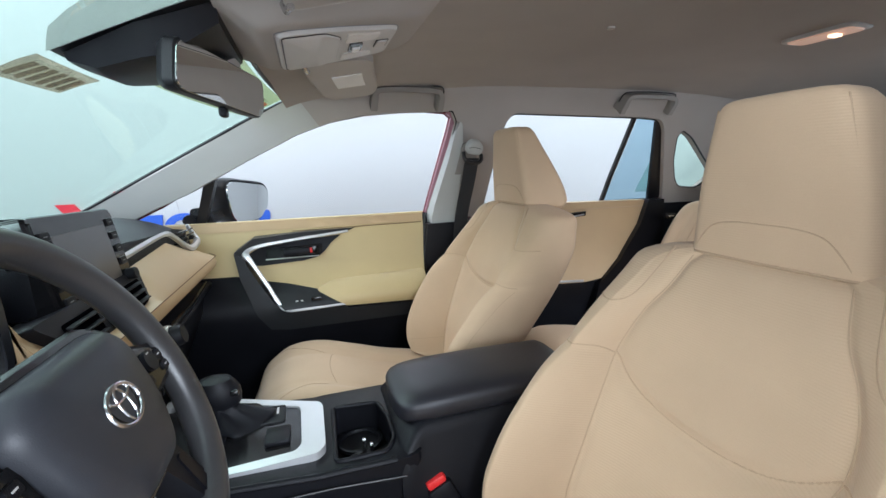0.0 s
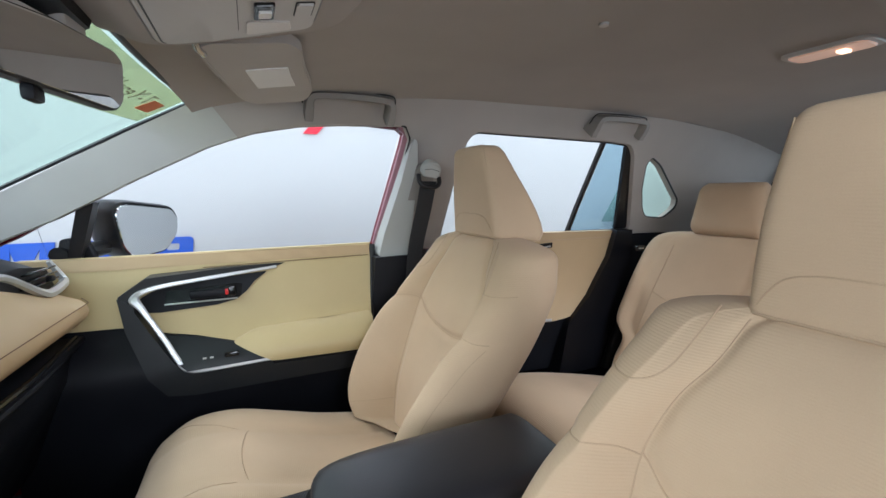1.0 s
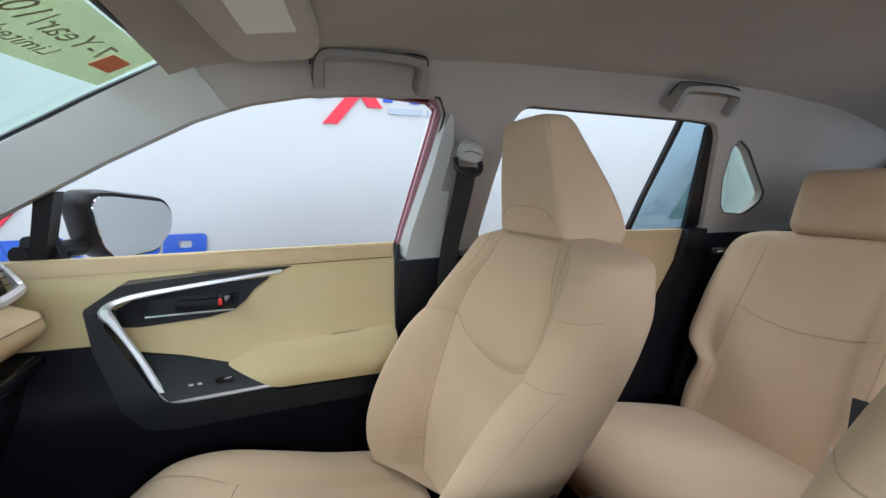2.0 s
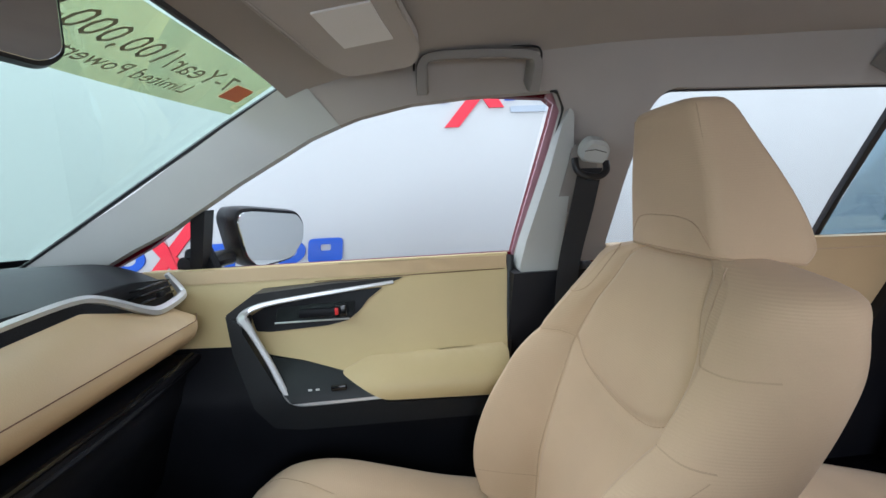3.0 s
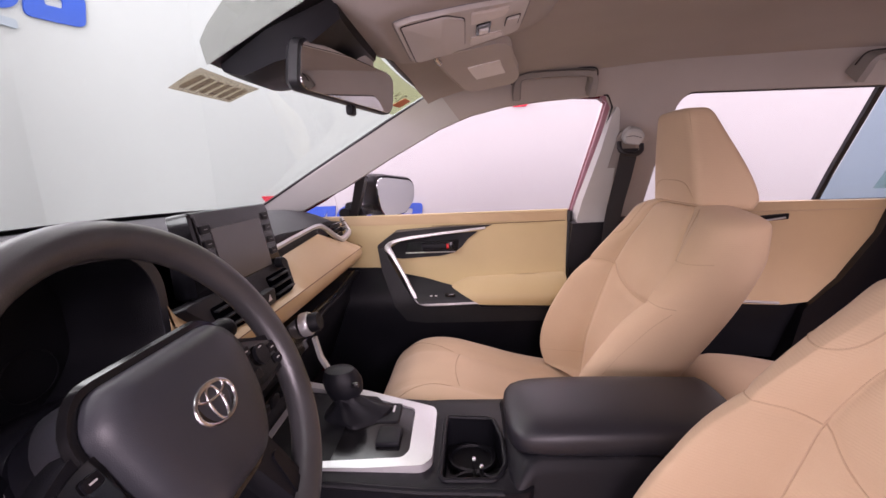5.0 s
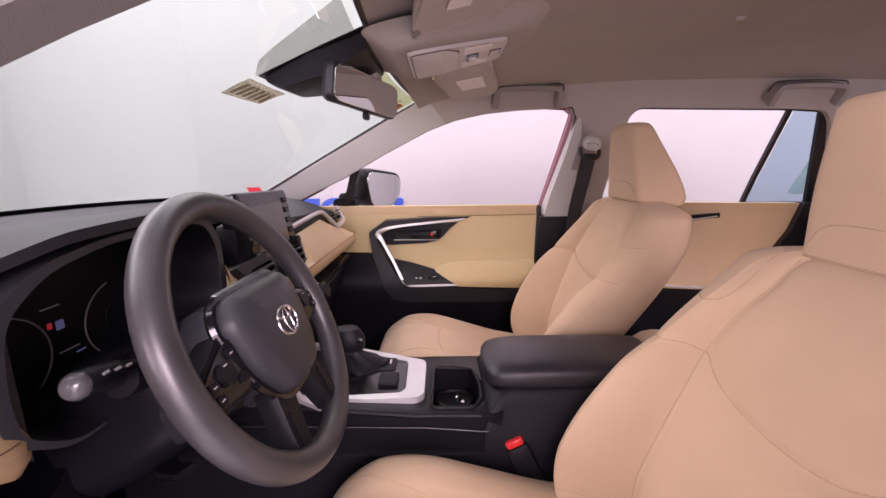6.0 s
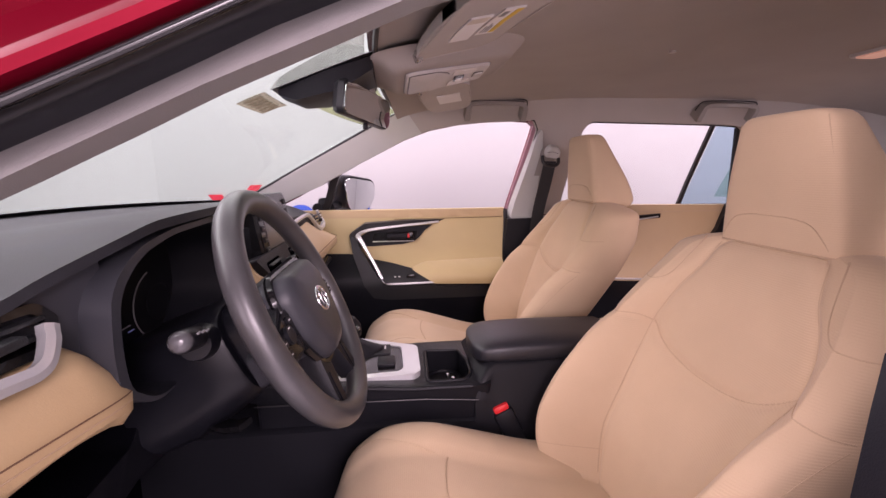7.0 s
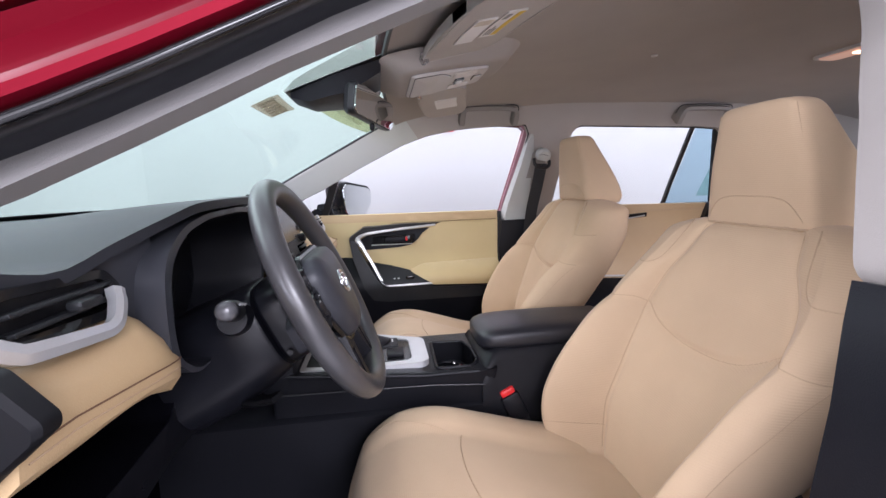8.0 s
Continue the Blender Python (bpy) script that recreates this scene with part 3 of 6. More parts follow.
part("arm_pad", region(arm_pad, [], lambda x, z: (x, door_y(x, z) - 0.0135 - 0.020 * min(1, max(0, (0.897 + 0.02 * (x - 0.2) - z) / 0.030)) ** 0.6 * min(1, max(0, (z - 0.790) / 0.04)) ** 0.5 * min(1, max(0, (x + 0.005) / 0.09)), z), on_door(0.0), 0.013), VINYL, door, "tan padded armrest insert")
part("sill_band", region([(-0.46, 1.060), (-0.46, 1.091), (0.407, 1.086), (0.402, 1.058)], [], on_door(0.0145), on_door(-0.01), 0.04), DASH_TAN, door, "tan leatherette band along the window sill")
part("pad_seam", tube([on_door(0.013)(x, 1.052 + 0.008 * x) for x in span(-0.06, 0.398, 14)], 0.0010, 5), STITCH, door)
part("sill_edge", tube([on_door(0.004)(x, 1.087) for x in span(-0.46, 0.41, 20)], 0.006, 8), VINYL, door, "tan rolled window sill edge")
BZ = [(0.125, 0.752, 1.040), (-0.02, 0.728, 1.030), (-0.160, 0.700, 1.018), (-0.203, 0.682, 0.999), (-0.188, 0.672, 0.970), (-0.148, 0.660, 0.895), (-0.116, 0.643, 0.832), (-0.095, 0.636, 0.813), (-0.05, 0.634, 0.809), (0.092, 0.634, 0.812)]
bz = smooth_path(BZ, 5)
bez_scale = lambda t: lin(t, [0, 0.1, 0.3, 0.37, 0.42, 0.48, 0.7, 1], [0.6, 0.85, 1.0, 1.7, 1.25, 0.9, 1.0, 0.85])
part("silver_bezel", sweep(bz, [(-0.006, -0.006), (0.006, -0.006), (0.007, 0.003), (0.004, 0.006), (-0.004, 0.006), (-0.007, 0.003)], (0.15, -1, 0.1), False, bez_scale), SILVER, door, "satin silver door handle bezel", 20)
top_trim = [(0.150, 1.050), (-0.02, 1.050), (-0.18, 1.043), (-0.235, 1.005), (-0.232, 0.985), (-0.215, 0.995), (-0.165, 1.023), (-0.02, 1.036), (0.128, 1.042)]
part("bezel_upper_trim", region(top_trim, [], lambda x, z: (x, lin(x, [-0.24, -0.16, 0.0, 0.15], [0.672, 0.697, 0.728, 0.755]), z), lambda x, z: (x, 0.775, z), 0.03), DOOR_GREY, door, "dark textured trim above the handle")
front_trim = [(-0.238, 1.000), (-0.205, 0.985), (-0.205, 0.965), (-0.165, 0.892), (-0.128, 0.828), (-0.10, 0.804), (0.09, 0.804), (0.10, 0.79), (0.375, 0.785), (0.37, 0.735), (-0.09, 0.735), (-0.15, 0.745), (-0.185, 0.80), (-0.225, 0.92)]
part("bezel_lower_trim", region(front_trim, [], lambda x, z: (x, lin(z, [0.73, 0.80, 0.85, 1.0], [0.658, 0.642, 0.650, 0.676]), z), lambda x, z: (x, 0.74, z), 0.03), DOOR_GREY, door, "dark grey armrest surround")
recess = [(0.10, 1.030), (-0.155, 1.012), (-0.205, 0.985), (-0.192, 0.950), (-0.16, 0.947), (-0.03, 0.953), (0.018, 0.962), (0.045, 0.982), (0.065, 1.006)]
part("handle_recess", region(rounded(recess, 0.006), [], on_door(0.016), on_door(-0.01), 0.03), BLACK, door, "black handle recess")
part("handle_cup", region(rounded([(-0.145, 1.000), (-0.15, 0.968), (0.028, 0.968), (0.035, 1.005)], 0.008), [], on_door(0.018), on_door(0.005), 0.03), GLOSS, door)
handle = part("door_handle", rbox((-0.04, 0.715, 0.986), (0.105, 0.014, 0.022), 0.006), BLACK, door, "black inner door release handle")
part("lock_button", rbox((0.005, 0.708, 0.990), (0.026, 0.014, 0.030), 0.004), GLOSS, door, "black lock lever")
part("lock_flag", rbox((-0.004, 0.701, 0.990), (0.008, 0.006, 0.016), 0.002), RED_BTN, door, "red lock marker")
part("cup_line", tube([on_door(0.02)(x, 0.966) for x in span(-0.15, 0.02, 8)], 0.0022, 6), SILVER, door)
switch = [(-0.155, 0.893), (-0.10, 0.886), (-0.04, 0.874), (0.01, 0.861), (0.045, 0.846), (0.07, 0.830), (0.088, 0.815), (-0.10, 0.812), (-0.125, 0.836)]
part("switch_panel", region(switch, [], lambda x, z: (x, door_y(x, z) - 0.006 - 0.018 * (0.9 - z) / 0.09, z), lambda x, z: (x, 0.75, z), 0.02), DOOR_GREY, door, "dark window switch panel")
for sx in (-0.062, -0.046):
    part("switch_mark", rbox((sx, 0.638, 0.836), (0.008, 0.002, 0.004), 0), MARK, door)
part("window_switch", rbox((0.0, 0.636, 0.838), (0.034, 0.010, 0.012), 0.003), GLOSS, door, "window switch")
part("door_glass", region([(-0.40, 1.07), (-0.40, 1.17), (-0.27, 1.24), (-0.014, 1.37), (0.189, 1.43), (0.47, 1.44), (0.42, 1.07)], [], side(1, 0.05), side(1, 0.054), 0.2), CLEAR, door).visible_shadow = False
part("corner_glass", region([(-0.60, 1.07), (-0.45, 1.16), (-0.40, 1.18), (-0.40, 1.07)], [], side(1, 0.05), side(1, 0.054), 0.2), CLEAR, door).visible_shadow = False
part("mirror_post", region([(-0.360, 1.075), (-0.306, 1.213), (-0.268, 1.232), (-0.333, 1.075)], [], side(1, 0.016), side(1, 0.06), 0.1), RUBBER, door, "black window post by the mirror")
part("door_edge_seal", tube([(0.416, 0.775, 1.085), (0.404, 0.745, 0.98), (0.384, 0.70, 0.85), (0.378, 0.67, 0.78), (0.384, 0.71, 0.60), (0.388, 0.72, 0.47)], 0.011, 8, (0, 1, 0)), RUBBER, door, "black door edge seal")

# driver's door, swung open beside the seat, out of view; shades the lower seat
ddoor = thing("driver_door", "open red driver's door with a black and tan inner panel", "car door")
swing = radians(70)


def on_open(off):
    """a: from the hinge outwards, b: height; off: towards the car's outside."""
    return lambda a, b: (-0.635 + a * math.cos(swing) - (off + 0.25 * max(0.0, b - 1.06)) * -math.sin(swing) * -1, -0.83 - a * math.sin(swing) - off * math.cos(swing), b)


open_low = rounded([(0.0, 0.36), (0.0, 1.06), (1.02, 1.075), (1.04, 0.60), (0.98, 0.36)], 0.03)
part("outer_skin", region(open_low, [], on_open(0.055), on_open(0.065), 0.2), RED, ddoor, "red metallic door skin")
part("inner_panel", region(open_low, [], on_open(0.0), on_open(0.05), 0.2), BLACK, ddoor, "black inner door panel")
part("inner_pad", region(rounded([(0.06, 0.92), (0.06, 1.055), (0.97, 1.068), (0.97, 0.82), (0.62, 0.82), (0.45, 0.90)], 0.02), [], on_open(-0.015), on_open(-0.002), 0.2), VINYL, ddoor, "tan padded inner panel")
open_win = [(0.10, 1.075), (0.46, 1.27), (0.70, 1.37), (0.99, 1.40), (0.97, 1.075)]
part("window_frame", region([(0.0, 1.055), (0.42, 1.29), (0.68, 1.405), (1.06, 1.44), (1.03, 1.055)], [open_win], on_open(0.01), on_open(0.04), 0.2), RED, ddoor, "red window frame")
part("window_glass", region(open_win, [], on_open(0.022), on_open(0.026), 0.3), CLEAR, ddoor).visible_shadow = False

# rear passenger door
rdoor = thing("rear_door", "closed rear door with tan padded panel", "car door")


def rdoor_y(x, z):
    return belt_y(x) - soft(z, [0.40, 0.70, 0.78, 0.86, 0.95, 1.08], [0.03, 0.05, 0.07, 0.045, 0.03, 0.012])


# browner tan than the front door: the seats' shadow put into the colour
part("rear_pad", region(rounded([(0.655, 0.78), (0.655, 1.10), (1.412, 1.098), (1.416, 1.03), (1.37, 0.965), (1.285, 0.868), (1.20, 0.80), (1.05, 0.775)], 0.02), [], lambda x, z: (x, rdoor_y(x, z) - 0.008, z), lambda x, z: (x, rdoor_y(x, z) + 0.03, z), 0.05), DASH_TAN, rdoor, "tan padded rear door panel, browner for the seats' shadow")
part("rear_lower_panel", region([(0.655, 0.44), (0.655, 0.80), (1.10, 0.80), (1.22, 0.86), (1.22, 0.44)], [], lambda x, z: (x, rdoor_y(x, z), z), lambda x, z: (x, rdoor_y(x, z) + 0.03, z), 0.06), BLACK, rdoor, "black lower rear door panel")
part("rear_trim_line", tube([(x, rdoor_y(x, 0.795) - 0.012, 0.787 - 0.03 * (x - 0.88)) for x in span(0.76, 1.045, 10)], 0.005, 6), SILVER, rdoor, "satin silver trim line")
part("rear_handle_trim", sweep([(0.76, rdoor_y(0.76, 1.05) - 0.012, 1.040), (0.98, rdoor_y(0.98, 1.05) - 0.014, 1.044), (1.080, rdoor_y(1.08, 1.06) - 0.008, 1.053)], [(-0.004, -0.009), (0.004, -0.009), (0.004, 0.009), (-0.004, 0.009)], (0, -0.2, 1)), BLACK, rdoor, "dark handle trim")
part("rear_handle_line", tube([(0.76, rdoor_y(0.76, 1.03) - 0.016, 1.030), (0.98, rdoor_y(0.98, 1.03) - 0.016, 1.036), (1.070, rdoor_y(1.07, 1.05) - 0.012, 1.049)], 0.003, 6), SILVER, rdoor)
part("rear_pad_seam", tube([(x, rdoor_y(x, 1.06) - 0.010, 1.066 + 0.01 * (x - 0.65)) for x in span(0.66, 1.36, 14)], 0.0015, 5), SEAM, rdoor)

# door mirror outside the front window
dm = thing("door_mirror", "black door mirror housing with clear mirror glass", "mirror")
mo, mr, mu = Vector((-0.213, 0.97, 1.142)), Vector((0.118, 0.18, 0.0)).normalized(), Vector((0.06, -0.04, 1)).normalized()
mu = (mu - mr * mu.dot(mr)).normalized()
mn = mr.cross(mu).normalized()
glass_poly = rounded([(-0.108, 0.055), (-0.085, -0.045), (-0.05, -0.075), (0.06, -0.068), (0.105, -0.02), (0.108, 0.03), (0.085, 0.062), (-0.06, 0.080), (-0.095, 0.078)], 0.02)
house = []
for d, k in ((0.006, 1.02), (0.008, 1.06), (0.0, 1.10), (-0.02, 1.13), (-0.06, 1.1), (-0.10, 0.85), (-0.13, 0.45)):
    house.append([mo + mr * (p[0] * k - 0.012) + mu * (p[1] * k + 0.004) + mn * d for p in glass_poly])
part("housing", loft(house), BLACK, dm, "black mirror housing")
part("mirror_glass", plate([(p[0] * 1.02 - 0.008, p[1] * 0.99 + 0.002) for p in glass_poly], (mo + mn * 0.010, mr, mu), 0.006, 0.002), MIRROR, dm, "mirror glass reflecting the white wall")
part("arm", sweep([(-0.375, 0.80, 1.10), (-0.35, 0.84, 1.10), (-0.31, 0.90, 1.105)], circle(0.03, 10, 0.7)), BLACK, dm, "black mirror arm")
part("mirror_base", plate(rounded([(-0.03, -0.03), (0.05, -0.03), (0.03, 0.035), (-0.02, 0.03)], 0.01), (Vector((-0.35, 0.80, 1.11)), Vector((1, 0, 0)), Vector((0, 0, 1))), 0.03), BLACK, dm)

# ---------------------------------------------------------------- front seats


def power(v, e):
    return math.copysign(abs(v) ** e, v)


BZS = [0.655, 0.70, 0.76, 0.84, 0.92, 0.96, 1.00, 1.04, 1.08, 1.12, 1.15]
VALLEY_X = [0.368, 0.378, 0.390, 0.420, 0.455, 0.475, 0.495, 0.512, 0.530, 0.550, 0.566]
VALLEY_D = [0.085, 0.105, 0.120, 0.132, 0.148, 0.157, 0.152, 0.138, 0.115, 0.102, 0.095]
HOLLOW = [0.008, 0.018, 0.026, 0.032, 0.034, 0.030, 0.020, 0.010, 0.003, -0.004, -0.006]
CREST_X = [0.285, 0.276, 0.283, 0.322, 0.385, 0.420, 0.452, 0.484, 0.514, 0.541, 0.560]
CREST_D = [0.150, 0.172, 0.185, 0.198, 0.205, 0.205, 0.200, 0.190, 0.175, 0.158, 0.135]
HALF = [0.203, 0.213, 0.228, 0.243, 0.250, 0.251, 0.250, 0.246, 0.237, 0.222, 0.176]
REAR_X = [0.448, 0.460, 0.483, 0.530, 0.582, 0.606, 0.628, 0.647, 0.656, 0.660, 0.640]


def bowl_z(d):
    """Height of the bowl-shaped seam under the shoulders."""
    return 0.905 + 0.058 * (min(abs(d), 0.157) / 0.157) ** 2.6


def cover_relief(d, z, dv):
    """Creases along the seams, the padding puffed up between them and slack in the cloth; back from the face in metres."""
    dent = lambda a, w: math.exp(-(a / w) ** 2)
    crease = 0.006 * dent(d - dv, 0.009)
    rise = z - bowl_z(d)
    if d < dv:
        crease = max(crease, 0.007 * dent(rise, 0.009))
        puff = 0.012 * dent(rise - 0.055, 0.05) * max(0.0, 1 - (d / dv) ** 2) - 0.006 * dent(rise + 0.06, 0.05) * max(0.0, 1 - (d / dv) ** 2)
    else:
        crease = max(crease, 0.005 * dent(z - 0.962, 0.009))
        puff = 0.007 * dent(z - 0.915, 0.035) * min(1.0, (d - dv) / 0.03)
    return crease - puff + 0.0022 * noise.noise(Vector((d * 11, z * 11, 3.7)))


@functools.lru_cache(maxsize=None)
def back_half_profile(z):
    """Half of a level cut through the backrest, from the middle of its face round the side to the middle of its rear."""
    xv, dv, hol, xb, db, w, xr = (soft(z, BZS, row) for row in (VALLEY_X, VALLEY_D, HOLLOW, CREST_X, CREST_D, HALF, REAR_X))
    xc, xo = xv + hol, xb + (xr - xb) * 0.42
    pts = [(0, xc), (dv * 0.45, xc - hol * 0.12), (dv * 0.82, xc - hol * 0.62), (dv, xv), (dv + (db - dv) * 0.42, xv - (xv - xb) * 0.50), (dv + (db - dv) * 0.78, xv - (xv - xb) * 0.92), (db, xb), (db + (w - db) * 0.62, xb + (xo - xb) * 0.26), (w, xo), (w * 0.985, xo + (xr - xo) * 0.60), (w * 0.86, xr - 0.006), (w * 0.5, xr), (0, xr)]
    path = [(p[0], p[1]) for p in smooth_path([(d, x, 0) for d, x in pts], 6)]
    widest = max(range(len(path)), key=lambda i: path[i][0])
    return [(d, x + cover_relief(d, z, dv)) if i <= widest else (d, x) for i, (d, x) in enumerate(path)]


def back_ring(z, grow=1.0):
    half = back_half_profile(round(z, 4))
    mid = (half[0][1] + half[-1][1]) / 2
    put = lambda d, x: (mid + (x - mid) * grow, d * grow, z)
    return [put(d, x) for d, x in half] + [put(-d, x) for d, x in half[-2:0:-1]]


def back_at(y, z, proud=-0.0002):
    half = back_half_profile(round(z, 4))
    k = max(range(len(half)), key=lambda i: half[i][0])
    d = [p[0] for p in half[:k + 1]]
    return (float(np.interp(abs(y), d, [p[1] for p in half[:k + 1]])) - proud, y, z)


def head_vals(t):
    """Headrest at share t of its height: face x, rear x, half width at the face and at the rear."""
    return (lin(t, [0, 1], [0.562, 0.545]), soft(t, [0, 0.1, 0.3, 0.7, 1], [0.676, 0.684, 0.670, 0.626, 0.596]), soft(t, [0, 0.5, 1], [0.108, 0.098, 0.076]), soft(t, [0, 0.12, 0.5, 1], [0.124, 0.127, 0.113, 0.078]))


def head_ring(t, z0, z1, grow=1.0):
    xf, xr, wf, wr = head_vals(t)
    poly = [(xf, wf), (xf, wf * 0.5), (xf, 0), (xf, -wf * 0.5), (xf, -wf), (xr, -wr), (xr, -wr * 0.4), (xr, wr * 0.4), (xr, wr)]
    out = []
    mid = (xf + xr) / 2
    for x, y in rounded(poly, 0.018, 5):
        x -= 0.007 * max(0.0, 1 - (y / wf) ** 2) * (1 if x < mid else 0)
        z = z0 + (z1 - z0) * t - 0.014 * (x - xf) / 0.13 * (1 - t)
        out.append((mid + (x - mid) * grow, y * grow, z))
    return out


def head_at(y, t, z0, z1):
    xf, xr, wf, wr = head_vals(t)
    k = min(1.0, abs(y) / wf)
    return (xf - 0.007 * max(0.0, 1 - k * k) + 0.010 * max(0.0, (k - 0.80) / 0.20) ** 2 - 0.0004, y, z0 + (z1 - z0) * t)


CX = [-0.185, -0.165, -0.13, -0.08, 0.0, 0.10, 0.20, 0.30, 0.36]


def cush_top(x, u):
    k = abs(u)
    z = soft(x, CX, [0.626, 0.678, 0.710, 0.731, 0.727, 0.695, 0.664, 0.645, 0.638])
    b = soft(x, CX, [0.0, 0.002, 0.006, 0.012, 0.018, 0.020, 0.016, 0.01, 0.0])
    f = lin(k, [0, 0.34, 0.48, 0.78, 1.0], [0, 0.03, 0.4, 1.0, 0.85])
    return z + b * f * f * (3 - 2 * f) - 0.006 * math.exp(-((k - 0.41) / 0.04) ** 2)


def cush_half(x):
    return soft(x, CX, [0.165, 0.195, 0.215, 0.226, 0.230, 0.230, 0.228, 0.222, 0.21])


def cush_ring(x, grow=1.0, count=80):
    w, zb, n = cush_half(x) * grow, 0.585, 3.4
    zt0 = cush_top(x, 0)
    mid = zb + (zt0 - zb) * 0.45
    out = []
    for i in range(count):
        a = 2 * math.pi * i / count
        c, s = power(math.cos(a), 2 / n), power(math.sin(a), 2 / n)
        zt = cush_top(x, c)
        out.append((x, w * c, mid + (zt - mid) * s * grow if s > 0 else mid + (mid - zb) * s * grow))
    return out


def cush_at(y, x, n=3.4):
    w, zb = cush_half(x), 0.585
    c = min(1, abs(y) / w)
    mid = zb + (cush_top(x, 0) - zb) * 0.45
    s = max(0.0, 1 - (c ** (n / 2)) ** 2) ** (1 / n)
    return (x, y, mid + (cush_top(x, c) - mid) * s + 0.0008)


def front_seat(y0, label, back, lower, lean, head_drop, lumbar):
    """A seat in fitted tan covers; its backrest is set back, lowered and leant a little, its headrest pushed in, its lumbar part pumped out."""
    seat = thing("front_seat", label, "car seat", "front seats", at=(0.2, y0, 0.45))

    def set_(p, drop=0.0):
        x, y, z = p
        return (x + lean * (z - 0.65) + back - lumbar * min(1.0, max(0.0, (0.96 - z) / 0.20)), y + y0, z - lean * (x - 0.40) - lower - drop)

    zs = span(0.66, 1.115, 100)
    rings = [back_ring(0.656, 0.7), back_ring(0.657, 0.9)] + [back_ring(z) for z in zs]
    for k in (0.2, 0.4, 0.6, 0.78, 0.9, 0.97, 1.0):
        rings.append(back_ring(1.115 + 0.035 * k, 0.35 + 0.65 * math.sqrt(max(0.02, 1 - k * k))))
    part("backrest", loft([[set_(p) for p in r] for r in rings]), FABRIC, seat, "tan fabric cover on the backrest", 60)
    z0, z1 = 1.146, 1.356
    rings = [head_ring(0, z0 - 0.004, z1, 0.86), head_ring(0, z0, z1, 0.97)] + [head_ring(t, z0, z1) for t in span(0.02, 0.90, 24)]
    for k, g in ((0.935, 0.985), (0.962, 0.95), (0.982, 0.90), (0.994, 0.82), (1.0, 0.70), (1.003, 0.4)):
        rings.append(head_ring(k, z0, z1, g))
    head = part("headrest", loft([[set_(p, head_drop) for p in r] for r in rings]), FABRIC, seat, "tan ribbed fabric headrest cover", 60)
    rings = [cush_ring(-0.193, 0.55), cush_ring(-0.190, 0.8)] + [cush_ring(x) for x in span(-0.185, 0.36, 56)] + [cush_ring(0.37, 0.85)]
    part("cushion", loft([[(x, y + y0, z) for x, y, z in r] for r in rings]), FABRIC_FLAT, seat, "tan fabric seat cushion", 60)

    def line(pts, r=0.0012, owner=seat, drop=0.0, loose=False):
        part("seam", tube([(p[0], p[1] + y0, p[2]) if loose else set_(p, drop) for p in pts], r, 5, (1, 0.2, 0.3)), SEAM, owner)

    # seams of the backrest: a bowl under the shoulders, both sides of the middle panel, the bolster tops, shoulder patches
    line([back_at(y, bowl_z(y)) for y in span(-0.157, 0.157, 36)])
    for s in (1, -1):
        line([back_at(s * soft(z, BZS, VALLEY_D), z) for z in span(0.67, 1.14, 48)])
        line([back_at(s * d, lin(d, [0.157, 0.175, 0.20, 0.243], [0.960, 0.968, 0.966, 0.958])) for d in span(0.157, 0.243, 16)])
        line([back_at(s * lin(z, [0.68, 0.78, 0.90, 0.95], [0.196, 0.218, 0.238, 0.244]), z) for z in span(0.68, 0.95, 24)], 0.0007)
        line([back_at(s * d, lin(d, [0.105, 0.19], [0.710, 0.690])) for d in span(0.105, 0.19, 12)], 0.0007)
        yoke = smooth_path([(0.128, 1.140, 0), (0.138, 1.105, 0), (0.152, 1.066, 0), (0.172, 1.046, 0), (0.205, 1.042, 0), (0.238, 1.045, 0)], 6)
        line([back_at(s * p[0], p[1]) for p in yoke], 0.0012)
        line([head_at(s * head_vals(t)[2] * 0.93, t, z0, z1) for t in span(0.0, 0.95, 24)], 0.0009, head, head_drop)
        part("side_vent", rbox(set_((0.45, s * 0.232, 0.80)), (0.030, 0.012, 0.012), 0.004), RUBBER, seat, "small black trim clip")
    arc = smooth_path([(-0.097, 0.03, 0), (-0.086, 0.12, 0), (-0.068, 0.21, 0), (-0.04, 0.245, 0), (0.0, 0.25, 0), (0.04, 0.245, 0), (0.068, 0.21, 0), (0.086, 0.12, 0), (0.097, 0.03, 0)], 5)
    line([head_at(p[0], p[1], z0, z1) for p in arc], 0.0009, head, head_drop)
    part("hem", tube([set_(p, head_drop) for p in head_ring(0.006, z0, z1, 0.985)], 0.0018, 6, (0, 0, 1), True), SEAM, head, "hem under the headrest")
    # seams of the cushion: across behind the front roll, along both side rolls
    line([cush_at(y, 0.02 + 0.012 * (abs(y) / 0.09) ** 2) for y in span(-0.092, 0.092, 20)], loose=True)
    for s in (1, -1):
        line([cush_at(s * soft(x, [-0.16, -0.107, -0.05, 0.03, 0.15, 0.30], [0.168, 0.146, 0.116, 0.093, 0.088, 0.088]), x) for x in span(-0.16, 0.30, 34)], 0.0006, loose=True)
    part("seat_base", rbox((0.10, y0, 0.555), (0.42, 0.46, 0.09), 0.03), BLACK, seat, "black plastic seat base")
    for s in (1, -1):
        part("seat_rail", rbox((0.10, y0 + s * 0.19, 0.475), (0.50, 0.05, 0.11), 0.01), RUBBER, seat, "black floor rail")
        part("headrest_post", tube([set_((0.61, s * 0.06, 1.09)), set_((0.622, s * 0.06, 1.19))], 0.007, 8, (1, 0, 0)), CHROME, seat)
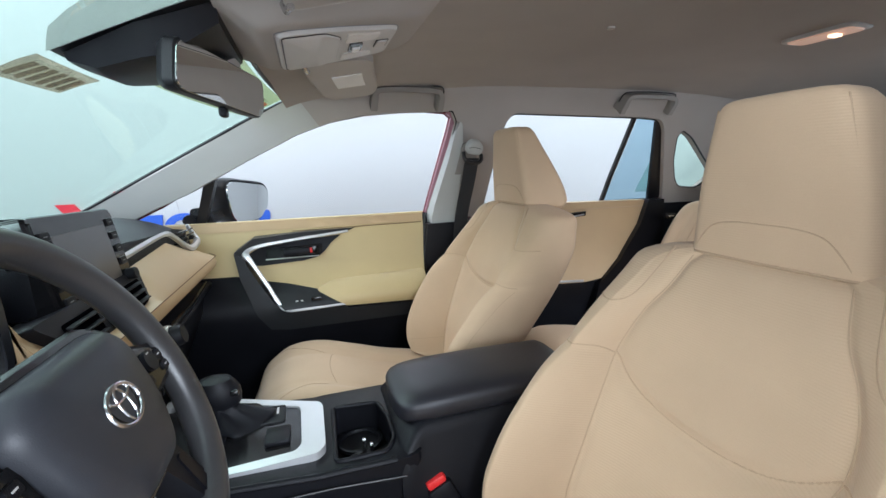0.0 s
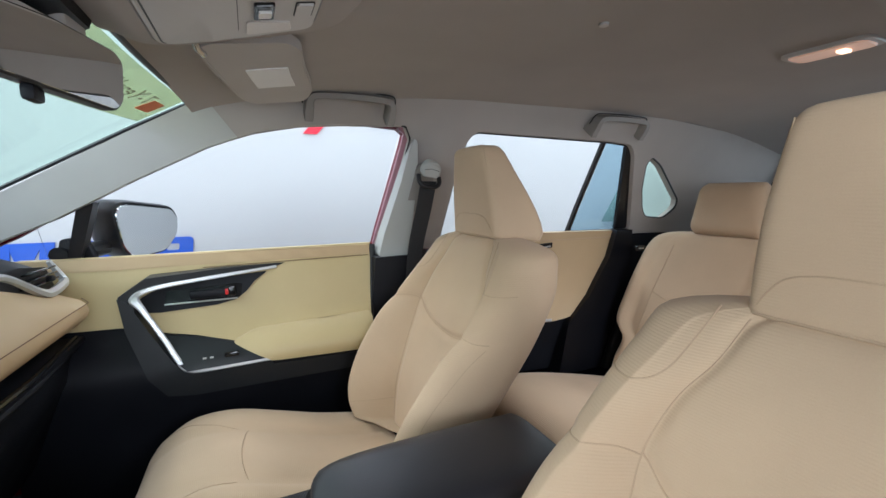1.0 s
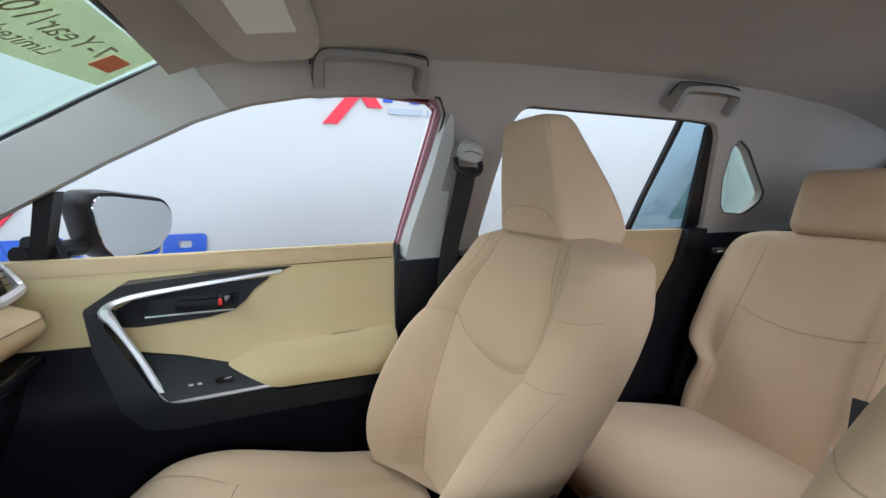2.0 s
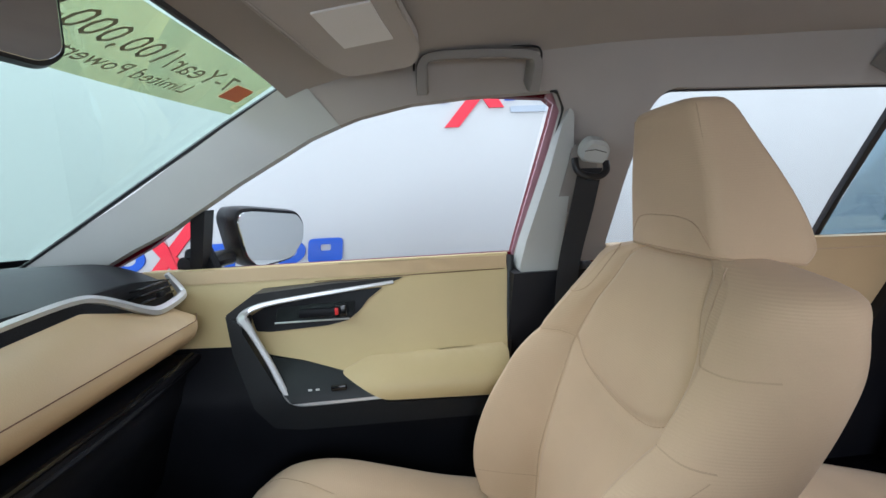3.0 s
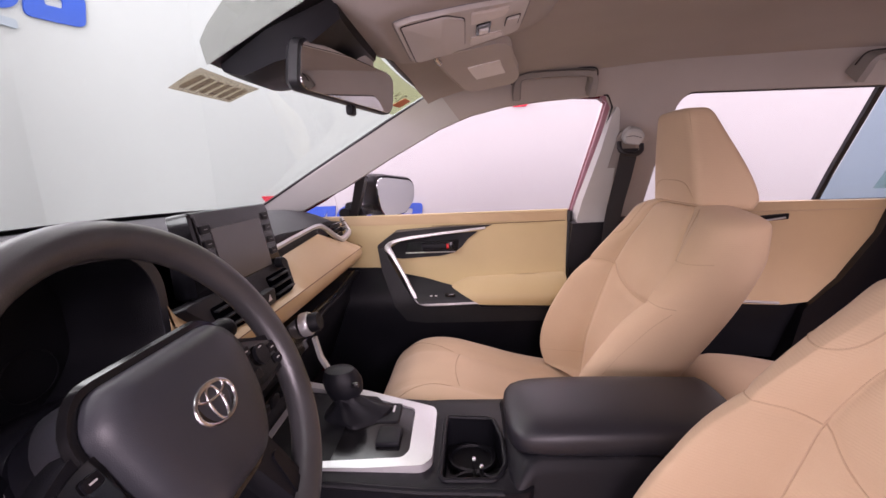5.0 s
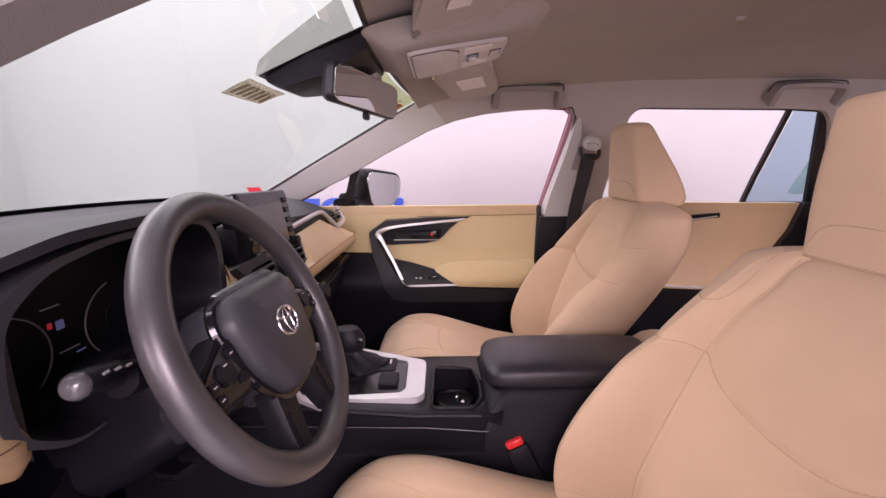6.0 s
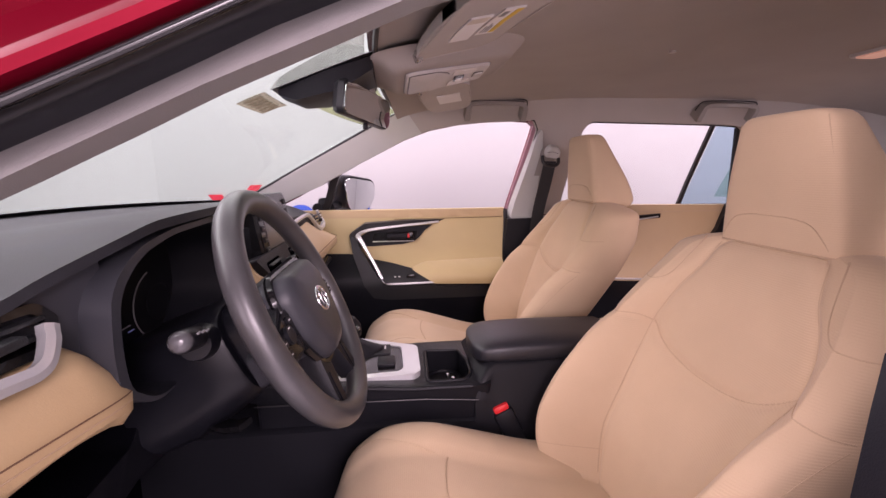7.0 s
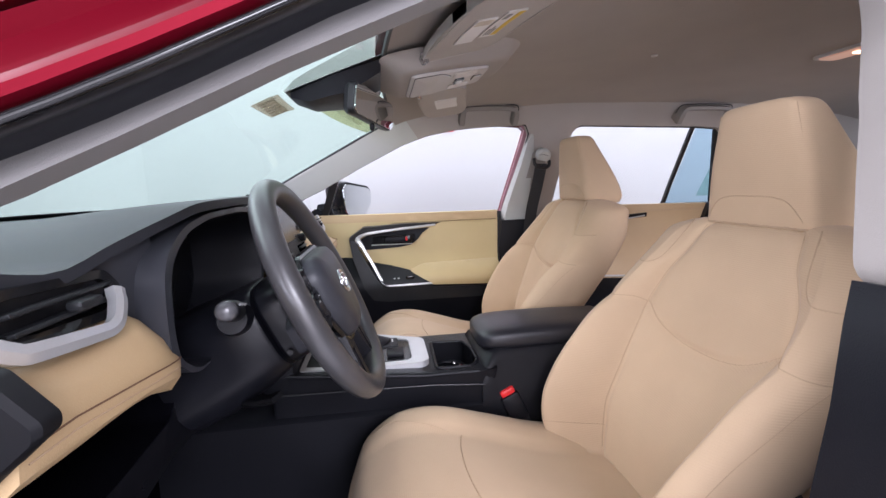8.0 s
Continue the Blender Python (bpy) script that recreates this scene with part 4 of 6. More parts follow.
    return seat


front_seat(-0.378, "driver's seat in fitted tan ribbed fabric covers", -0.022, 0.017, 0.019, 0.009, 0.024)
front_seat(0.363, "passenger's seat in fitted tan ribbed fabric covers", 0.0, 0.0, 0.0, 0.0, 0.0)

# ---------------------------------------------------------------- rear bench


def pillow(axis_pts, half_w, half_t, n=3.0, count=36, up=(0, 0, 1)):
    """A soft slab along a path: half_w along y, half_t across."""
    p = [Vector(q) for q in axis_pts]
    rings = []
    m = len(p)
    for i in range(m):
        t = (p[min(i + 1, m - 1)] - p[max(i - 1, 0)]).normalized()
        nrm = t.cross(Vector((0, 1, 0))).normalized()
        k = i / (m - 1)
        e = min(1.0, (1 - abs(2 * k - 1)) * m / 6)
        g = math.sqrt(max(0.12, 1 - (1 - e) ** 2))
        w, h = half_w(k) - 0.02 * (1 - g), half_t(k) * g
        rings.append([p[i] + Vector((0, 1, 0)) * w * power(math.cos(2 * math.pi * j / count), 2 / n) + nrm * h * power(math.sin(2 * math.pi * j / count), 2 / n) for j in range(count)])
    return loft(rings)


def rear_back_ring(z, y_in, y_out, grow=1.0):
    """A level cut through a rear backrest between two sides; the window side is waisted above the cushion."""
    face = lin(z, [0.54, 0.70, 0.90, 1.10], [1.205, 1.262, 1.340, 1.428])
    sign = 1 if y_out > y_in else -1
    waist = soft(z, [0.55, 0.64, 0.725, 0.775, 0.86, 0.99, 1.06, 1.10], [-0.045, -0.042, -0.052, -0.002, 0.0, -0.012, -0.028, -0.060])
    a, b = y_in, y_out + sign * waist
    mid, half = (a + b) / 2, abs(b - a) / 2
    out = []
    n = 88
    for i in range(n):
        t = 2 * math.pi * i / n
        c, s_ = power(math.cos(t), 2 / 4.2), power(math.sin(t), 2 / 4.2)
        k = abs(c)
        roll = 0.030 * math.exp(-((k - 0.84) / 0.13) ** 2) - 0.006 * math.exp(-((k - 0.66) / 0.035) ** 2)
        x = face + 0.065 - (0.065 + roll * lin(z, [0.6, 0.75, 1.0, 1.1], [0.6, 1.0, 0.8, 0.2])) * s_ * grow if s_ > 0 else face + 0.065 - 0.065 * s_ * grow
        out.append((x, mid + half * grow * c, z))
    return out


def rear_back_at(y, z, y_in, y_out):
    ring = [p for p in rear_back_ring(z, y_in, y_out)[1:44]]
    ring.sort(key=lambda p: p[1])
    return (float(np.interp(y, [p[1] for p in ring], [p[0] for p in ring])) - 0.0006, y, z)


def rear_seat(y_in, y_out, label, heads):
    mid, half = (y_in + y_out) / 2, abs(y_out - y_in) / 2
    seat = thing("back_bench", label, "car seat", "rear bench", at=(1.1, mid, 0.5))
    shift = lambda bm: (bmesh.ops.translate(bm, vec=(0, mid, 0), verts=bm.verts[:]), bm)[1]
    part("cushion", shift(pillow([(x, 0, soft(x, [0.70, 0.80, 1.0, 1.35], [0.585, 0.598, 0.562, 0.47])) for x in span(0.70, 1.33, 22)], lambda k: half - 0.012, lambda k: 0.08, 3.6, 48)), FABRIC_FLAT, seat, "tan fabric cushion", 60)
    rings = [rear_back_ring(z, y_in, y_out) for z in span(0.54, 1.075, 44)] + [rear_back_ring(1.075 + 0.027 * k, y_in, y_out, g) for k, g in ((0.4, 0.985), (0.7, 0.94), (0.9, 0.86), (1.0, 0.70))]
    part("backrest", loft(rings), FABRIC, seat, "tan fabric backrest", 60)
    for hy in heads:
        head = part("headrest", pillow([(lin(z, [1.11, 1.27], [1.470, 1.490]), hy, z) for z in span(1.098, 1.272, 15)], lambda k: lin(k, [0, 0.2, 1], [0.112, 0.114, 0.100]), lambda k: lin(k, [0, 1], [0.050, 0.040]), 5.0), FABRIC, seat, "tan fabric headrest")
        for d in (-0.05, 0.05):
            part("headrest_post", tube([(1.475, hy + d, 1.07), (1.48, hy + d, 1.15)], 0.006, 8, (1, 0, 0)), CHROME, seat)
        lo, hi = hy - 0.165, hy + 0.165
        line = lambda pts: part("seam", tube(pts, 0.0011, 5, (1, 0.2, 0.3)), SEAM, seat)
        line([rear_back_at(y, 0.868 + 0.030 * ((y - hy) / 0.165) ** 2, y_in, y_out) for y in span(lo, hi, 22)])
        for y0, y1 in ((lo, lo + 0.012), (hi, hi + 0.020)):
            line([rear_back_at(lin(z, [0.60, 0.90, 1.06], [y1, y0, y0 - 0.02 if y0 > hy else y0 + 0.02]), z, y_in, y_out) for z in span(0.60, 1.06, 30)])
    part("seat_base", rbox((1.02, mid, 0.50), (0.55, half * 1.9, 0.16), 0.03), CARPET, seat)
    return seat


rear_seat(0.095, 0.592, "tan fabric rear seat beside the window", (0.298,))
rear_seat(0.085, -0.592, "wider tan fabric rear seat section", (-0.300,))
rb = thing("rear_belt", "black rear seat belt and buckle at the seat joint", "seat belt")
part("webbing", sweep([(1.205, 0.112, 0.80), (1.185, 0.105, 0.72), (1.165, 0.100, 0.66)], [(-0.022, -0.001), (0.022, -0.001), (0.022, 0.001), (-0.022, 0.001)], (1, 0, 0.4)), BELT, rb)
part("buckle", rbox((1.175, 0.105, 0.690), (0.022, 0.044, 0.070), 0.006, Matrix.Rotation(radians(20), 4, "Y")), BLACK, rb, "black buckle")
part("label", rbox((1.160, 0.132, 0.672), (0.003, 0.020, 0.045), 0.001, Matrix.Rotation(radians(20), 4, "Y")), PALE_PAPER, rb, "small buff label")

# ---------------------------------------------------------------- dashboard
dash = thing("dashboard", "black and tan padded dashboard with satin silver trim", "dashboard")


def dash_rear(y):
    """x of the rear edge of the dash top."""
    return soft(y, [-0.76, -0.70, -0.635, -0.573, -0.508, -0.44, -0.20, -0.165, -0.12, 0.14, 0.2, 0.6, 0.74], [-0.405, -0.395, -0.382, -0.370, -0.349, -0.338, -0.338, -0.36, -0.44, -0.44, -0.385, -0.375, -0.40])


def dash_z(x, y):
    base = lin(y, [-0.76, -0.56, -0.45, 0.2, 0.6, 0.74], [1.152, 1.155, 1.156, 1.150, 1.142, 1.125])
    k = soft(y, [-0.76, -0.70, -0.635, -0.573, -0.508, -0.44, -0.20, -0.165, -0.13], [-0.004, -0.004, -0.018, -0.002, 0.018, 0.032, 0.038, 0.036, 0.0]) if y < -0.13 else 0.0
    near = math.exp(-((x - dash_rear(y)) / 0.24) ** 2)
    edge = max(0.0, (x - dash_rear(y) + 0.16) / 0.16)
    low = lin(y, [-0.13, -0.12, 0.14, 0.2, 0.7], [0.0, 0.01, 0.01, 0.036, 0.045])
    return base + k * near - low * edge * edge


def dash_front(y):
    return -0.955 + 0.26 * (abs(y) / 0.735) ** 2.2


part("dash_top", sheet(lambda u, y: (dash_front(y) + u * (dash_rear(y) - dash_front(y)), y, dash_z(dash_front(y) + u * (dash_rear(y) - dash_front(y)), y)), span(0, 1, 34), span(-0.745, 0.735, 74), (0, 0, -0.012)), DASH_TOP, dash, "charcoal grained dash top")
# passenger side: dark fascia behind the vent, silver blade, tan pad, shelf, glovebox
part("fascia", sheet(lambda y, k: (lin(k, [0, 1], [-0.376, -0.362]), y, lin(k, [0, 1], [dash_z(dash_rear(y), y) + 0.002, 1.03])), span(0.14, 0.725, 24), span(0, 1, 6), (-0.03, 0, 0)), BLACK, dash, "dark fascia behind the vents")
blade = smooth_path([(-0.350, 0.150, 1.094), (-0.348, 0.30, 1.103), (-0.345, 0.42, 1.108), (-0.342, 0.48, 1.096), (-0.338, 0.575, 1.052), (-0.336, 0.62, 1.040), (-0.338, 0.70, 1.047), (-0.345, 0.718, 1.058), (-0.360, 0.700, 1.100)], 5)
part("silver_blade", sweep(blade, [(-0.006, -0.007), (0.006, -0.007), (0.008, 0.004), (0.0, 0.007), (-0.008, 0.004)], (1, 0, 0.25), False, lambda t: lin(t, [0, 0.4, 0.6, 0.85, 1], [0.7, 0.8, 1.15, 1.1, 0.7])), SILVER, dash, "satin silver blade trim", 18)
for k, z in enumerate((1.062, 1.076, 1.089)):
    part("vent_slat", rbox((-0.352, 0.625, z), (0.03, 0.11 - 0.012 * k, 0.004), 0.0015, Matrix.Rotation(radians(-14), 4, "Y")), GLOSS, dash, "black vent slat")
part("vent_tab", rbox((-0.336, 0.63, 1.070), (0.012, 0.018, 0.012), 0.003), BLACK, dash, "vent tab")


def pad_profile(k):
    """The tan pad in section, as (x, z), for the passenger side."""
    return [(-0.375, 1.045), (-0.362, 1.072 * k + 1.03 * (1 - k)), (-0.348, 1.088 * k + 1.03 * (1 - k)), (-0.325, 1.070 * k + 1.022 * (1 - k)), (-0.300, 1.038 * k + 1.014 * (1 - k)), (-0.283, 1.010), (-0.279, 0.995), (-0.284, 0.982), (-0.302, 0.965), (-0.330, 0.952), (-0.372, 0.950)]


def pad_ring(y):
    k = lin(y, [-0.168, -0.153, -0.117, -0.06, 0.13, 0.20, 0.44, 0.60, 0.68, 0.715], [0.95, 0.55, 0.15, 0, 0, 0.75, 1.0, 0.25, 0.15, 0.1])
    in_ = lin(y, [-0.168, -0.160, -0.14, 0.64, 0.70, 0.722], [0.012, 0.005, 0.0, 0.0, 0.03, 0.07])
    return [(max(x - in_ * (1 if x > -0.37 else 0.2), -0.337 if y < -0.125 else -1.0), y, z - 0.010 * (y - 0.1)) for x, z in pad_profile(k)]


part("passenger_pad", loft([pad_ring(y) for y in span(-0.168, 0.722, 72)]), DASH_TAN, dash, "tan stitched leatherette pad")
part("pad_stitch", tube([(-0.2835 + 0.004 - lin(y, [0.64, 0.70, 0.722], [0.0, 0.03, 0.07]), y, 1.013 - 0.010 * (y - 0.1)) for y in span(-0.13, 0.70, 40)], 0.0009, 5), STITCH, dash)
part("parcel_shelf", rbox((-0.36, 0.43, 0.905), (0.09, 0.56, 0.016), 0.005), BLACK, dash, "black parcel shelf")
part("shelf_lip", tube([(-0.318, 0.16, 0.918), (-0.314, 0.45, 0.914), (-0.33, 0.70, 0.912)], 0.006, 8), GLOSS, dash, "glossy shelf lip")
part("shelf_ridge", tube([(-0.322, 0.16, 0.897), (-0.318, 0.45, 0.893), (-0.334, 0.70, 0.890)], 0.007, 8), BLACK, dash, "rounded ridge below the shelf")
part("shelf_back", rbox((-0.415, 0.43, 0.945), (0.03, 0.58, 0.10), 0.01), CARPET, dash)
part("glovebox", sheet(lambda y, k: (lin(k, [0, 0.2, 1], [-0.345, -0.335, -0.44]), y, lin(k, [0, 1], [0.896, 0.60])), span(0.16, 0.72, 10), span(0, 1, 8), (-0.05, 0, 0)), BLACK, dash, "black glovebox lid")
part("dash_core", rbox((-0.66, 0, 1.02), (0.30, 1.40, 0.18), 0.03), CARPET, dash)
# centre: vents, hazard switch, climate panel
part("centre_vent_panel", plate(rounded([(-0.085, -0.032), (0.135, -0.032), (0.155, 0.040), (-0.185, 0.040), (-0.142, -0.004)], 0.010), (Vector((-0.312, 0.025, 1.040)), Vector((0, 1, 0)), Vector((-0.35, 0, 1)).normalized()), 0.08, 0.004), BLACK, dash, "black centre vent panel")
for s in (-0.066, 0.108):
    # flat black plate: the shade of the vent's depth laid on as colour
    part("vent_shade", plate(rounded([(-0.042, -0.024), (0.042, -0.024), (0.044, 0.024), (-0.044, 0.024)], 0.006), (Vector((-0.3105, s, 1.039)), Vector((0, 1, 0)), Vector((-0.35, 0, 1)).normalized()), 0.004, 0.0005), CARPET, dash, "black plate for the shade inside a vent")
    for z in (1.026, 1.041, 1.055):
        part("vent_slat", rbox((-0.306 - (z - 1.03) * 0.35, s, z), (0.012, 0.078, 0.003), 0.001), BLACK, dash, "black vent slat")
hz = part("hazard_button", rbox((-0.305, 0.028, 1.032), (0.018, 0.052, 0.030), 0.005), BLACK, dash, "hazard light switch with a small triangle")
tri = [(-0.007, -0.005), (0.007, -0.005), (0, 0.007)]
part("triangle_mark", plate(tri, (Vector((-0.2952, 0.028, 1.033)), Vector((0, 1, 0)), Vector((0, 0, 1))), 0.001, 0.0003), MARK, hz)
part("climate_panel", plate(rounded([(-0.145, -0.035), (0.145, -0.035), (0.15, 0.035), (-0.15, 0.035)], 0.01), (Vector((-0.288, 0.0, 0.925)), Vector((0, 1, 0)), Vector((-0.25, 0, 1)).normalized()), 0.06, 0.003), GLOSS, dash, "glossy black climate control panel")
part("climate_display", plate(rect(0.15, 0.024), (Vector((-0.286, 0.0, 0.93)), Vector((0, 1, 0)), Vector((-0.25, 0, 1)).normalized()), 0.003, 0.001), GLOSS, dash)
for s in (-1, 1):
    kx = Vector((0.97, 0, 0.24))
    a = Vector((-0.285, s * 0.14, 0.938))
    knob = part("temperature_knob", sweep([a, a + kx * 0.030, a + kx * 0.034], circle(0.0205, 24), (0, 0, 1), False, lambda t: lin(t, [0, 0.8, 1], [1, 1, 0.85])), BLACK, dash, "black ribbed temperature knob")
    part("knob_ring", sweep([a - kx * 0.004, a + kx * 0.010, a + kx * 0.014], circle(0.0255, 24), (0, 0, 1), False, lambda t: lin(t, [0, 0.7, 1], [1, 1, 0.9])), SILVER, knob, "satin silver ring")
    part("console_strip", sweep([(-0.272, s * 0.150, 0.905), (-0.262, s * 0.148, 0.86), (-0.235, s * 0.142, 0.815), (-0.20, s * 0.136, 0.795)], [(-0.006, -0.004), (0.006, -0.004), (0.006, 0.004), (-0.006, 0.004)], (1, 0, 0.4)), SILVER, dash, "satin silver console strip")
part("centre_panel", rbox((-0.345, 0.0, 0.83), (0.08, 0.27, 0.15), 0.02), BLACK, dash)
part("switch_panel", rbox((-0.295, 0.0, 0.868), (0.03, 0.20, 0.026), 0.006), GLOSS, dash, "row of small switches")
for s in range(5):
    part("switch", rbox((-0.278, -0.072 + 0.036 * s, 0.869), (0.008, 0.026, 0.016), 0.003), BLACK, dash)
# driver side: binnacle, vent, pad, knee panel
binn = [(-0.525, 1.01), (-0.528, 1.06), (-0.520, 1.118), (-0.472, 1.151), (-0.40, 1.164), (-0.27, 1.168), (-0.20, 1.162), (-0.170, 1.12), (-0.168, 1.03), (-0.22, 0.975), (-0.47, 0.970)]
out_b = [(y + (y + 0.345) * (0.08 if z > 1.0 else 0.02), z + (0.008 if z > 1.1 else 0.0) - (0.006 if z < 1.0 else 0)) for y, z in binn]
tunnel = []
for x, k in ((-0.347, 1.0), (-0.353, 0.985), (-0.38, 0.97), (-0.47, 0.90)):
    tunnel.append([(x, -0.345 + (y + 0.345) * k, 1.065 + (z - 1.065) * k) for y, z in rounded(binn, 0.025)])
part("binnacle_lining", loft(tunnel, True, False), BLACK, dash, "black instrument binnacle")
part("binnacle_frame", region(rounded(out_b, 0.03), [rounded(binn, 0.025)], lambda y, z: (-0.345 + 0.1 * min(0, z - 1.02), y, z), lambda y, z: (-0.42, y, z), 0.04), FASCIA, dash, "charcoal binnacle surround")
cl = thing("instrument_cluster", "dark instrument cluster with two round dials and a small lit display", "instrument cluster")
part("face", plate(rounded([((y + 0.345) * 0.92, (z - 1.065) * 0.92) for y, z in binn], 0.02), (Vector((-0.465, -0.345, 1.065)), Vector((0, 1, 0)), Vector((0, 0, 1))), 0.01, 0.002), BLACK, cl, "black dial face")
for cy, a0, a1 in ((-0.438, -0.9, 1.2), (-0.246, 1.9, 4.3)):
    part("dial_arc", tube([(-0.459, cy + 0.070 * math.cos(a), 1.030 + 0.058 * math.sin(a)) for a in span(a0, a1, 26)], 0.0012, 5, (1, 0, 0)), INK, cl, "thin grey dial arc")
    part("dial_inner", tube([(-0.459, cy + 0.034 * math.cos(a), 1.030 + 0.030 * math.sin(a)) for a in span(0, 2 * math.pi, 30)[:-1]], 0.0008, 5, (1, 0, 0), True), BLACK, cl)
part("display_icon", rbox((-0.458, -0.352, 1.053), (0.002, 0.011, 0.012), 0.0008), SHOW, cl, "small blue lit symbol")
part("warning_mark", rbox((-0.458, -0.366, 1.056), (0.002, 0.006, 0.008), 0.0008), glowing("red_display_light", (0.6, 0.04, 0.05), 0.3), cl, "small red lit symbol")
for i in range(3):
    part("display_bar", rbox((-0.458, -0.361 + 0.016 * i, (1.079, 1.017, 1.008)[i]), (0.002, (0.026, 0.030, 0.014)[i], 0.0018), 0.0005), DIM if i < 2 else SHOW, cl)
drv_fascia = [(-0.742, 1.06), (-0.742, 1.142), (-0.68, 1.138), (-0.635, 1.126), (-0.573, 1.140), (-0.51, 1.160), (-0.50, 1.10), (-0.50, 0.97), (-0.56, 1.03)]
part("driver_fascia", region(drv_fascia, [], lambda y, z: (-0.392 + 0.25 * max(0, y + 0.60), y, z), lambda y, z: (-0.45, y, z), 0.04), FASCIA, dash, "charcoal fascia round the driver's vent")
vent_o = rounded([(-0.738, 1.108), (-0.700, 1.134), (-0.575, 1.128), (-0.556, 1.107), (-0.585, 1.080), (-0.680, 1.086)], 0.008)
vent_i = rounded([(-0.722, 1.108), (-0.692, 1.126), (-0.583, 1.120), (-0.570, 1.106), (-0.590, 1.089), (-0.676, 1.094)], 0.006)
part("vent_frame", region(vent_o, [vent_i], lambda y, z: (-0.374 - 0.15 * (z - 1.08), y, z), lambda y, z: (-0.40, y, z), 0.03), GLOSS, dash, "glossy black vent frame")
part("vent_back", plate([(y + 0.64, z - 1.1) for y, z in vent_i], (Vector((-0.389, -0.64, 1.1)), Vector((0, 1, 0)), Vector((0, 0, 1))), 0.01), RUBBER, dash)
for z in (1.098, 1.113):
    part("vent_slat", rbox((-0.381 - 0.1 * (z - 1.09), -0.638, z), (0.022, 0.118, 0.0045), 0.0015, Matrix.Rotation(radians(-12), 4, "Y")), DOOR_GREY, dash, "black vent slat")
part("vent_tab", rbox((-0.366, -0.630, 1.107), (0.014, 0.030, 0.009), 0.003), DOOR_GREY, dash, "vent tab")
dblade = smooth_path([(-0.368, -0.762, 1.124), (-0.362, -0.737, 1.105), (-0.358, -0.718, 1.093), (-0.356, -0.704, 1.089), (-0.356, -0.634, 1.0795), (-0.356, -0.618, 1.079), (-0.357, -0.606, 1.084), (-0.361, -0.594, 1.098), (-0.364, -0.590, 1.104), (-0.366, -0.587, 1.110)], 3)
part("silver_blade", sweep(dblade, [(-0.006, -0.006), (0.006, -0.006), (0.008, 0.004), (0.0, 0.006), (-0.008, 0.004)], (1, 0, 0.25), False, lambda t: lin(t, [0, 0.5, 0.8, 1], [1.1, 0.85, 1.0, 1.0])), SILVER, dash, "satin silver blade trim", 18)


def dpad_ring(y):
    top = soft(y, [-0.755, -0.65, -0.60, -0.575, -0.554, -0.525, -0.508, -0.500], [1.085, 1.074, 1.075, 1.078, 1.070, 1.043, 1.020, 1.003])
    edge = lin(y, [-0.755, -0.70, -0.512, -0.500], [1.034, 1.032, 1.006, 0.994])
    low = soft(y, [-0.755, -0.69, -0.604, -0.55, -0.525, -0.510, -0.500], [1.003, 0.998, 0.992, 0.980, 0.967, 0.965, 0.976])
    off = soft(y, [-0.60, -0.56, -0.535, -0.518, -0.507, -0.500], [0.0, 0.0, -0.003, -0.010, -0.020, -0.036])
    return [(-0.42, y, top), (-0.385 + off, y, top + 0.006), (-0.366 + off, y, top - 0.004), (-0.350 + off, y, (top + edge) / 2 + 0.004), (-0.338 + off, y, edge), (-0.340 + off, y, (edge + low) / 2), (-0.352 + off, y, low + 0.004), (-0.375 + off, y, low), (-0.42, y, low)]


part("driver_pad", loft([dpad_ring(y) for y in span(-0.752, -0.500, 44)]), DASH_TAN, dash, "tan stitched leatherette pad")
part("pad_stitch", tube([(p[4][0] + 0.001, p[4][1], p[4][2] + 0.004) for p in (dpad_ring(y) for y in span(-0.745, -0.530, 24))], 0.0008, 5), STITCH, dash)
part("pad_stitch", tube([(p[5][0] * 0.2 + p[4][0] * 0.8 + 0.0003, p[4][1], p[4][2] - 0.006) for p in (dpad_ring(y) for y in span(-0.745, -0.530, 24))], 0.0007, 5), SEAM, dash)
part("dash_end_cap", plate(rounded([(-0.56, 1.097), (-0.56, 0.90), (-0.46, 0.915), (-0.352, 1.020), (-0.314, 1.054), (-0.313, 1.063), (-0.338, 1.094), (-0.345, 1.097)], 0.004), (Vector((0, -0.766, 0)), Vector((1, 0, 0)), Vector((0, 0, 1))), 0.020, 0.004), END_CAP, dash, "black dash end panel")
tray = rounded([(-0.735, 0.985), (-0.465, 0.985), (-0.428, 0.960), (-0.426, 0.922), (-0.452, 0.896), (-0.567, 0.890), (-0.735, 0.890)], 0.014)
knee_x = lambda z: lin(z, [0.62, 0.82, 0.88, 0.99], [-0.50, -0.412, -0.398, -0.41])
part("knee_panel", region([(-0.745, 0.99), (-0.17, 0.99), (-0.17, 0.815), (-0.34, 0.822), (-0.44, 0.836), (-0.52, 0.820), (-0.62, 0.77), (-0.745, 0.70)], [tray], lambda y, z: (knee_x(z), y, z), lambda y, z: (knee_x(z) - 0.02, y, z), 0.05), COLUMN, dash, "satin black knee panel")
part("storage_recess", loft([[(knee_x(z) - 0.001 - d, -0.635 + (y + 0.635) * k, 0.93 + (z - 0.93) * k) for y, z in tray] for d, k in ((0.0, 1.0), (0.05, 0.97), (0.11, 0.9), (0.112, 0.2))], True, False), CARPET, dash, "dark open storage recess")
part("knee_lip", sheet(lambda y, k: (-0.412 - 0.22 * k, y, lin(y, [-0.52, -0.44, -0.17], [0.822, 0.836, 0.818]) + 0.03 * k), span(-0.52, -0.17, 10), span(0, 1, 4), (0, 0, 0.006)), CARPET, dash)
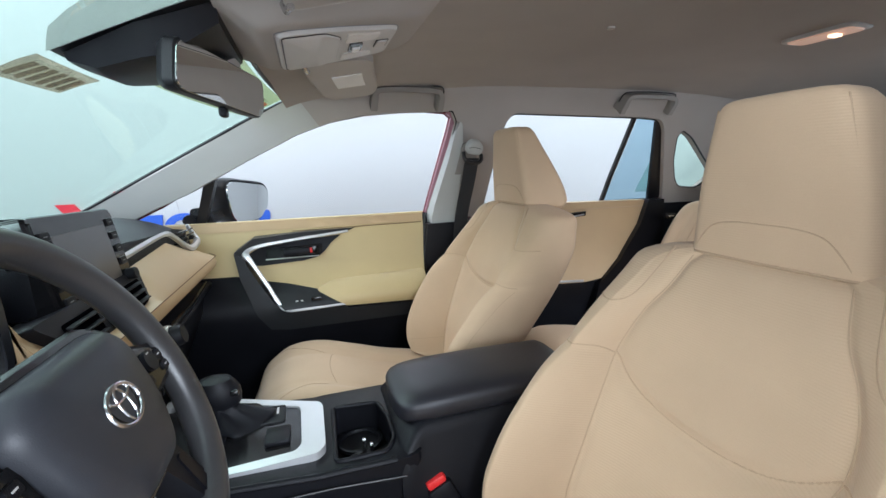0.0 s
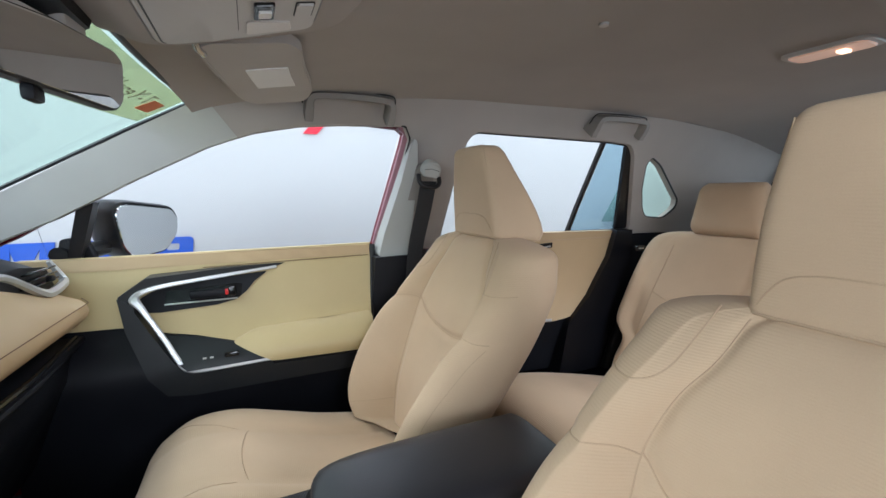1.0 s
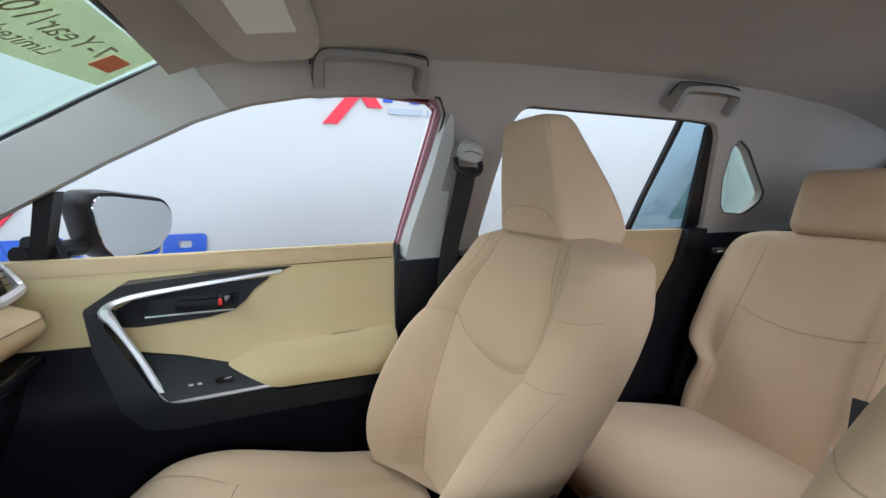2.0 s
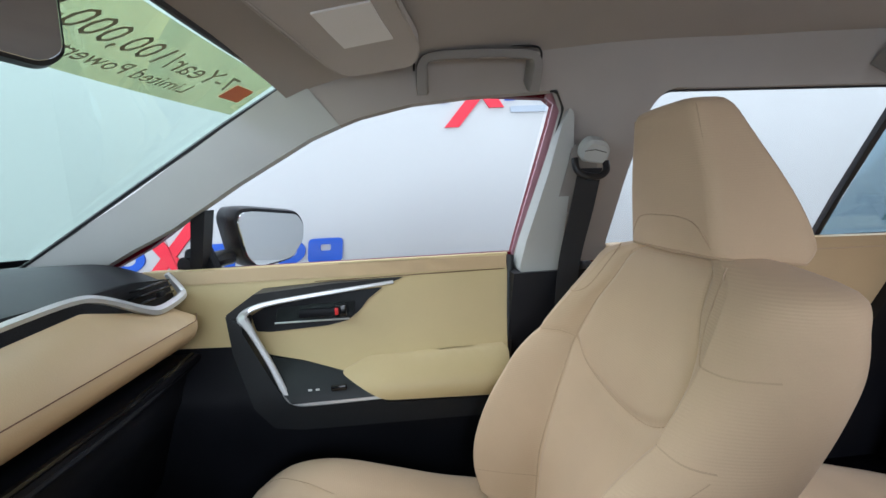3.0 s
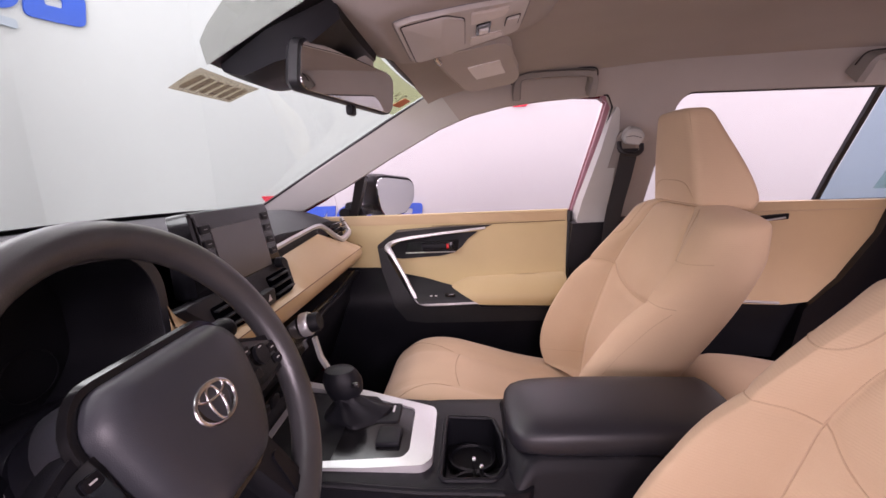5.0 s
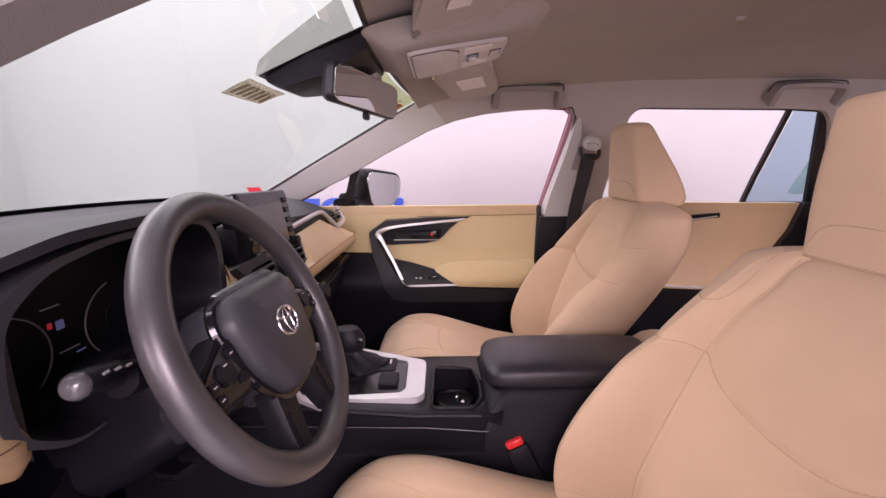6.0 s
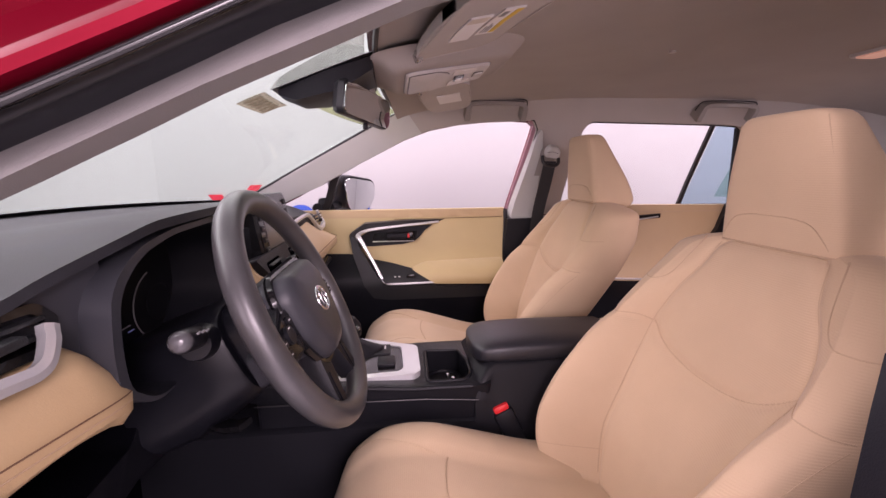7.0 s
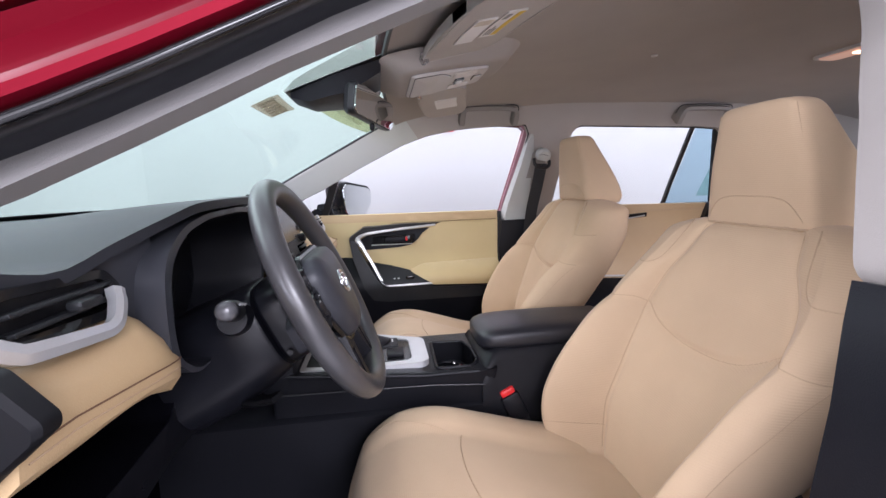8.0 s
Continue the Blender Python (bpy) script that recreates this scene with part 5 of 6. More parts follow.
for s_y in (-0.52,):
    part("panel_screw", sweep([(knee_x(0.85) + 0.001, s_y, 0.85), (knee_x(0.85) - 0.004, s_y, 0.85)], circle(0.006, 12), (0, 0, 1)), COLUMN, dash, "small round screw cover")

# ---------------------------------------------------------------- centre display
disp = thing("centre_display", "black touch screen unit with side buttons, switched off", "touch screen")
so, sr, su = Vector((-0.338, 0.024, 1.124)), Vector((0.03, 1, 0)).normalized(), Vector((-0.16, 0, 1)).normalized()
place = lambda a, b, d=0.0: so + sr * a + su * b + sr.cross(su).normalized() * d
part("housing", plate(rounded([(-0.100, -0.072), (0.130, -0.076), (0.130, 0.072), (-0.100, 0.078)], 0.007), (so, sr, su), 0.038, 0.004), GLOSS, disp, "glossy black display housing")
part("bezel", plate(rounded([(-0.094, -0.066), (0.124, -0.070), (0.124, 0.064), (-0.094, 0.070)], 0.004), (place(0, 0, 0.003), sr, su), 0.003, 0.001), GLOSS, disp, "glossy black bezel")
part("screen", plate(rect(0.150, 0.094, 0.003), (place(0.010, 0.000, 0.0045), sr, su), 0.002, 0.0006), SCREEN, disp, "dark grey unlit screen")
for i in range(5):
    for a in (-0.079, 0.105):
        if a > 0 and i == 4:
            continue
        part("button", plate(rect(0.022, 0.013, 0.002), (place(a, 0.048 - 0.0235 * i, 0.006), sr, su), 0.004, 0.001), BLACK, disp)
        part("button_mark", plate(rect(0.008, 0.0013, 0.0004), (place(a, 0.048 - 0.0235 * i, 0.0068), sr, su), 0.001, 0.0002), INK, disp)
part("tuning_knob", sweep([place(0.106, -0.050, 0.0), place(0.106, -0.050, 0.016), place(0.106, -0.050, 0.018)], circle(0.011, 18), (0, 0, 1), False, lambda t: lin(t, [0, 0.9, 1], [1, 1, 0.85])), BLACK, disp, "round tuning knob")
part("stand", rbox((-0.375, 0.024, 1.10), (0.05, 0.20, 0.08), 0.01), BLACK, disp)

# ---------------------------------------------------------------- steering wheel
WC, WA = Vector((-0.1995, -0.3414, 1.0428)), radians(25)
wn, wr = Vector((math.cos(WA), 0, math.sin(WA))), Vector((0, 1, 0))
wu = wn.cross(wr) * 1.0
wu = Vector((-math.sin(WA), 0, math.cos(WA)))
wp = lambda a, b, d=0.0: WC + wr * a + wu * b + wn * d
wheel = thing("steering_wheel", "worn black leather steering wheel with a chrome emblem on its hub", "steering wheel")
R = 0.175
part("rim", tube([wp(R * math.cos(a), R * math.sin(a)) for a in span(0, 2 * math.pi, 72)[:-1]], 0.0180, 16, lambda p: wn, True), LEATHER, wheel, "worn black leather rim")
hub = rounded([(-0.090, 0.034), (-0.070, 0.060), (0.070, 0.060), (0.090, 0.034), (0.078, -0.034), (0.044, -0.084), (-0.044, -0.084), (-0.078, -0.034)], 0.022)
cush = [[wp(p[0] * k, p[1] * k, d) for p in hub] for d, k in ((-0.045, 1.0), (0.0, 1.02), (0.012, 1.0), (0.022, 0.93), (0.028, 0.78), (0.030, 0.45), (0.031, 0.1))]
part("hub_cover", loft(cush), FASCIA, wheel, "black grained hub cover")
part("hub_gap", tube([wp(p[0] * 1.065, p[1] * 1.065, -0.001) for p in hub], 0.006, 6, lambda p: wn, True), GLOSS, wheel)
for s in (-1, 1):
    arm = rounded([(s * 0.060, 0.036), (s * 0.10, 0.029), (s * 0.135, 0.014), (s * 0.178, 0.002), (s * 0.180, -0.036), (s * 0.10, -0.042), (s * 0.058, -0.034)], 0.008)
    spoke = part("spoke", loft([[wp(p[0], p[1], d) for p in arm] for d in (-0.028, 0.002)]), BLACK, wheel, "black spoke with buttons")
    keys = rounded([(s * 0.086, 0.022), (s * 0.106, 0.020), (s * 0.136, 0.008), (s * 0.160, -0.003), (s * 0.158, -0.030), (s * 0.100, -0.036), (s * 0.088, -0.028)], 0.006)
    part("button_pad", loft([[wp(p[0], p[1], d) for p in keys] for d in (0.0, 0.006)]), GLOSS, spoke, "glossy button pad")
    for a, b, w in ((0.100, 0.008, 0.014), (0.100, -0.022, 0.014), (0.147, -0.008, 0.014), (0.147, -0.023, 0.014)):
        part("key", loft([[wp(s * a + p[0], b + p[1], d) for p in rect(w, 0.010, 0.003)] for d in (0.005, 0.0085)]), BLACK, spoke)
    part("round_button", sweep([wp(s * 0.122, -0.006, 0.006), wp(s * 0.122, -0.006, 0.011)], circle(0.0125, 18), (0, 1, 0)), BLACK, spoke)
    for i, (a, b) in enumerate(((0.147, -0.008), (0.147, -0.023), (0.122, 0.003), (0.100, 0.008))):
        part("button_mark", loft([[wp(s * a + p[0], b + p[1], d) for p in rect(0.006, 0.0014, 0.0005)] for d in (0.006, 0.0116 if a == 0.122 else 0.0090)]), MARK, spoke)
    leg = rounded([(s * 0.020, -0.080), (s * 0.060, -0.046), (s * 0.076, -0.110), (s * 0.084, -0.150), (s * 0.050, -0.166), (s * 0.034, -0.120)], 0.010)
    cl_ = Vector((s * 0.054, -0.11))
    lower = part("lower_spoke", loft([[wp(cl_.x + (p[0] - cl_.x) * k, cl_.y + (p[1] - cl_.y) * k, d) for p in leg] for d, k in ((-0.024, 0.92), (-0.012, 1.0), (-0.002, 0.97), (0.003, 0.86))]), BLACK, wheel, "black lower spoke")
    inlay = [(s * 0.052, -0.098), (s * 0.062, -0.096), (s * 0.072, -0.148), (s * 0.054, -0.156)]
    part("inlay", loft([[wp(p[0], p[1], d) for p in rounded(inlay, 0.004)] for d in (0.001, 0.0055)]), COLUMN, lower, "satin black inlay")
part("emblem_field", loft([[wp(0.0255 * math.cos(a), -0.004 + 0.018 * math.sin(a), d) for a in span(0, 2 * math.pi, 36)[:-1]] for d in (0.028, 0.0306)]), GLOSS, wheel, "dark oval field of the emblem")
em = part("emblem", tube([wp(0.026 * math.cos(a), -0.004 + 0.0185 * math.sin(a), 0.0310) for a in span(0, 2 * math.pi, 36)[:-1]], 0.0020, 8, lambda p: wn, True), CHROME, wheel, "oval chrome emblem")
part("emblem_loop", tube([wp(0.0085 * math.cos(a), -0.005 + 0.0165 * math.sin(a), 0.0314) for a in span(0, 2 * math.pi, 28)[:-1]], 0.0015, 8, lambda p: wn, True), CHROME, em)
part("emblem_bar", tube([wp(0.018 * math.cos(a), 0.0065 + 0.0065 * math.sin(a), 0.0314) for a in span(0, 2 * math.pi, 28)[:-1]], 0.0015, 8, lambda p: wn, True), CHROME, em)
# steering column and stalks
col = thing("steering_column", "black steering column shroud with two control stalks", "steering column")
shroud = []
for d, w, h, dz in ((-0.088, 0.070, 0.058, -0.012), (-0.089, 0.083, 0.068, -0.012), (-0.095, 0.087, 0.072, -0.012), (-0.15, 0.090, 0.080, -0.018), (-0.20, 0.093, 0.086, -0.020), (-0.25, 0.096, 0.084, -0.020)):
    shroud.append([wp(w * power(math.cos(a), 0.6), h * power(math.sin(a), 0.6) + dz, d) for a in span(0, 2 * math.pi, 40)[:-1]])
part("shroud", loft(shroud), COLUMN, col, "satin black column shroud")
back = []
for d, w, h, dz in ((-0.084, 0.070, 0.056, -0.010), (-0.0835, 0.080, 0.065, -0.010), (-0.078, 0.084, 0.068, -0.010), (-0.055, 0.082, 0.066, -0.010), (-0.035, 0.074, 0.060, -0.010), (-0.026, 0.060, 0.050, -0.010)):
    back.append([wp(w * power(math.cos(a), 0.55), h * power(math.sin(a), 0.55) + dz, d) for a in span(0, 2 * math.pi, 40)[:-1]])
part("rear_cover", loft(back), COLUMN, wheel, "satin black cover behind the hub")
part("cover_screw", sweep([wp(-0.080, -0.050, -0.072), wp(-0.0855, -0.050, -0.072)], circle(0.0045, 12), (0, 0, 1)), RUBBER, wheel, "dark screw hole")
part("stalk_pod", sweep([wp(-0.080, 0.030, -0.112), wp(-0.100, 0.032, -0.108), wp(-0.112, 0.034, -0.105)], circle(0.022, 18), (0, 0, 1), False, lambda t: lin(t, [0, 0.6, 1], [1.1, 1.0, 0.86])), COLUMN, col, "round collar of the stalk")
part("tilt_lever", sweep([wp(-0.062, -0.092, -0.17), wp(-0.088, -0.094, -0.14), wp(-0.098, -0.096, -0.115)], [(-0.012, -0.004), (0.012, -0.004), (0.014, 0.0), (0.012, 0.004), (-0.012, 0.004)], (0, 0, 1)), GLOSS, col, "black tilt lever")
for s in (-1, 1):
    base = wp(s * 0.070, 0.035, -0.105) if s < 0 else wp(0.060, 0.030, -0.095)
    tip = wp(s * 0.180, 0.055, -0.074) if s < 0 else wp(0.165, 0.037, -0.046)
    stalk = part("stalk", sweep([base, base.lerp(tip, 0.45), base.lerp(tip, 0.55), tip, tip.lerp(base, -0.06)], circle(0.0105 if s < 0 else 0.0125, 14), (0, 0, 1), False, lambda t: lin(t, [0, 0.25, 0.5, 0.9, 1], [0.8, 0.85, 1.35, 1.25, 0.9])), BLACK, col, "black control stalk")
    part("stalk_tip", sweep([tip.lerp(base, 0.18), tip.lerp(base, 0.0), tip.lerp(base, -0.05), tip.lerp(base, -0.085), tip.lerp(base, -0.10)], circle(0.0130 if s < 0 else 0.0145, 16), (0, 0, 1), False, lambda t: lin(t, [0, 0.25, 0.5, 0.75, 1], [1.0, 1.0, 0.92, 0.66, 0.2])), GREY_TIP if s < 0 else BLACK, stalk)
    for i in range(3):
        q = base.lerp(tip, 0.5 + 0.16 * i)
        part("stalk_mark", rbox(q + Vector((0.0135, 0, 0.008)), (0.002, 0.007, 0.0022), 0), MARK if s > 0 else INK, stalk)

# ---------------------------------------------------------------- centre console
con = thing("centre_console", "black centre console with satin silver shifter surround", "console")
CY = -0.012
body = []
for x in span(-0.60, 0.52, 36):
    w = 0.125
    body.append([(x, CY - w - 0.012, 0.42), (x, CY - w - 0.006, 0.60), (x, CY - w - 0.004, 0.692), (x, CY - w + 0.008, 0.700), (x, CY + w - 0.008, 0.700), (x, CY + w + 0.004, 0.692), (x, CY + w + 0.012, 0.42)])
CUP = rounded([(0.008, -0.118), (0.095, -0.118), (0.112, -0.085), (0.112, -0.02), (0.100, 0.040), (0.012, 0.048)], 0.012)
part("body", loft(body), BLACK, con, "black moulded console body")
deck = rounded([(-0.36, -0.134), (-0.02, -0.137), (0.030, -0.140), (0.105, -0.142), (0.150, -0.138), (0.150, 0.112), (-0.36, 0.112)], 0.012)
lift_ = lambda x: lin(x, [-0.36, -0.30, -0.02, 0.0], [0.806, 0.800, 0.778, 0.780])
part("upper_deck", region(deck, [CUP], lambda x, y: (x, y, lift_(x) - 0.004 * max(0.0, (abs(y + 0.012) - 0.115) / 0.015)), lambda x, y: (x, y + (0.008 if y < -0.12 else 0), 0.69), 0.02), BLACK, con, "black upper console moulding")
part("deck_edge", tube([(x, y + 0.004, lift_(x) - 0.005) for x, y in [(-0.36, -0.134), (-0.20, -0.1355), (-0.02, -0.137), (0.03, -0.140), (0.105, -0.142)]], 0.0055, 8), BLACK, con)
part("side_line", tube([(x, -0.1410, lin(x, [-0.36, 0.0, 0.12], [0.760, 0.752, 0.742])) for x in span(-0.36, 0.12, 12)], 0.0016, 6), RUBBER, con, "thin joint along the console side")
box = []
for x, zt, w in ((0.112, 0.776, 0.112), (0.122, 0.786, 0.120), (0.134, 0.798, 0.116), (0.148, 0.810, 0.108), (0.165, 0.815, 0.100), (0.30, 0.816, 0.098), (0.50, 0.816, 0.098)):
    box.append([(x, CY - 0.132, 0.690), (x, CY - 0.130, 0.735), (x, CY - w - 0.006, 0.5 * zt + 0.38), (x, CY - w, zt - 0.008), (x, CY - w + 0.012, zt), (x, CY + w - 0.012, zt), (x, CY + w, zt - 0.008), (x, CY + 0.130, 0.735), (x, CY + 0.132, 0.690)])
part("bin_body", loft(box), BLACK, con, "black storage bin below the armrest", 50)

flat = lambda z: (lambda x, y: (x, y, z))
part("cup_tray_rim", tube([(x, y, 0.7805) for x, y in CUP], 0.0042, 8, (0, 0, 1), True), BLACK, con, "rounded rim of the cup tray")
part("cup_tray_floor", plate([(x - 0.06, y + 0.035) for x, y in CUP], (Vector((0.06, -0.035, 0.722)), Vector((1, 0, 0)), Vector((0, 1, 0))), 0.02), BLACK, con)
for cy in (-0.075, 0.0):
    part("cup_ring", tube([(0.058 + 0.040 * math.cos(a), cy + 0.036 * math.sin(a), 0.727) for a in span(0, 2 * math.pi, 30)[:-1]], 0.005, 6, (0, 0, 1), True), BLACK, con, "round cup holder")
    part("cup_well", sweep([(0.058, cy, 0.7235), (0.058, cy, 0.722)], circle(0.038, 24), (1, 0, 0)), RUBBER, con)
for tx, ty in ((0.062, -0.040), (0.074, -0.058)):
    part("cup_tab", rbox((tx, ty, 0.740), (0.007, 0.012, 0.036), 0.002), CHROME, con, "small silver cup tab")
ring_o = rounded([(-0.30, 0.150), (-0.165, 0.128), (-0.012, 0.062), (-0.006, 0.045), (-0.006, -0.085), (-0.02, -0.100), (-0.30, -0.118)], 0.008)
ring_i = rounded([(-0.30 + 0.01, 0.128), (-0.17, 0.108), (-0.052, 0.058), (-0.048, 0.048), (-0.045, -0.066), (-0.055, -0.082), (-0.29, -0.098)], 0.008)
part("shifter_surround", region(ring_o, [ring_i], lambda x, y: (x, y, 0.793 - 0.1 * min(0, x + 0.2)), lambda x, y: (x, y, 0.76), 0.04), SILVER, con, "satin silver shifter surround")
part("shifter_panel", plate([(x + 0.17, y) for x, y in ring_i], (Vector((-0.17, 0, 0.790)), Vector((1, 0, 0)), Vector((0, 1, 0))), 0.03), GLOSS, con, "glossy black shifter panel")
part("gate_plate", plate(rounded([(-0.06, -0.032), (0.06, -0.032), (0.06, 0.028), (-0.06, 0.030)], 0.006), (Vector((-0.135, 0.048, 0.793)), Vector((1, 0, 0)), Vector((0, 1, 0))), 0.006), BLACK, con, "dark shift gate plate")
part("gate_mark", plate(rect(0.004, 0.022, 0.001), (Vector((-0.09, 0.056, 0.7938)), Vector((1, 0, 0)), Vector((0, 1, 0))), 0.001, 0.0003), MARK, con)
part("side_switch", rbox((-0.085, -0.030, 0.794), (0.042, 0.048, 0.010), 0.004), BLACK, con, "square black switch")
sh = thing("gear_shifter", "black gear lever with a leather boot", "gear lever")
boot = [[(-0.172 + k[0] + k[1] * math.cos(a) * (1 + 0.09 * math.sin(4 * a + 120 * k[2])), 0.050 + k[1] * 0.82 * math.sin(a) * (1 + 0.09 * math.sin(5 * a + 90 * k[2])), k[2] + 0.0035 * math.sin(3 * a + 2) + 0.002 * math.sin(7 * a + 1)) for a in span(0, 2 * math.pi, 36)[:-1]] for k in ((0.012, 0.064, 0.790), (0.011, 0.060, 0.797), (0.008, 0.051, 0.802), (0.004, 0.045, 0.806), (0.001, 0.036, 0.812), (-0.004, 0.030, 0.817), (-0.009, 0.023, 0.824), (-0.012, 0.021, 0.838))]
part("boot", loft(boot), BLACK, sh, "wrinkled black leather boot")
kn = [[(-0.186 + k[0] + k[1] * math.cos(a), 0.056 + k[1] * 0.8 * math.sin(a), k[2]) for a in span(0, 2 * math.pi, 24)[:-1]] for k in ((0, 0.028, 0.822), (0.002, 0.034, 0.832), (0.0, 0.037, 0.844), (-0.002, 0.038, 0.857), (-0.004, 0.034, 0.868), (-0.006, 0.028, 0.878), (-0.007, 0.012, 0.882))]
part("knob", loft(kn), BLACK, sh, "black shift knob")
part("shift_button", rbox((-0.158, 0.036, 0.856), (0.016, 0.010, 0.012), 0.004), GLOSS, sh)
arm = thing("armrest", "black leatherette centre armrest lid", "armrest")


def arm_ring(x, g=1.0):
    zt = soft(x, [0.118, 0.16, 0.30, 0.48], [0.842, 0.856, 0.860, 0.855])
    w = soft(x, [0.118, 0.14, 0.20, 0.48], [0.072, 0.085, 0.092, 0.092]) * g
    mid, h = 0.828, (zt - 0.828)
    return [(x, -0.018 + w * power(math.cos(a), 0.5), mid + (h if math.sin(a) > 0 else 0.026) * power(math.sin(a), 0.62) * (g ** 0.5)) for a in span(0, 2 * math.pi, 40)[:-1]]


part("lid", loft([arm_ring(0.118, 0.55), arm_ring(0.121, 0.8), arm_ring(0.126, 0.92)] + [arm_ring(x) for x in span(0.135, 0.475, 22)] + [arm_ring(0.482, 0.9)]), ARM, arm, "padded black lid")
part("lid_base", rbox((0.32, -0.018, 0.806), (0.325, 0.168, 0.03), 0.008), BLACK, arm)
bk = thing("seat_belt_buckle", "black seat belt buckle with a red release button", "seat belt buckle")
b0, b1 = Vector((0.172, -0.142, 0.715)), Vector((0.245, -0.146, 0.56))
bt = (b1 - b0).normalized()
bt_m = Matrix((Vector((0, 1, 0)).cross(bt) * -1, Vector((0, 1, 0)), bt)).transposed().to_4x4()
part("housing", rbox(b0.lerp(b1, 0.22), (0.046, 0.026, 0.075), 0.008, bt_m), BLACK, bk, "black buckle housing")
part("release_button", rbox(b0 - bt * 0.006, (0.036, 0.019, 0.016), 0.005, bt_m), RED_BTN, bk, "red release button")
part("strap", rbox(b0.lerp(b1, 0.75), (0.040, 0.010, 0.11), 0.003, bt_m), BELT, bk)

# ---------------------------------------------------------------- roof furniture
mir = thing("rear_view_mirror", "black rear-view mirror hanging from the windscreen", "mirror")
ro, rr_ = Vector((-0.108, -0.006, 1.386)), Vector((0.080, 0.205, -0.012)).normalized()
ru = Vector((0.095, -0.02, 1)).normalized()
ru = (ru - rr_ * ru.dot(rr_)).normalized()
rn = rr_.cross(ru).normalized()
mpoly = rounded([(-0.118, -0.026), (-0.105, -0.034), (0.105, -0.034), (0.118, -0.022), (0.114, 0.026), (0.10, 0.034), (-0.10, 0.034), (-0.116, 0.026)], 0.012)
part("housing", loft([[ro + rr_ * p[0] * k + ru * p[1] * k + rn * d for p in mpoly] for d, k in ((0.004, 0.95), (0.003, 1.0), (-0.008, 1.03), (-0.022, 0.95), (-0.034, 0.7), (-0.040, 0.4))]), DOOR_GREY, mir, "dark grey mirror housing")
part("mirror_glass", plate([(p[0] * 0.972, p[1] * 0.935) for p in mpoly], (ro + rn * 0.007, rr_, ru), 0.004, 0.001), MIRROR, mir, "rear-view mirror glass")
part("dip_lever", rbox(ro - ru * 0.041 + rn * -0.006 + rr_ * 0.01, (0.012, 0.026, 0.016), 0.004), BLACK, mir, "small black dipping lever")
part("stem", tube([ro - rn * 0.03, (-0.165, 0.0, 1.405), (-0.19, 0.0, 1.43)], 0.010, 10), BLACK, mir)
cov = thing("camera_shroud", "black wedge-shaped camera cover behind the windscreen", "sensor cover")


def cov_ring(t):
    c = screen_point(0, lin(t, [0, 1], [0.005, 0.205]))
    w = lin(t, [0, 0.5, 1], [0.125, 0.105, 0.050])
    d = lin(t, [0, 0.35, 0.8, 1], [0.020, 0.040, 0.030, 0.008])
    return [c + Vector((0, y, -0.004 - dd)) for y, dd in ((-w, 0), (w, 0), (w * 0.86, d), (w * 0.4, d * 1.15), (-w * 0.4, d * 1.15), (-w * 0.86, d))]


part("cover", loft([cov_ring(t) for t in span(0, 1, 10)]), BLACK, cov, "black moulded cover")
part("dotted_frit", region([(-0.30, 0.02), (-0.10, 0.02), (-0.06, 0.22), (-0.135, 0.185), (-0.17, 0.155)], [], lambda a, v: screen_point(a / 0.6, v, 0.0018), lambda a, v: screen_point(a / 0.6, v, 0.0012), 0.03), DOTS, cov, "grey dotted band on the glass")
part("grey_base", region(rounded([(0.045, 0.010), (0.118, 0.010), (0.112, 0.075), (0.05, 0.110), (0.02, 0.07)], 0.01), [], lambda a, v: screen_point(a / 0.6, v, 0.052 - 0.1 * v), lambda a, v: screen_point(a / 0.6, v, 0.006), 0.03), OHC, cov, "grey plastic base cover")
part("frit", region([(-0.16, 0.0), (0.16, 0.0), (0.13, 0.07), (0.06, 0.215), (-0.06, 0.215), (-0.13, 0.07)], [], lambda a, v: screen_point(a / 0.6, v, 0.002), lambda a, v: screen_point(a / 0.6, v, 0.001), 0.03), RUBBER, cov)
oh = thing("overhead_console", "pale grey overhead console with sunglasses bin and lamp switches", "overhead console")
OF = (Vector((-0.020, 0.0, 1.443)), Vector((0, 1, 0)), Vector((1, 0, 0.19)).normalized())
rim_o = [(-0.125, -0.03), (0.125, -0.03), (0.135, 0.02), (0.100, 0.225), (-0.100, 0.225), (-0.135, 0.02)]


def oh_frame(poly, lift, depth, bev=0.004):
    o, r, u = OF
    n = r.cross(u)
    n = n if n.z < 0 else -n
    rings = [[o + r * p[0] + u * p[1] + n * (lift - depth) for p in poly], [o + r * p[0] + u * p[1] + n * (lift - bev) for p in poly], [o + r * p[0] * 0.97 + u * (0.1 + (p[1] - 0.1) * 0.97) + n * lift for p in poly]]
    return loft(rings)


swell = rounded(rim_o, 0.05, 6)
part("surround", loft([[OF[0] + OF[1] * p[0] * k + OF[2] * (0.1 + (p[1] - 0.1) * k) + Vector((0.187, 0, -0.982)) * l for p in swell] for k, l in ((1.3, -0.026), (1.2, -0.018), (1.08, -0.006), (1.0, 0.002), (0.93, 0.006), (0.8, 0.0065))]), HEADLINER, oh, "cloth covered console swelling")
part("panel", oh_frame(rounded([(-0.098, -0.006), (0.098, -0.006), (0.104, 0.012), (0.092, 0.090), (0.068, 0.178), (-0.068, 0.178), (-0.092, 0.090), (-0.104, 0.012)], 0.016), 0.012, 0.03, 0.004), OHC, oh, "pale grey console panel")
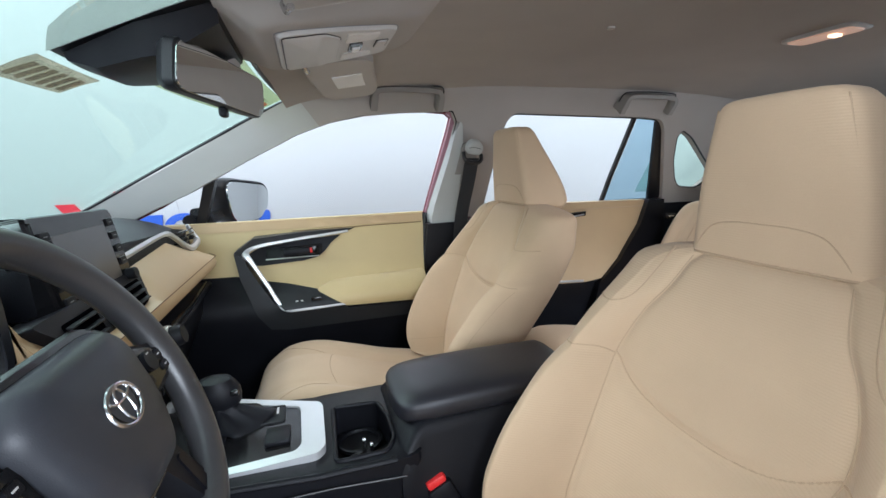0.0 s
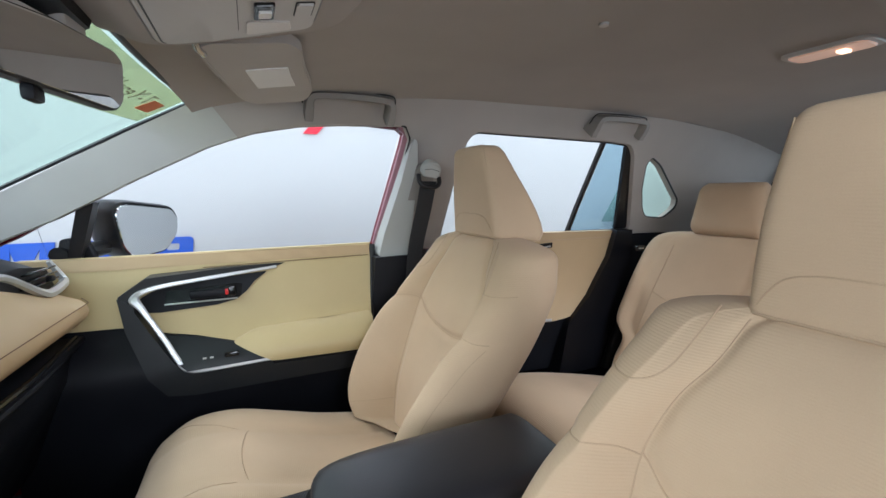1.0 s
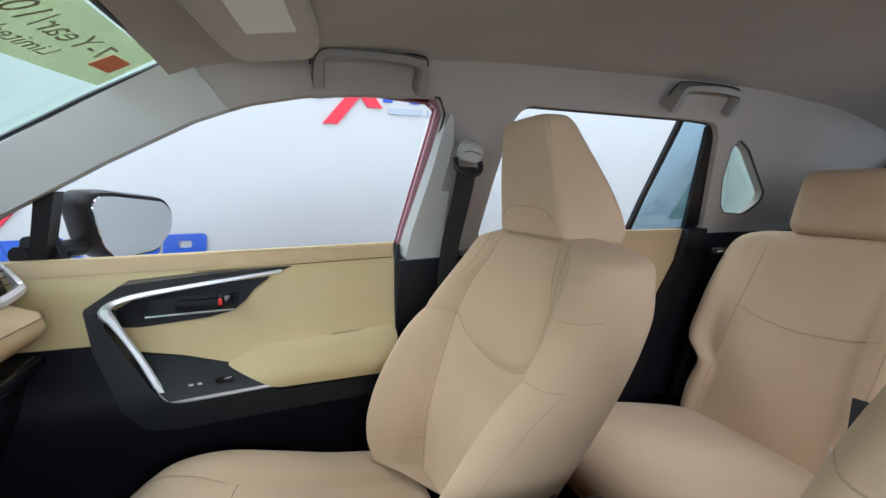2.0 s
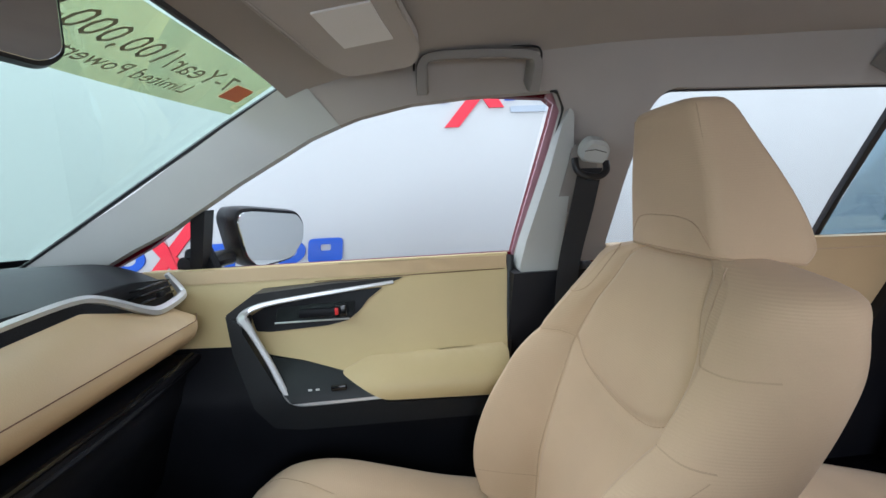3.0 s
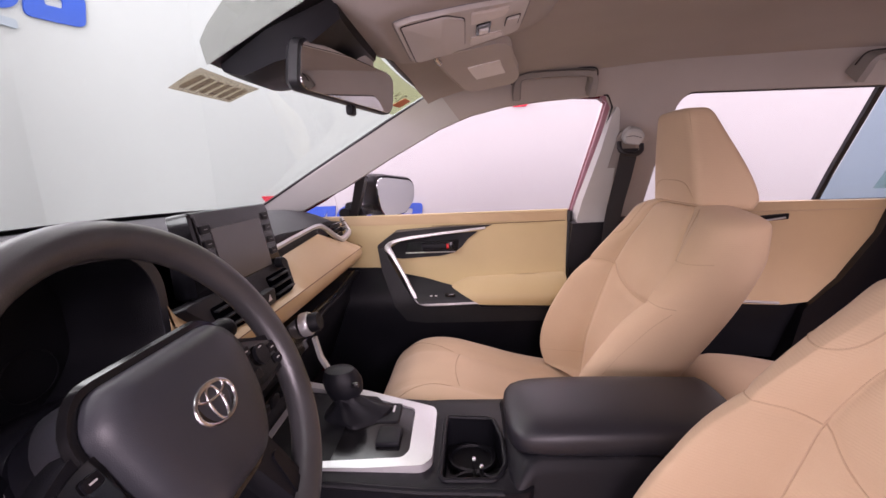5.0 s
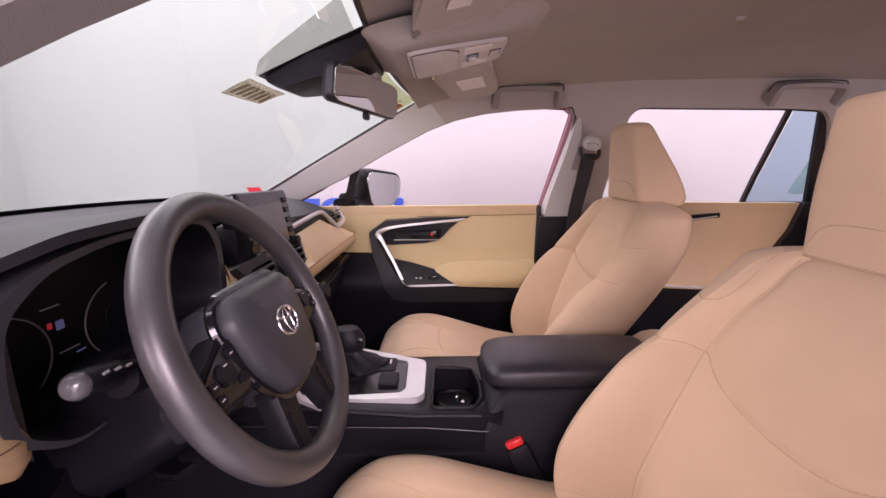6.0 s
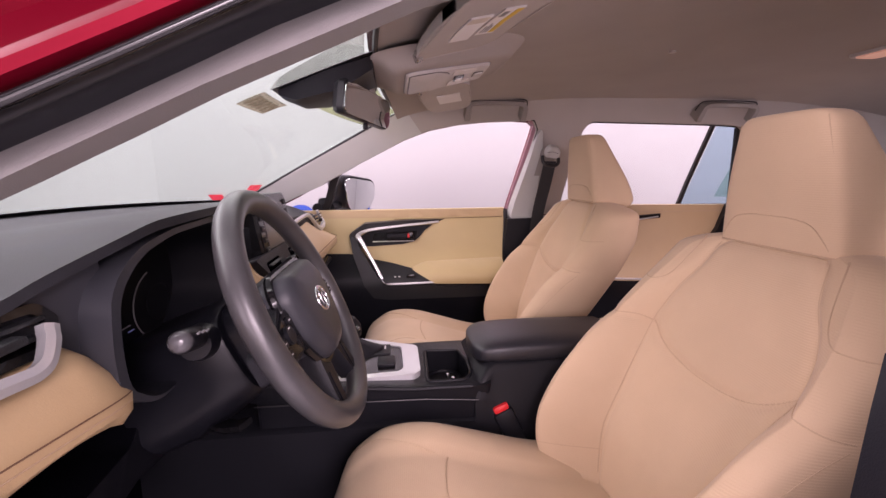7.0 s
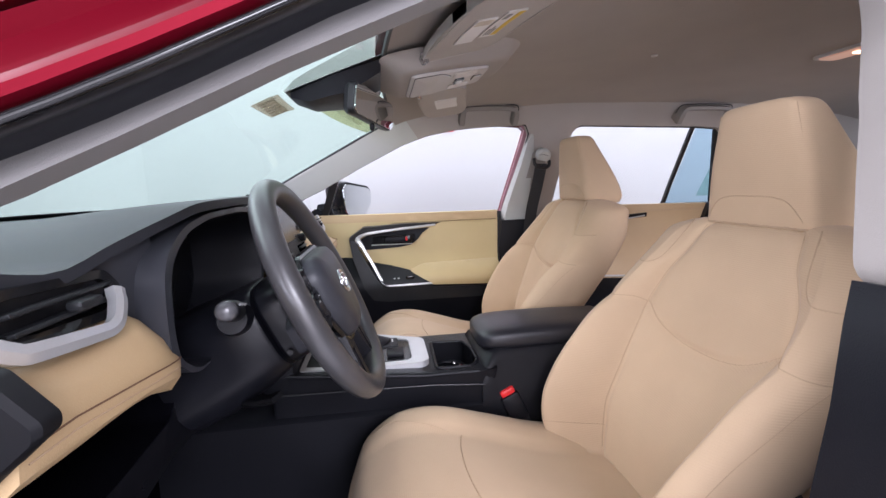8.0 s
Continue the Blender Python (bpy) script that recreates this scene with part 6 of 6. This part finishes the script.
part("bin_lid", oh_frame(rounded([(-0.092, 0.002), (0.092, 0.002), (0.090, 0.062), (0.062, 0.086), (-0.062, 0.086), (-0.090, 0.062)], 0.008), 0.015, 0.02, 0.002), OHC, oh, "sunglasses bin lid")
lid_line = rounded([(-0.093, 0.001), (0.093, 0.001), (0.091, 0.062), (0.062, 0.087), (-0.062, 0.087), (-0.091, 0.062)], 0.008)
on_oh = lambda p, l: OF[0] + OF[1] * p[0] + OF[2] * p[1] + Vector((0.187, 0, -0.982)) * l
part("lid_gap", tube([on_oh(p, 0.0122) for p in lid_line], 0.0011, 5, (0, 0, 1), True), RUBBER, oh, "dark gap round the bin lid")
part("panel_gap", tube([on_oh(p, 0.0065) for p in rounded([(-0.100, -0.008), (0.100, -0.008), (0.106, 0.012), (0.094, 0.090), (0.070, 0.180), (-0.070, 0.180), (-0.094, 0.090), (-0.106, 0.012)], 0.02)], 0.0009, 5, (0, 0, 1), True), INK, oh)
part("lamp_lens", oh_frame(rounded([(-0.074, 0.096), (-0.032, 0.096), (-0.036, 0.146), (-0.062, 0.150)], 0.005), 0.0145, 0.02, 0.002), LENS, oh, "map lamp lens")
part("lamp_lens", oh_frame(rounded([(0.032, 0.096), (0.074, 0.096), (0.062, 0.150), (0.036, 0.146)], 0.005), 0.0145, 0.02, 0.002), LENS, oh, "map lamp lens")
part("switch_block", oh_frame(rounded([(-0.020, 0.104), (0.020, 0.104), (0.020, 0.126), (-0.020, 0.126)], 0.003), 0.016, 0.02, 0.002), GLOSS, oh, "small dark lamp switch")
part("switch_key", oh_frame(rounded([(-0.008, 0.108), (0.008, 0.108), (0.008, 0.122), (-0.008, 0.122)], 0.002), 0.019, 0.02, 0.001), PAPER, oh)
part("rear_switch_gap", tube([on_oh(p, 0.0125) for p in rounded([(-0.019, 0.149), (0.019, 0.149), (0.019, 0.169), (-0.019, 0.169)], 0.003)], 0.0010, 5, (0, 0, 1), True), RUBBER, oh)
part("rear_switch", oh_frame(rounded([(-0.018, 0.150), (0.018, 0.150), (0.018, 0.168), (-0.018, 0.168)], 0.003), 0.016, 0.02, 0.002), OHC, oh, "grey roof switch")


def sun_visor(sign, label, shift, labels):
    """labels: (a0, a1, b0, b1, stripe) in shares of the blade's width and depth."""
    v = thing("sun_visor", label, "sun visor", "sun visors")
    x0 = lambda y: 0.0 + 0.085 * ((abs(y) - 0.13) / 0.42) ** 2
    def at(a, b, d):
        # a: 0 to 1 from the middle of the car outwards, b: 0 to 1 rearwards
        y = 0.150 + 0.36 * a
        x = x0(y) + 0.012 + 0.150 * (b + shift)
        return Vector((x, sign * y, roof_z(max(x, -0.02), y) - 0.010 - d - 0.012 * (1 - b)))
    poly = rounded([(0.0, 0.10), (0.06, 0.0), (0.95, 0.02), (0.97, 0.80), (0.80, 1.0), (0.16, 0.97), (0.04, 0.82)], 0.16)
    part("blade", region(poly, [], lambda a, b: at(a, b, 0.016), lambda a, b: at(a, b, 0.0), 0.12), VISOR, v, "grey cloth visor blade")
    edge = [at(a, b, 0.0155) for a, b in poly]
    part("blade_piping", tube(edge, 0.0012, 6, (0, 0, 1), True), VISOR, v)
    for a0, a1, b0, b1, stripe in labels:
        box = lambda p0, p1, q0, q1, d, mat, nm, note="": part(nm, region([(p0, q0), (p1, q0), (p1, q1), (p0, q1)], [], lambda a, b: at(a, b, d), lambda a, b: at(a, b, 0.015), 0.12), mat, v, note)
        box(a0, a1, b0, b1, 0.0185, PAPER, "warning_label", "white paper warning label")
        if stripe:
            box(a0 + 0.02, a1 - 0.01, b1 - 0.07, b1 - 0.01, 0.0192, YELLOW, "label_stripe", "yellow warning stripe")
            for i in range(3):
                box(a0 + 0.03, a0 + 0.12 + 0.03 * (i % 2), b0 + 0.03 + 0.03 * i, b0 + 0.042 + 0.03 * i, 0.0192, INK, "label_line")
            box(a1 - 0.09, a1 - 0.03, b0 + 0.03, b0 + 0.08, 0.0192, INK, "label_mark")
        elif sign < 0:
            box(a1 - 0.07, a1 - 0.01, b0 + 0.02, b1 - 0.02, 0.0192, PALE_PAPER, "label_mark")
    part("visor_clip", rbox(at(0.02, 0.05, 0.006), (0.020, 0.022, 0.010), 0.004), HANDLE, v, "plastic visor clip")
    part("visor_hinge", sweep([at(0.0, 0.0, 0.006), at(0.03, 0.02, 0.018), at(0.08, 0.05, 0.020)], circle(0.005, 10)), CHROME, v, "small visor pin")
    return v


sun_visor(1, "folded grey sun visor with one white label", 0.0, [(0.38, 0.68, 0.34, 0.80, False)])
sun_visor(-1, "folded grey sun visor with white and yellow labels", -0.14, [(0.25, 0.57, 0.30, 0.52, False), (0.30, 0.63, 0.56, 0.76, True)])


def grab_handle(x0, x1, y_foot, y_bar, z_foot, z_bar, label):
    """A folded handle across the corner of roof and side: a flat bar running down into two broad feet."""
    g = thing("grab_handle", label, "grab handle", "grab handles")
    prof = [(-0.008, -0.016), (0.004, -0.0165), (0.0065, -0.011), (0.0065, 0.011), (0.004, 0.0165), (-0.008, 0.016)]
    path = smooth_path([(x0, y_foot, z_foot), (x0, y_foot * 0.6 + y_bar * 0.4, z_foot * 0.6 + z_bar * 0.4), (x0 + 0.004, y_foot * 0.15 + y_bar * 0.85, z_foot * 0.15 + z_bar * 0.85), (x0 + 0.024, y_bar, z_bar), ((x0 + x1) / 2, y_bar - 0.002, z_bar + 0.002), (x1 - 0.024, y_bar, z_bar), (x1 - 0.004, y_foot * 0.15 + y_bar * 0.85, z_foot * 0.15 + z_bar * 0.85), (x1, y_foot * 0.6 + y_bar * 0.4, z_foot * 0.6 + z_bar * 0.4), (x1, y_foot, z_foot)], 5)
    part("grip", sweep(path, prof, lambda p: (0.0, -0.94, -0.34), False, lambda t: lin(t, [0, 0.18, 0.32, 0.68, 0.82, 1], [1.5, 1.4, 1.05, 1.05, 1.4, 1.5])), HANDLE, g, "grey plastic grip", 50)
    up = Vector((0, -0.34, 0.94))
    # dark tube standing in for the thin line of shade above the bar
    part("gap_shade", tube([Vector(p) + up * 0.015 + Vector((((p[0] - x0) / (x1 - x0) - 0.5) * 0.03, 0.004, 0)) for p in path[4:-4]], 0.0020, 6, (0, 1, 0)), RUBBER, g, "dark tube for the line of shade above the handle")
    return g


grab_handle(0.212, 0.412, 0.560, 0.520, 1.438, 1.480, "grey folded grab handle over the front window")
grab_handle(1.050, 1.250, 0.490, 0.455, 1.430, 1.470, "grey folded grab handle over the rear window")
dl = thing("dome_lamp", "lit warm dome lamp in the headliner", "ceiling lamp")
part("bezel", plate(rounded([(-0.038, -0.070), (0.038, -0.070), (0.038, 0.070), (-0.038, 0.070)], 0.02), (Vector((1.08, -0.09, 1.506)), Vector((-1, 0, 0)), Vector((0, 1, 0))), 0.02), OHC, dl)
part("bulb", rbox((1.08, -0.110, 1.5015), (0.022, 0.016, 0.006), 0.002), BULB, dl, "bright bulb spot")
part("lens", plate(rect(0.060, 0.120, 0.016), (Vector((1.08, -0.09, 1.5035)), Vector((-1, 0, 0)), Vector((0, 1, 0))), 0.012), GLOW, dl, "glowing warm lens")
hk = thing("roof_plug", "tiny round plug in the headliner", "plug")
part("plug", sweep([(0.62, 0.02, 1.527), (0.62, 0.02, 1.521)], circle(0.008, 12), (1, 0, 0)), OHC, hk)
lamp("dome_bulb", pose(1.08, -0.09, 1.485, 0, 0, 0), 0.05, 0.1, 0.6, (1.0, 0.6, 0.35))

# ---------------------------------------------------------------- belts
sb = thing("seat_belt", "black seat belt hanging from its pillar anchor", "seat belt")
part("webbing", sweep(smooth_path([(0.529, 0.562, 1.280), (0.527, 0.598, 1.20), (0.520, 0.650, 1.08), (0.514, 0.664, 0.95), (0.505, 0.668, 0.70)], 4), [(-0.024, -0.001), (0.024, -0.001), (0.024, 0.001), (-0.024, 0.001)], (0, -1, 0.3)), BELT, sb, "black webbing")
cover = rounded([(-0.022, -0.016), (0.030, -0.020), (0.033, 0.010), (0.020, 0.026), (-0.012, 0.030), (-0.026, 0.010)], 0.010)
part("anchor", plate(cover, (Vector((0.534, 0.556, 1.304)), Vector((1, 0, -0.10)).normalized(), Vector((0.07, -0.5, 0.87)).normalized()), 0.026, 0.006), TRIM, sb, "grey belt anchor cover")
part("anchor_line", tube([(0.514, 0.551, 1.312), (0.534, 0.549, 1.314), (0.556, 0.551, 1.308)], 0.0008, 5), RUBBER, sb)
part("loop", sweep(smooth_path([(0.500, 0.566, 1.300), (0.501, 0.560, 1.280), (0.514, 0.558, 1.268), (0.544, 0.558, 1.264), (0.560, 0.560, 1.274), (0.562, 0.566, 1.292)], 5), circle(0.0068, 10), (0, 1, 0)), RUBBER, sb, "black belt loop")
part("slot", region(rounded([(0.494, 1.20), (0.508, 1.335), (0.562, 1.335), (0.566, 1.18)], 0.02), [], side(1, -0.050), side(1, -0.036), 0.05), HANDLE, sb, "grey height adjuster cover")

# ---------------------------------------------------------------- windscreen stickers
st = thing("windscreen_sticker", "buff paper service sticker on the windscreen", "sticker")
spot = lambda a, b, l: screen_point(a / 0.6, b, l)
part("paper", region([(-0.060, 0.230), (0.106, 0.230), (0.104, 0.296), (-0.046, 0.300)], [], lambda a, b: spot(a, b, 0.003), lambda a, b: spot(a, b, 0.002), 0.02), STICKER, st)
for i in range(6):
    a0 = -0.041 + 0.0235 * i
    part("print_bar", region(rounded([(a0, 0.243), (a0 + 0.015, 0.243), (a0 + 0.014, 0.286), (a0 + 0.001, 0.286)], 0.003), [], lambda a, b: spot(a, b, 0.0052), lambda a, b: spot(a, b, 0.0042), 0.02), STICKER_INK, st)
bn = thing("warranty_banner", "green see-through warranty strip along the windscreen top", "sticker")
part("film", region([(0.10, 0.012), (0.575, 0.012), (0.585, 0.185), (0.10, 0.185)], [], lambda a, b: spot(a, b, 0.003), lambda a, b: spot(a, b, 0.002), 0.04), LIME, bn, "translucent green film")
part("orange_seal", region(rounded([(0.520, 0.070), (0.562, 0.070), (0.564, 0.128), (0.522, 0.128)], 0.004), [], lambda a, b: spot(a, b, 0.0036), lambda a, b: spot(a, b, 0.0032), 0.03), ORANGE, bn, "orange printed seal")


def lettering(text, size, put, mat, parent):
    """Flat raised letters laid on a surface: put(x, y) gives the place of a point of the text plane."""
    cu = bpy.data.curves.new("letters", "FONT")
    cu.body, cu.size, cu.resolution_u = text, size, 2
    tmp = bpy.data.objects.new("letters", cu)
    scene.collection.objects.link(tmp)
    bpy.context.view_layer.update()
    me = bpy.data.meshes.new_from_object(tmp.evaluated_get(bpy.context.evaluated_depsgraph_get()))
    bpy.data.objects.remove(tmp)
    bm = bmesh.new()
    bm.from_mesh(me)
    bpy.data.meshes.remove(me)
    for v in bm.verts:
        v.co = put(v.co.x, v.co.y)
    return part("lettering", bm, mat, parent, "printed words: " + text)


# the words face outwards, so from the seats they read mirrored
lettering("7-Year/100,000-Mile", 0.044, lambda x, y: spot(0.515 - x, 0.100 - y * 1.6, 0.0045), GREEN_INK, bn)
lettering("Limited Powertrain Warranty", 0.030, lambda x, y: spot(0.47 - x, 0.150 - y * 1.6, 0.0045), GREEN_INK, bn)

# ---------------------------------------------------------------- photo booth round the car
floor = part("floor", rbox((0.6, 0.0, -0.05), (8.4, 9.0, 0.10), 0), FLOOR_M)
tagged(floor, "pale grey smooth booth floor", "floor", kind="structure")
for nm, c, s in (("wall_east", (0.6, 2.5, 1.6), (7.0, 0.2, 3.4)), ("wall_north", (-2.6, 0.0, 1.6), (0.2, 8.0, 3.4)), ("wall_south", (4.2, 0.0, 1.6), (0.2, 8.0, 3.4)), ("wall_west", (0.6, -4.1, 1.6), (7.0, 0.2, 3.4))):
    tagged(part(nm, rbox(c, s, 0.01), WALL), "plain white booth wall", "wall", kind="structure")
tagged(part("ceiling", rbox((0.8, -0.8, 3.4), (7.2, 7.2, 0.2), 0), WALL), "plain white booth ceiling", "ceiling", kind="structure")


COVE = 0.7


def cove_x(y):
    """Inner face of the end wall, which sweeps round into the side wall."""
    k = max(0.0, y - (2.4 - COVE))
    return -2.5 + COVE - math.sqrt(max(0.0, COVE * COVE - k * k))


tagged(part("wall_cove", sheet(lambda a, z: (-2.5008 + COVE - COVE * math.cos(a), 2.4008 - COVE + COVE * math.sin(a), z), span(0, math.pi / 2, 24), span(0.0, 3.3, 3), (-0.02, 0.02, 0)), WALL), "rounded white corner of the booth", "wall", kind="structure")


def wall_sign(name, label, put, s):
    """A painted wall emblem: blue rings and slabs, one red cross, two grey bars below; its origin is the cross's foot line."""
    sg = thing(name, label, "wall sign", "wall signs")

    def block(nm, poly, mat, d=0.012, hole=None):
        part(nm, region([(x * s, y * s) for x, y in poly], [[(x * s, y * s) for x, y in hole]] if hole else [], lambda a, b: put(a, b, d), lambda a, b: put(a, b, 0.001), 0.08), mat, sg)

    def oval(x, w, h):
        return [(x + w / 2 * math.cos(a) + 0.12 * h * math.sin(a) / 2, 0.074 + h / 2 * math.sin(a)) for a in span(0, 2 * math.pi, 28)[:-1]]

    for x in (-0.25, 0.50, 0.705):
        block("blue_ring", oval(x, 0.21, 0.158), BLUE, 0.012, oval(x, 0.105, 0.070))
    for x in (0.130, 0.312):
        block("blue_slab", [(x, 0), (x + 0.062, 0), (x + 0.080, 0.148), (x + 0.018, 0.148)], BLUE)
    block("blue_slab", [(0.222, 0.03), (0.282, 0.03), (0.345, 0.148), (0.195, 0.148)], BLUE, 0.011)
    block("blue_slab", rounded([(0.816, 0), (1.03, 0), (1.045, 0.148), (0.835, 0.148)], 0.03), BLUE, 0.012, rounded([(0.90, 0.070), (0.965, 0.070), (0.970, 0.110), (0.905, 0.110)], 0.012))
    block("red_stroke", [(-0.25, -0.15), (-0.16, -0.15), (0.235, 0.31), (0.150, 0.31)], WALL_RED, 0.014)
    block("red_stroke", [(0.032, -0.04), (0.125, -0.04), (-0.070, 0.24), (-0.165, 0.24)], WALL_RED, 0.016)
    block("grey_bar", rounded([(0.165, -0.072), (0.395, -0.072), (0.395, -0.034), (0.165, -0.034)], 0.008), GREY_INK)
    block("grey_bar", rounded([(0.43, -0.072), (0.78, -0.072), (0.78, -0.034), (0.43, -0.034)], 0.008), GREY_INK)
    return sg


wall_sign("wall_sign", "blue and red painted sign, low on the white wall", lambda x, y, d: (-1.302 + x, 2.4 - d, 0.85 + y), 1.0)
wall_sign("wall_sign", "blue and red painted sign, high on the white wall", lambda x, y, d: (0.66 + x, 2.4 - d, 1.79 + y), 1.0)
wall_sign("wall_sign", "blue and red painted sign on the white end wall", lambda x, y, d: (cove_x(0.80 + x) + d + 0.003, 0.80 + x, 2.225 + y), 1.28)
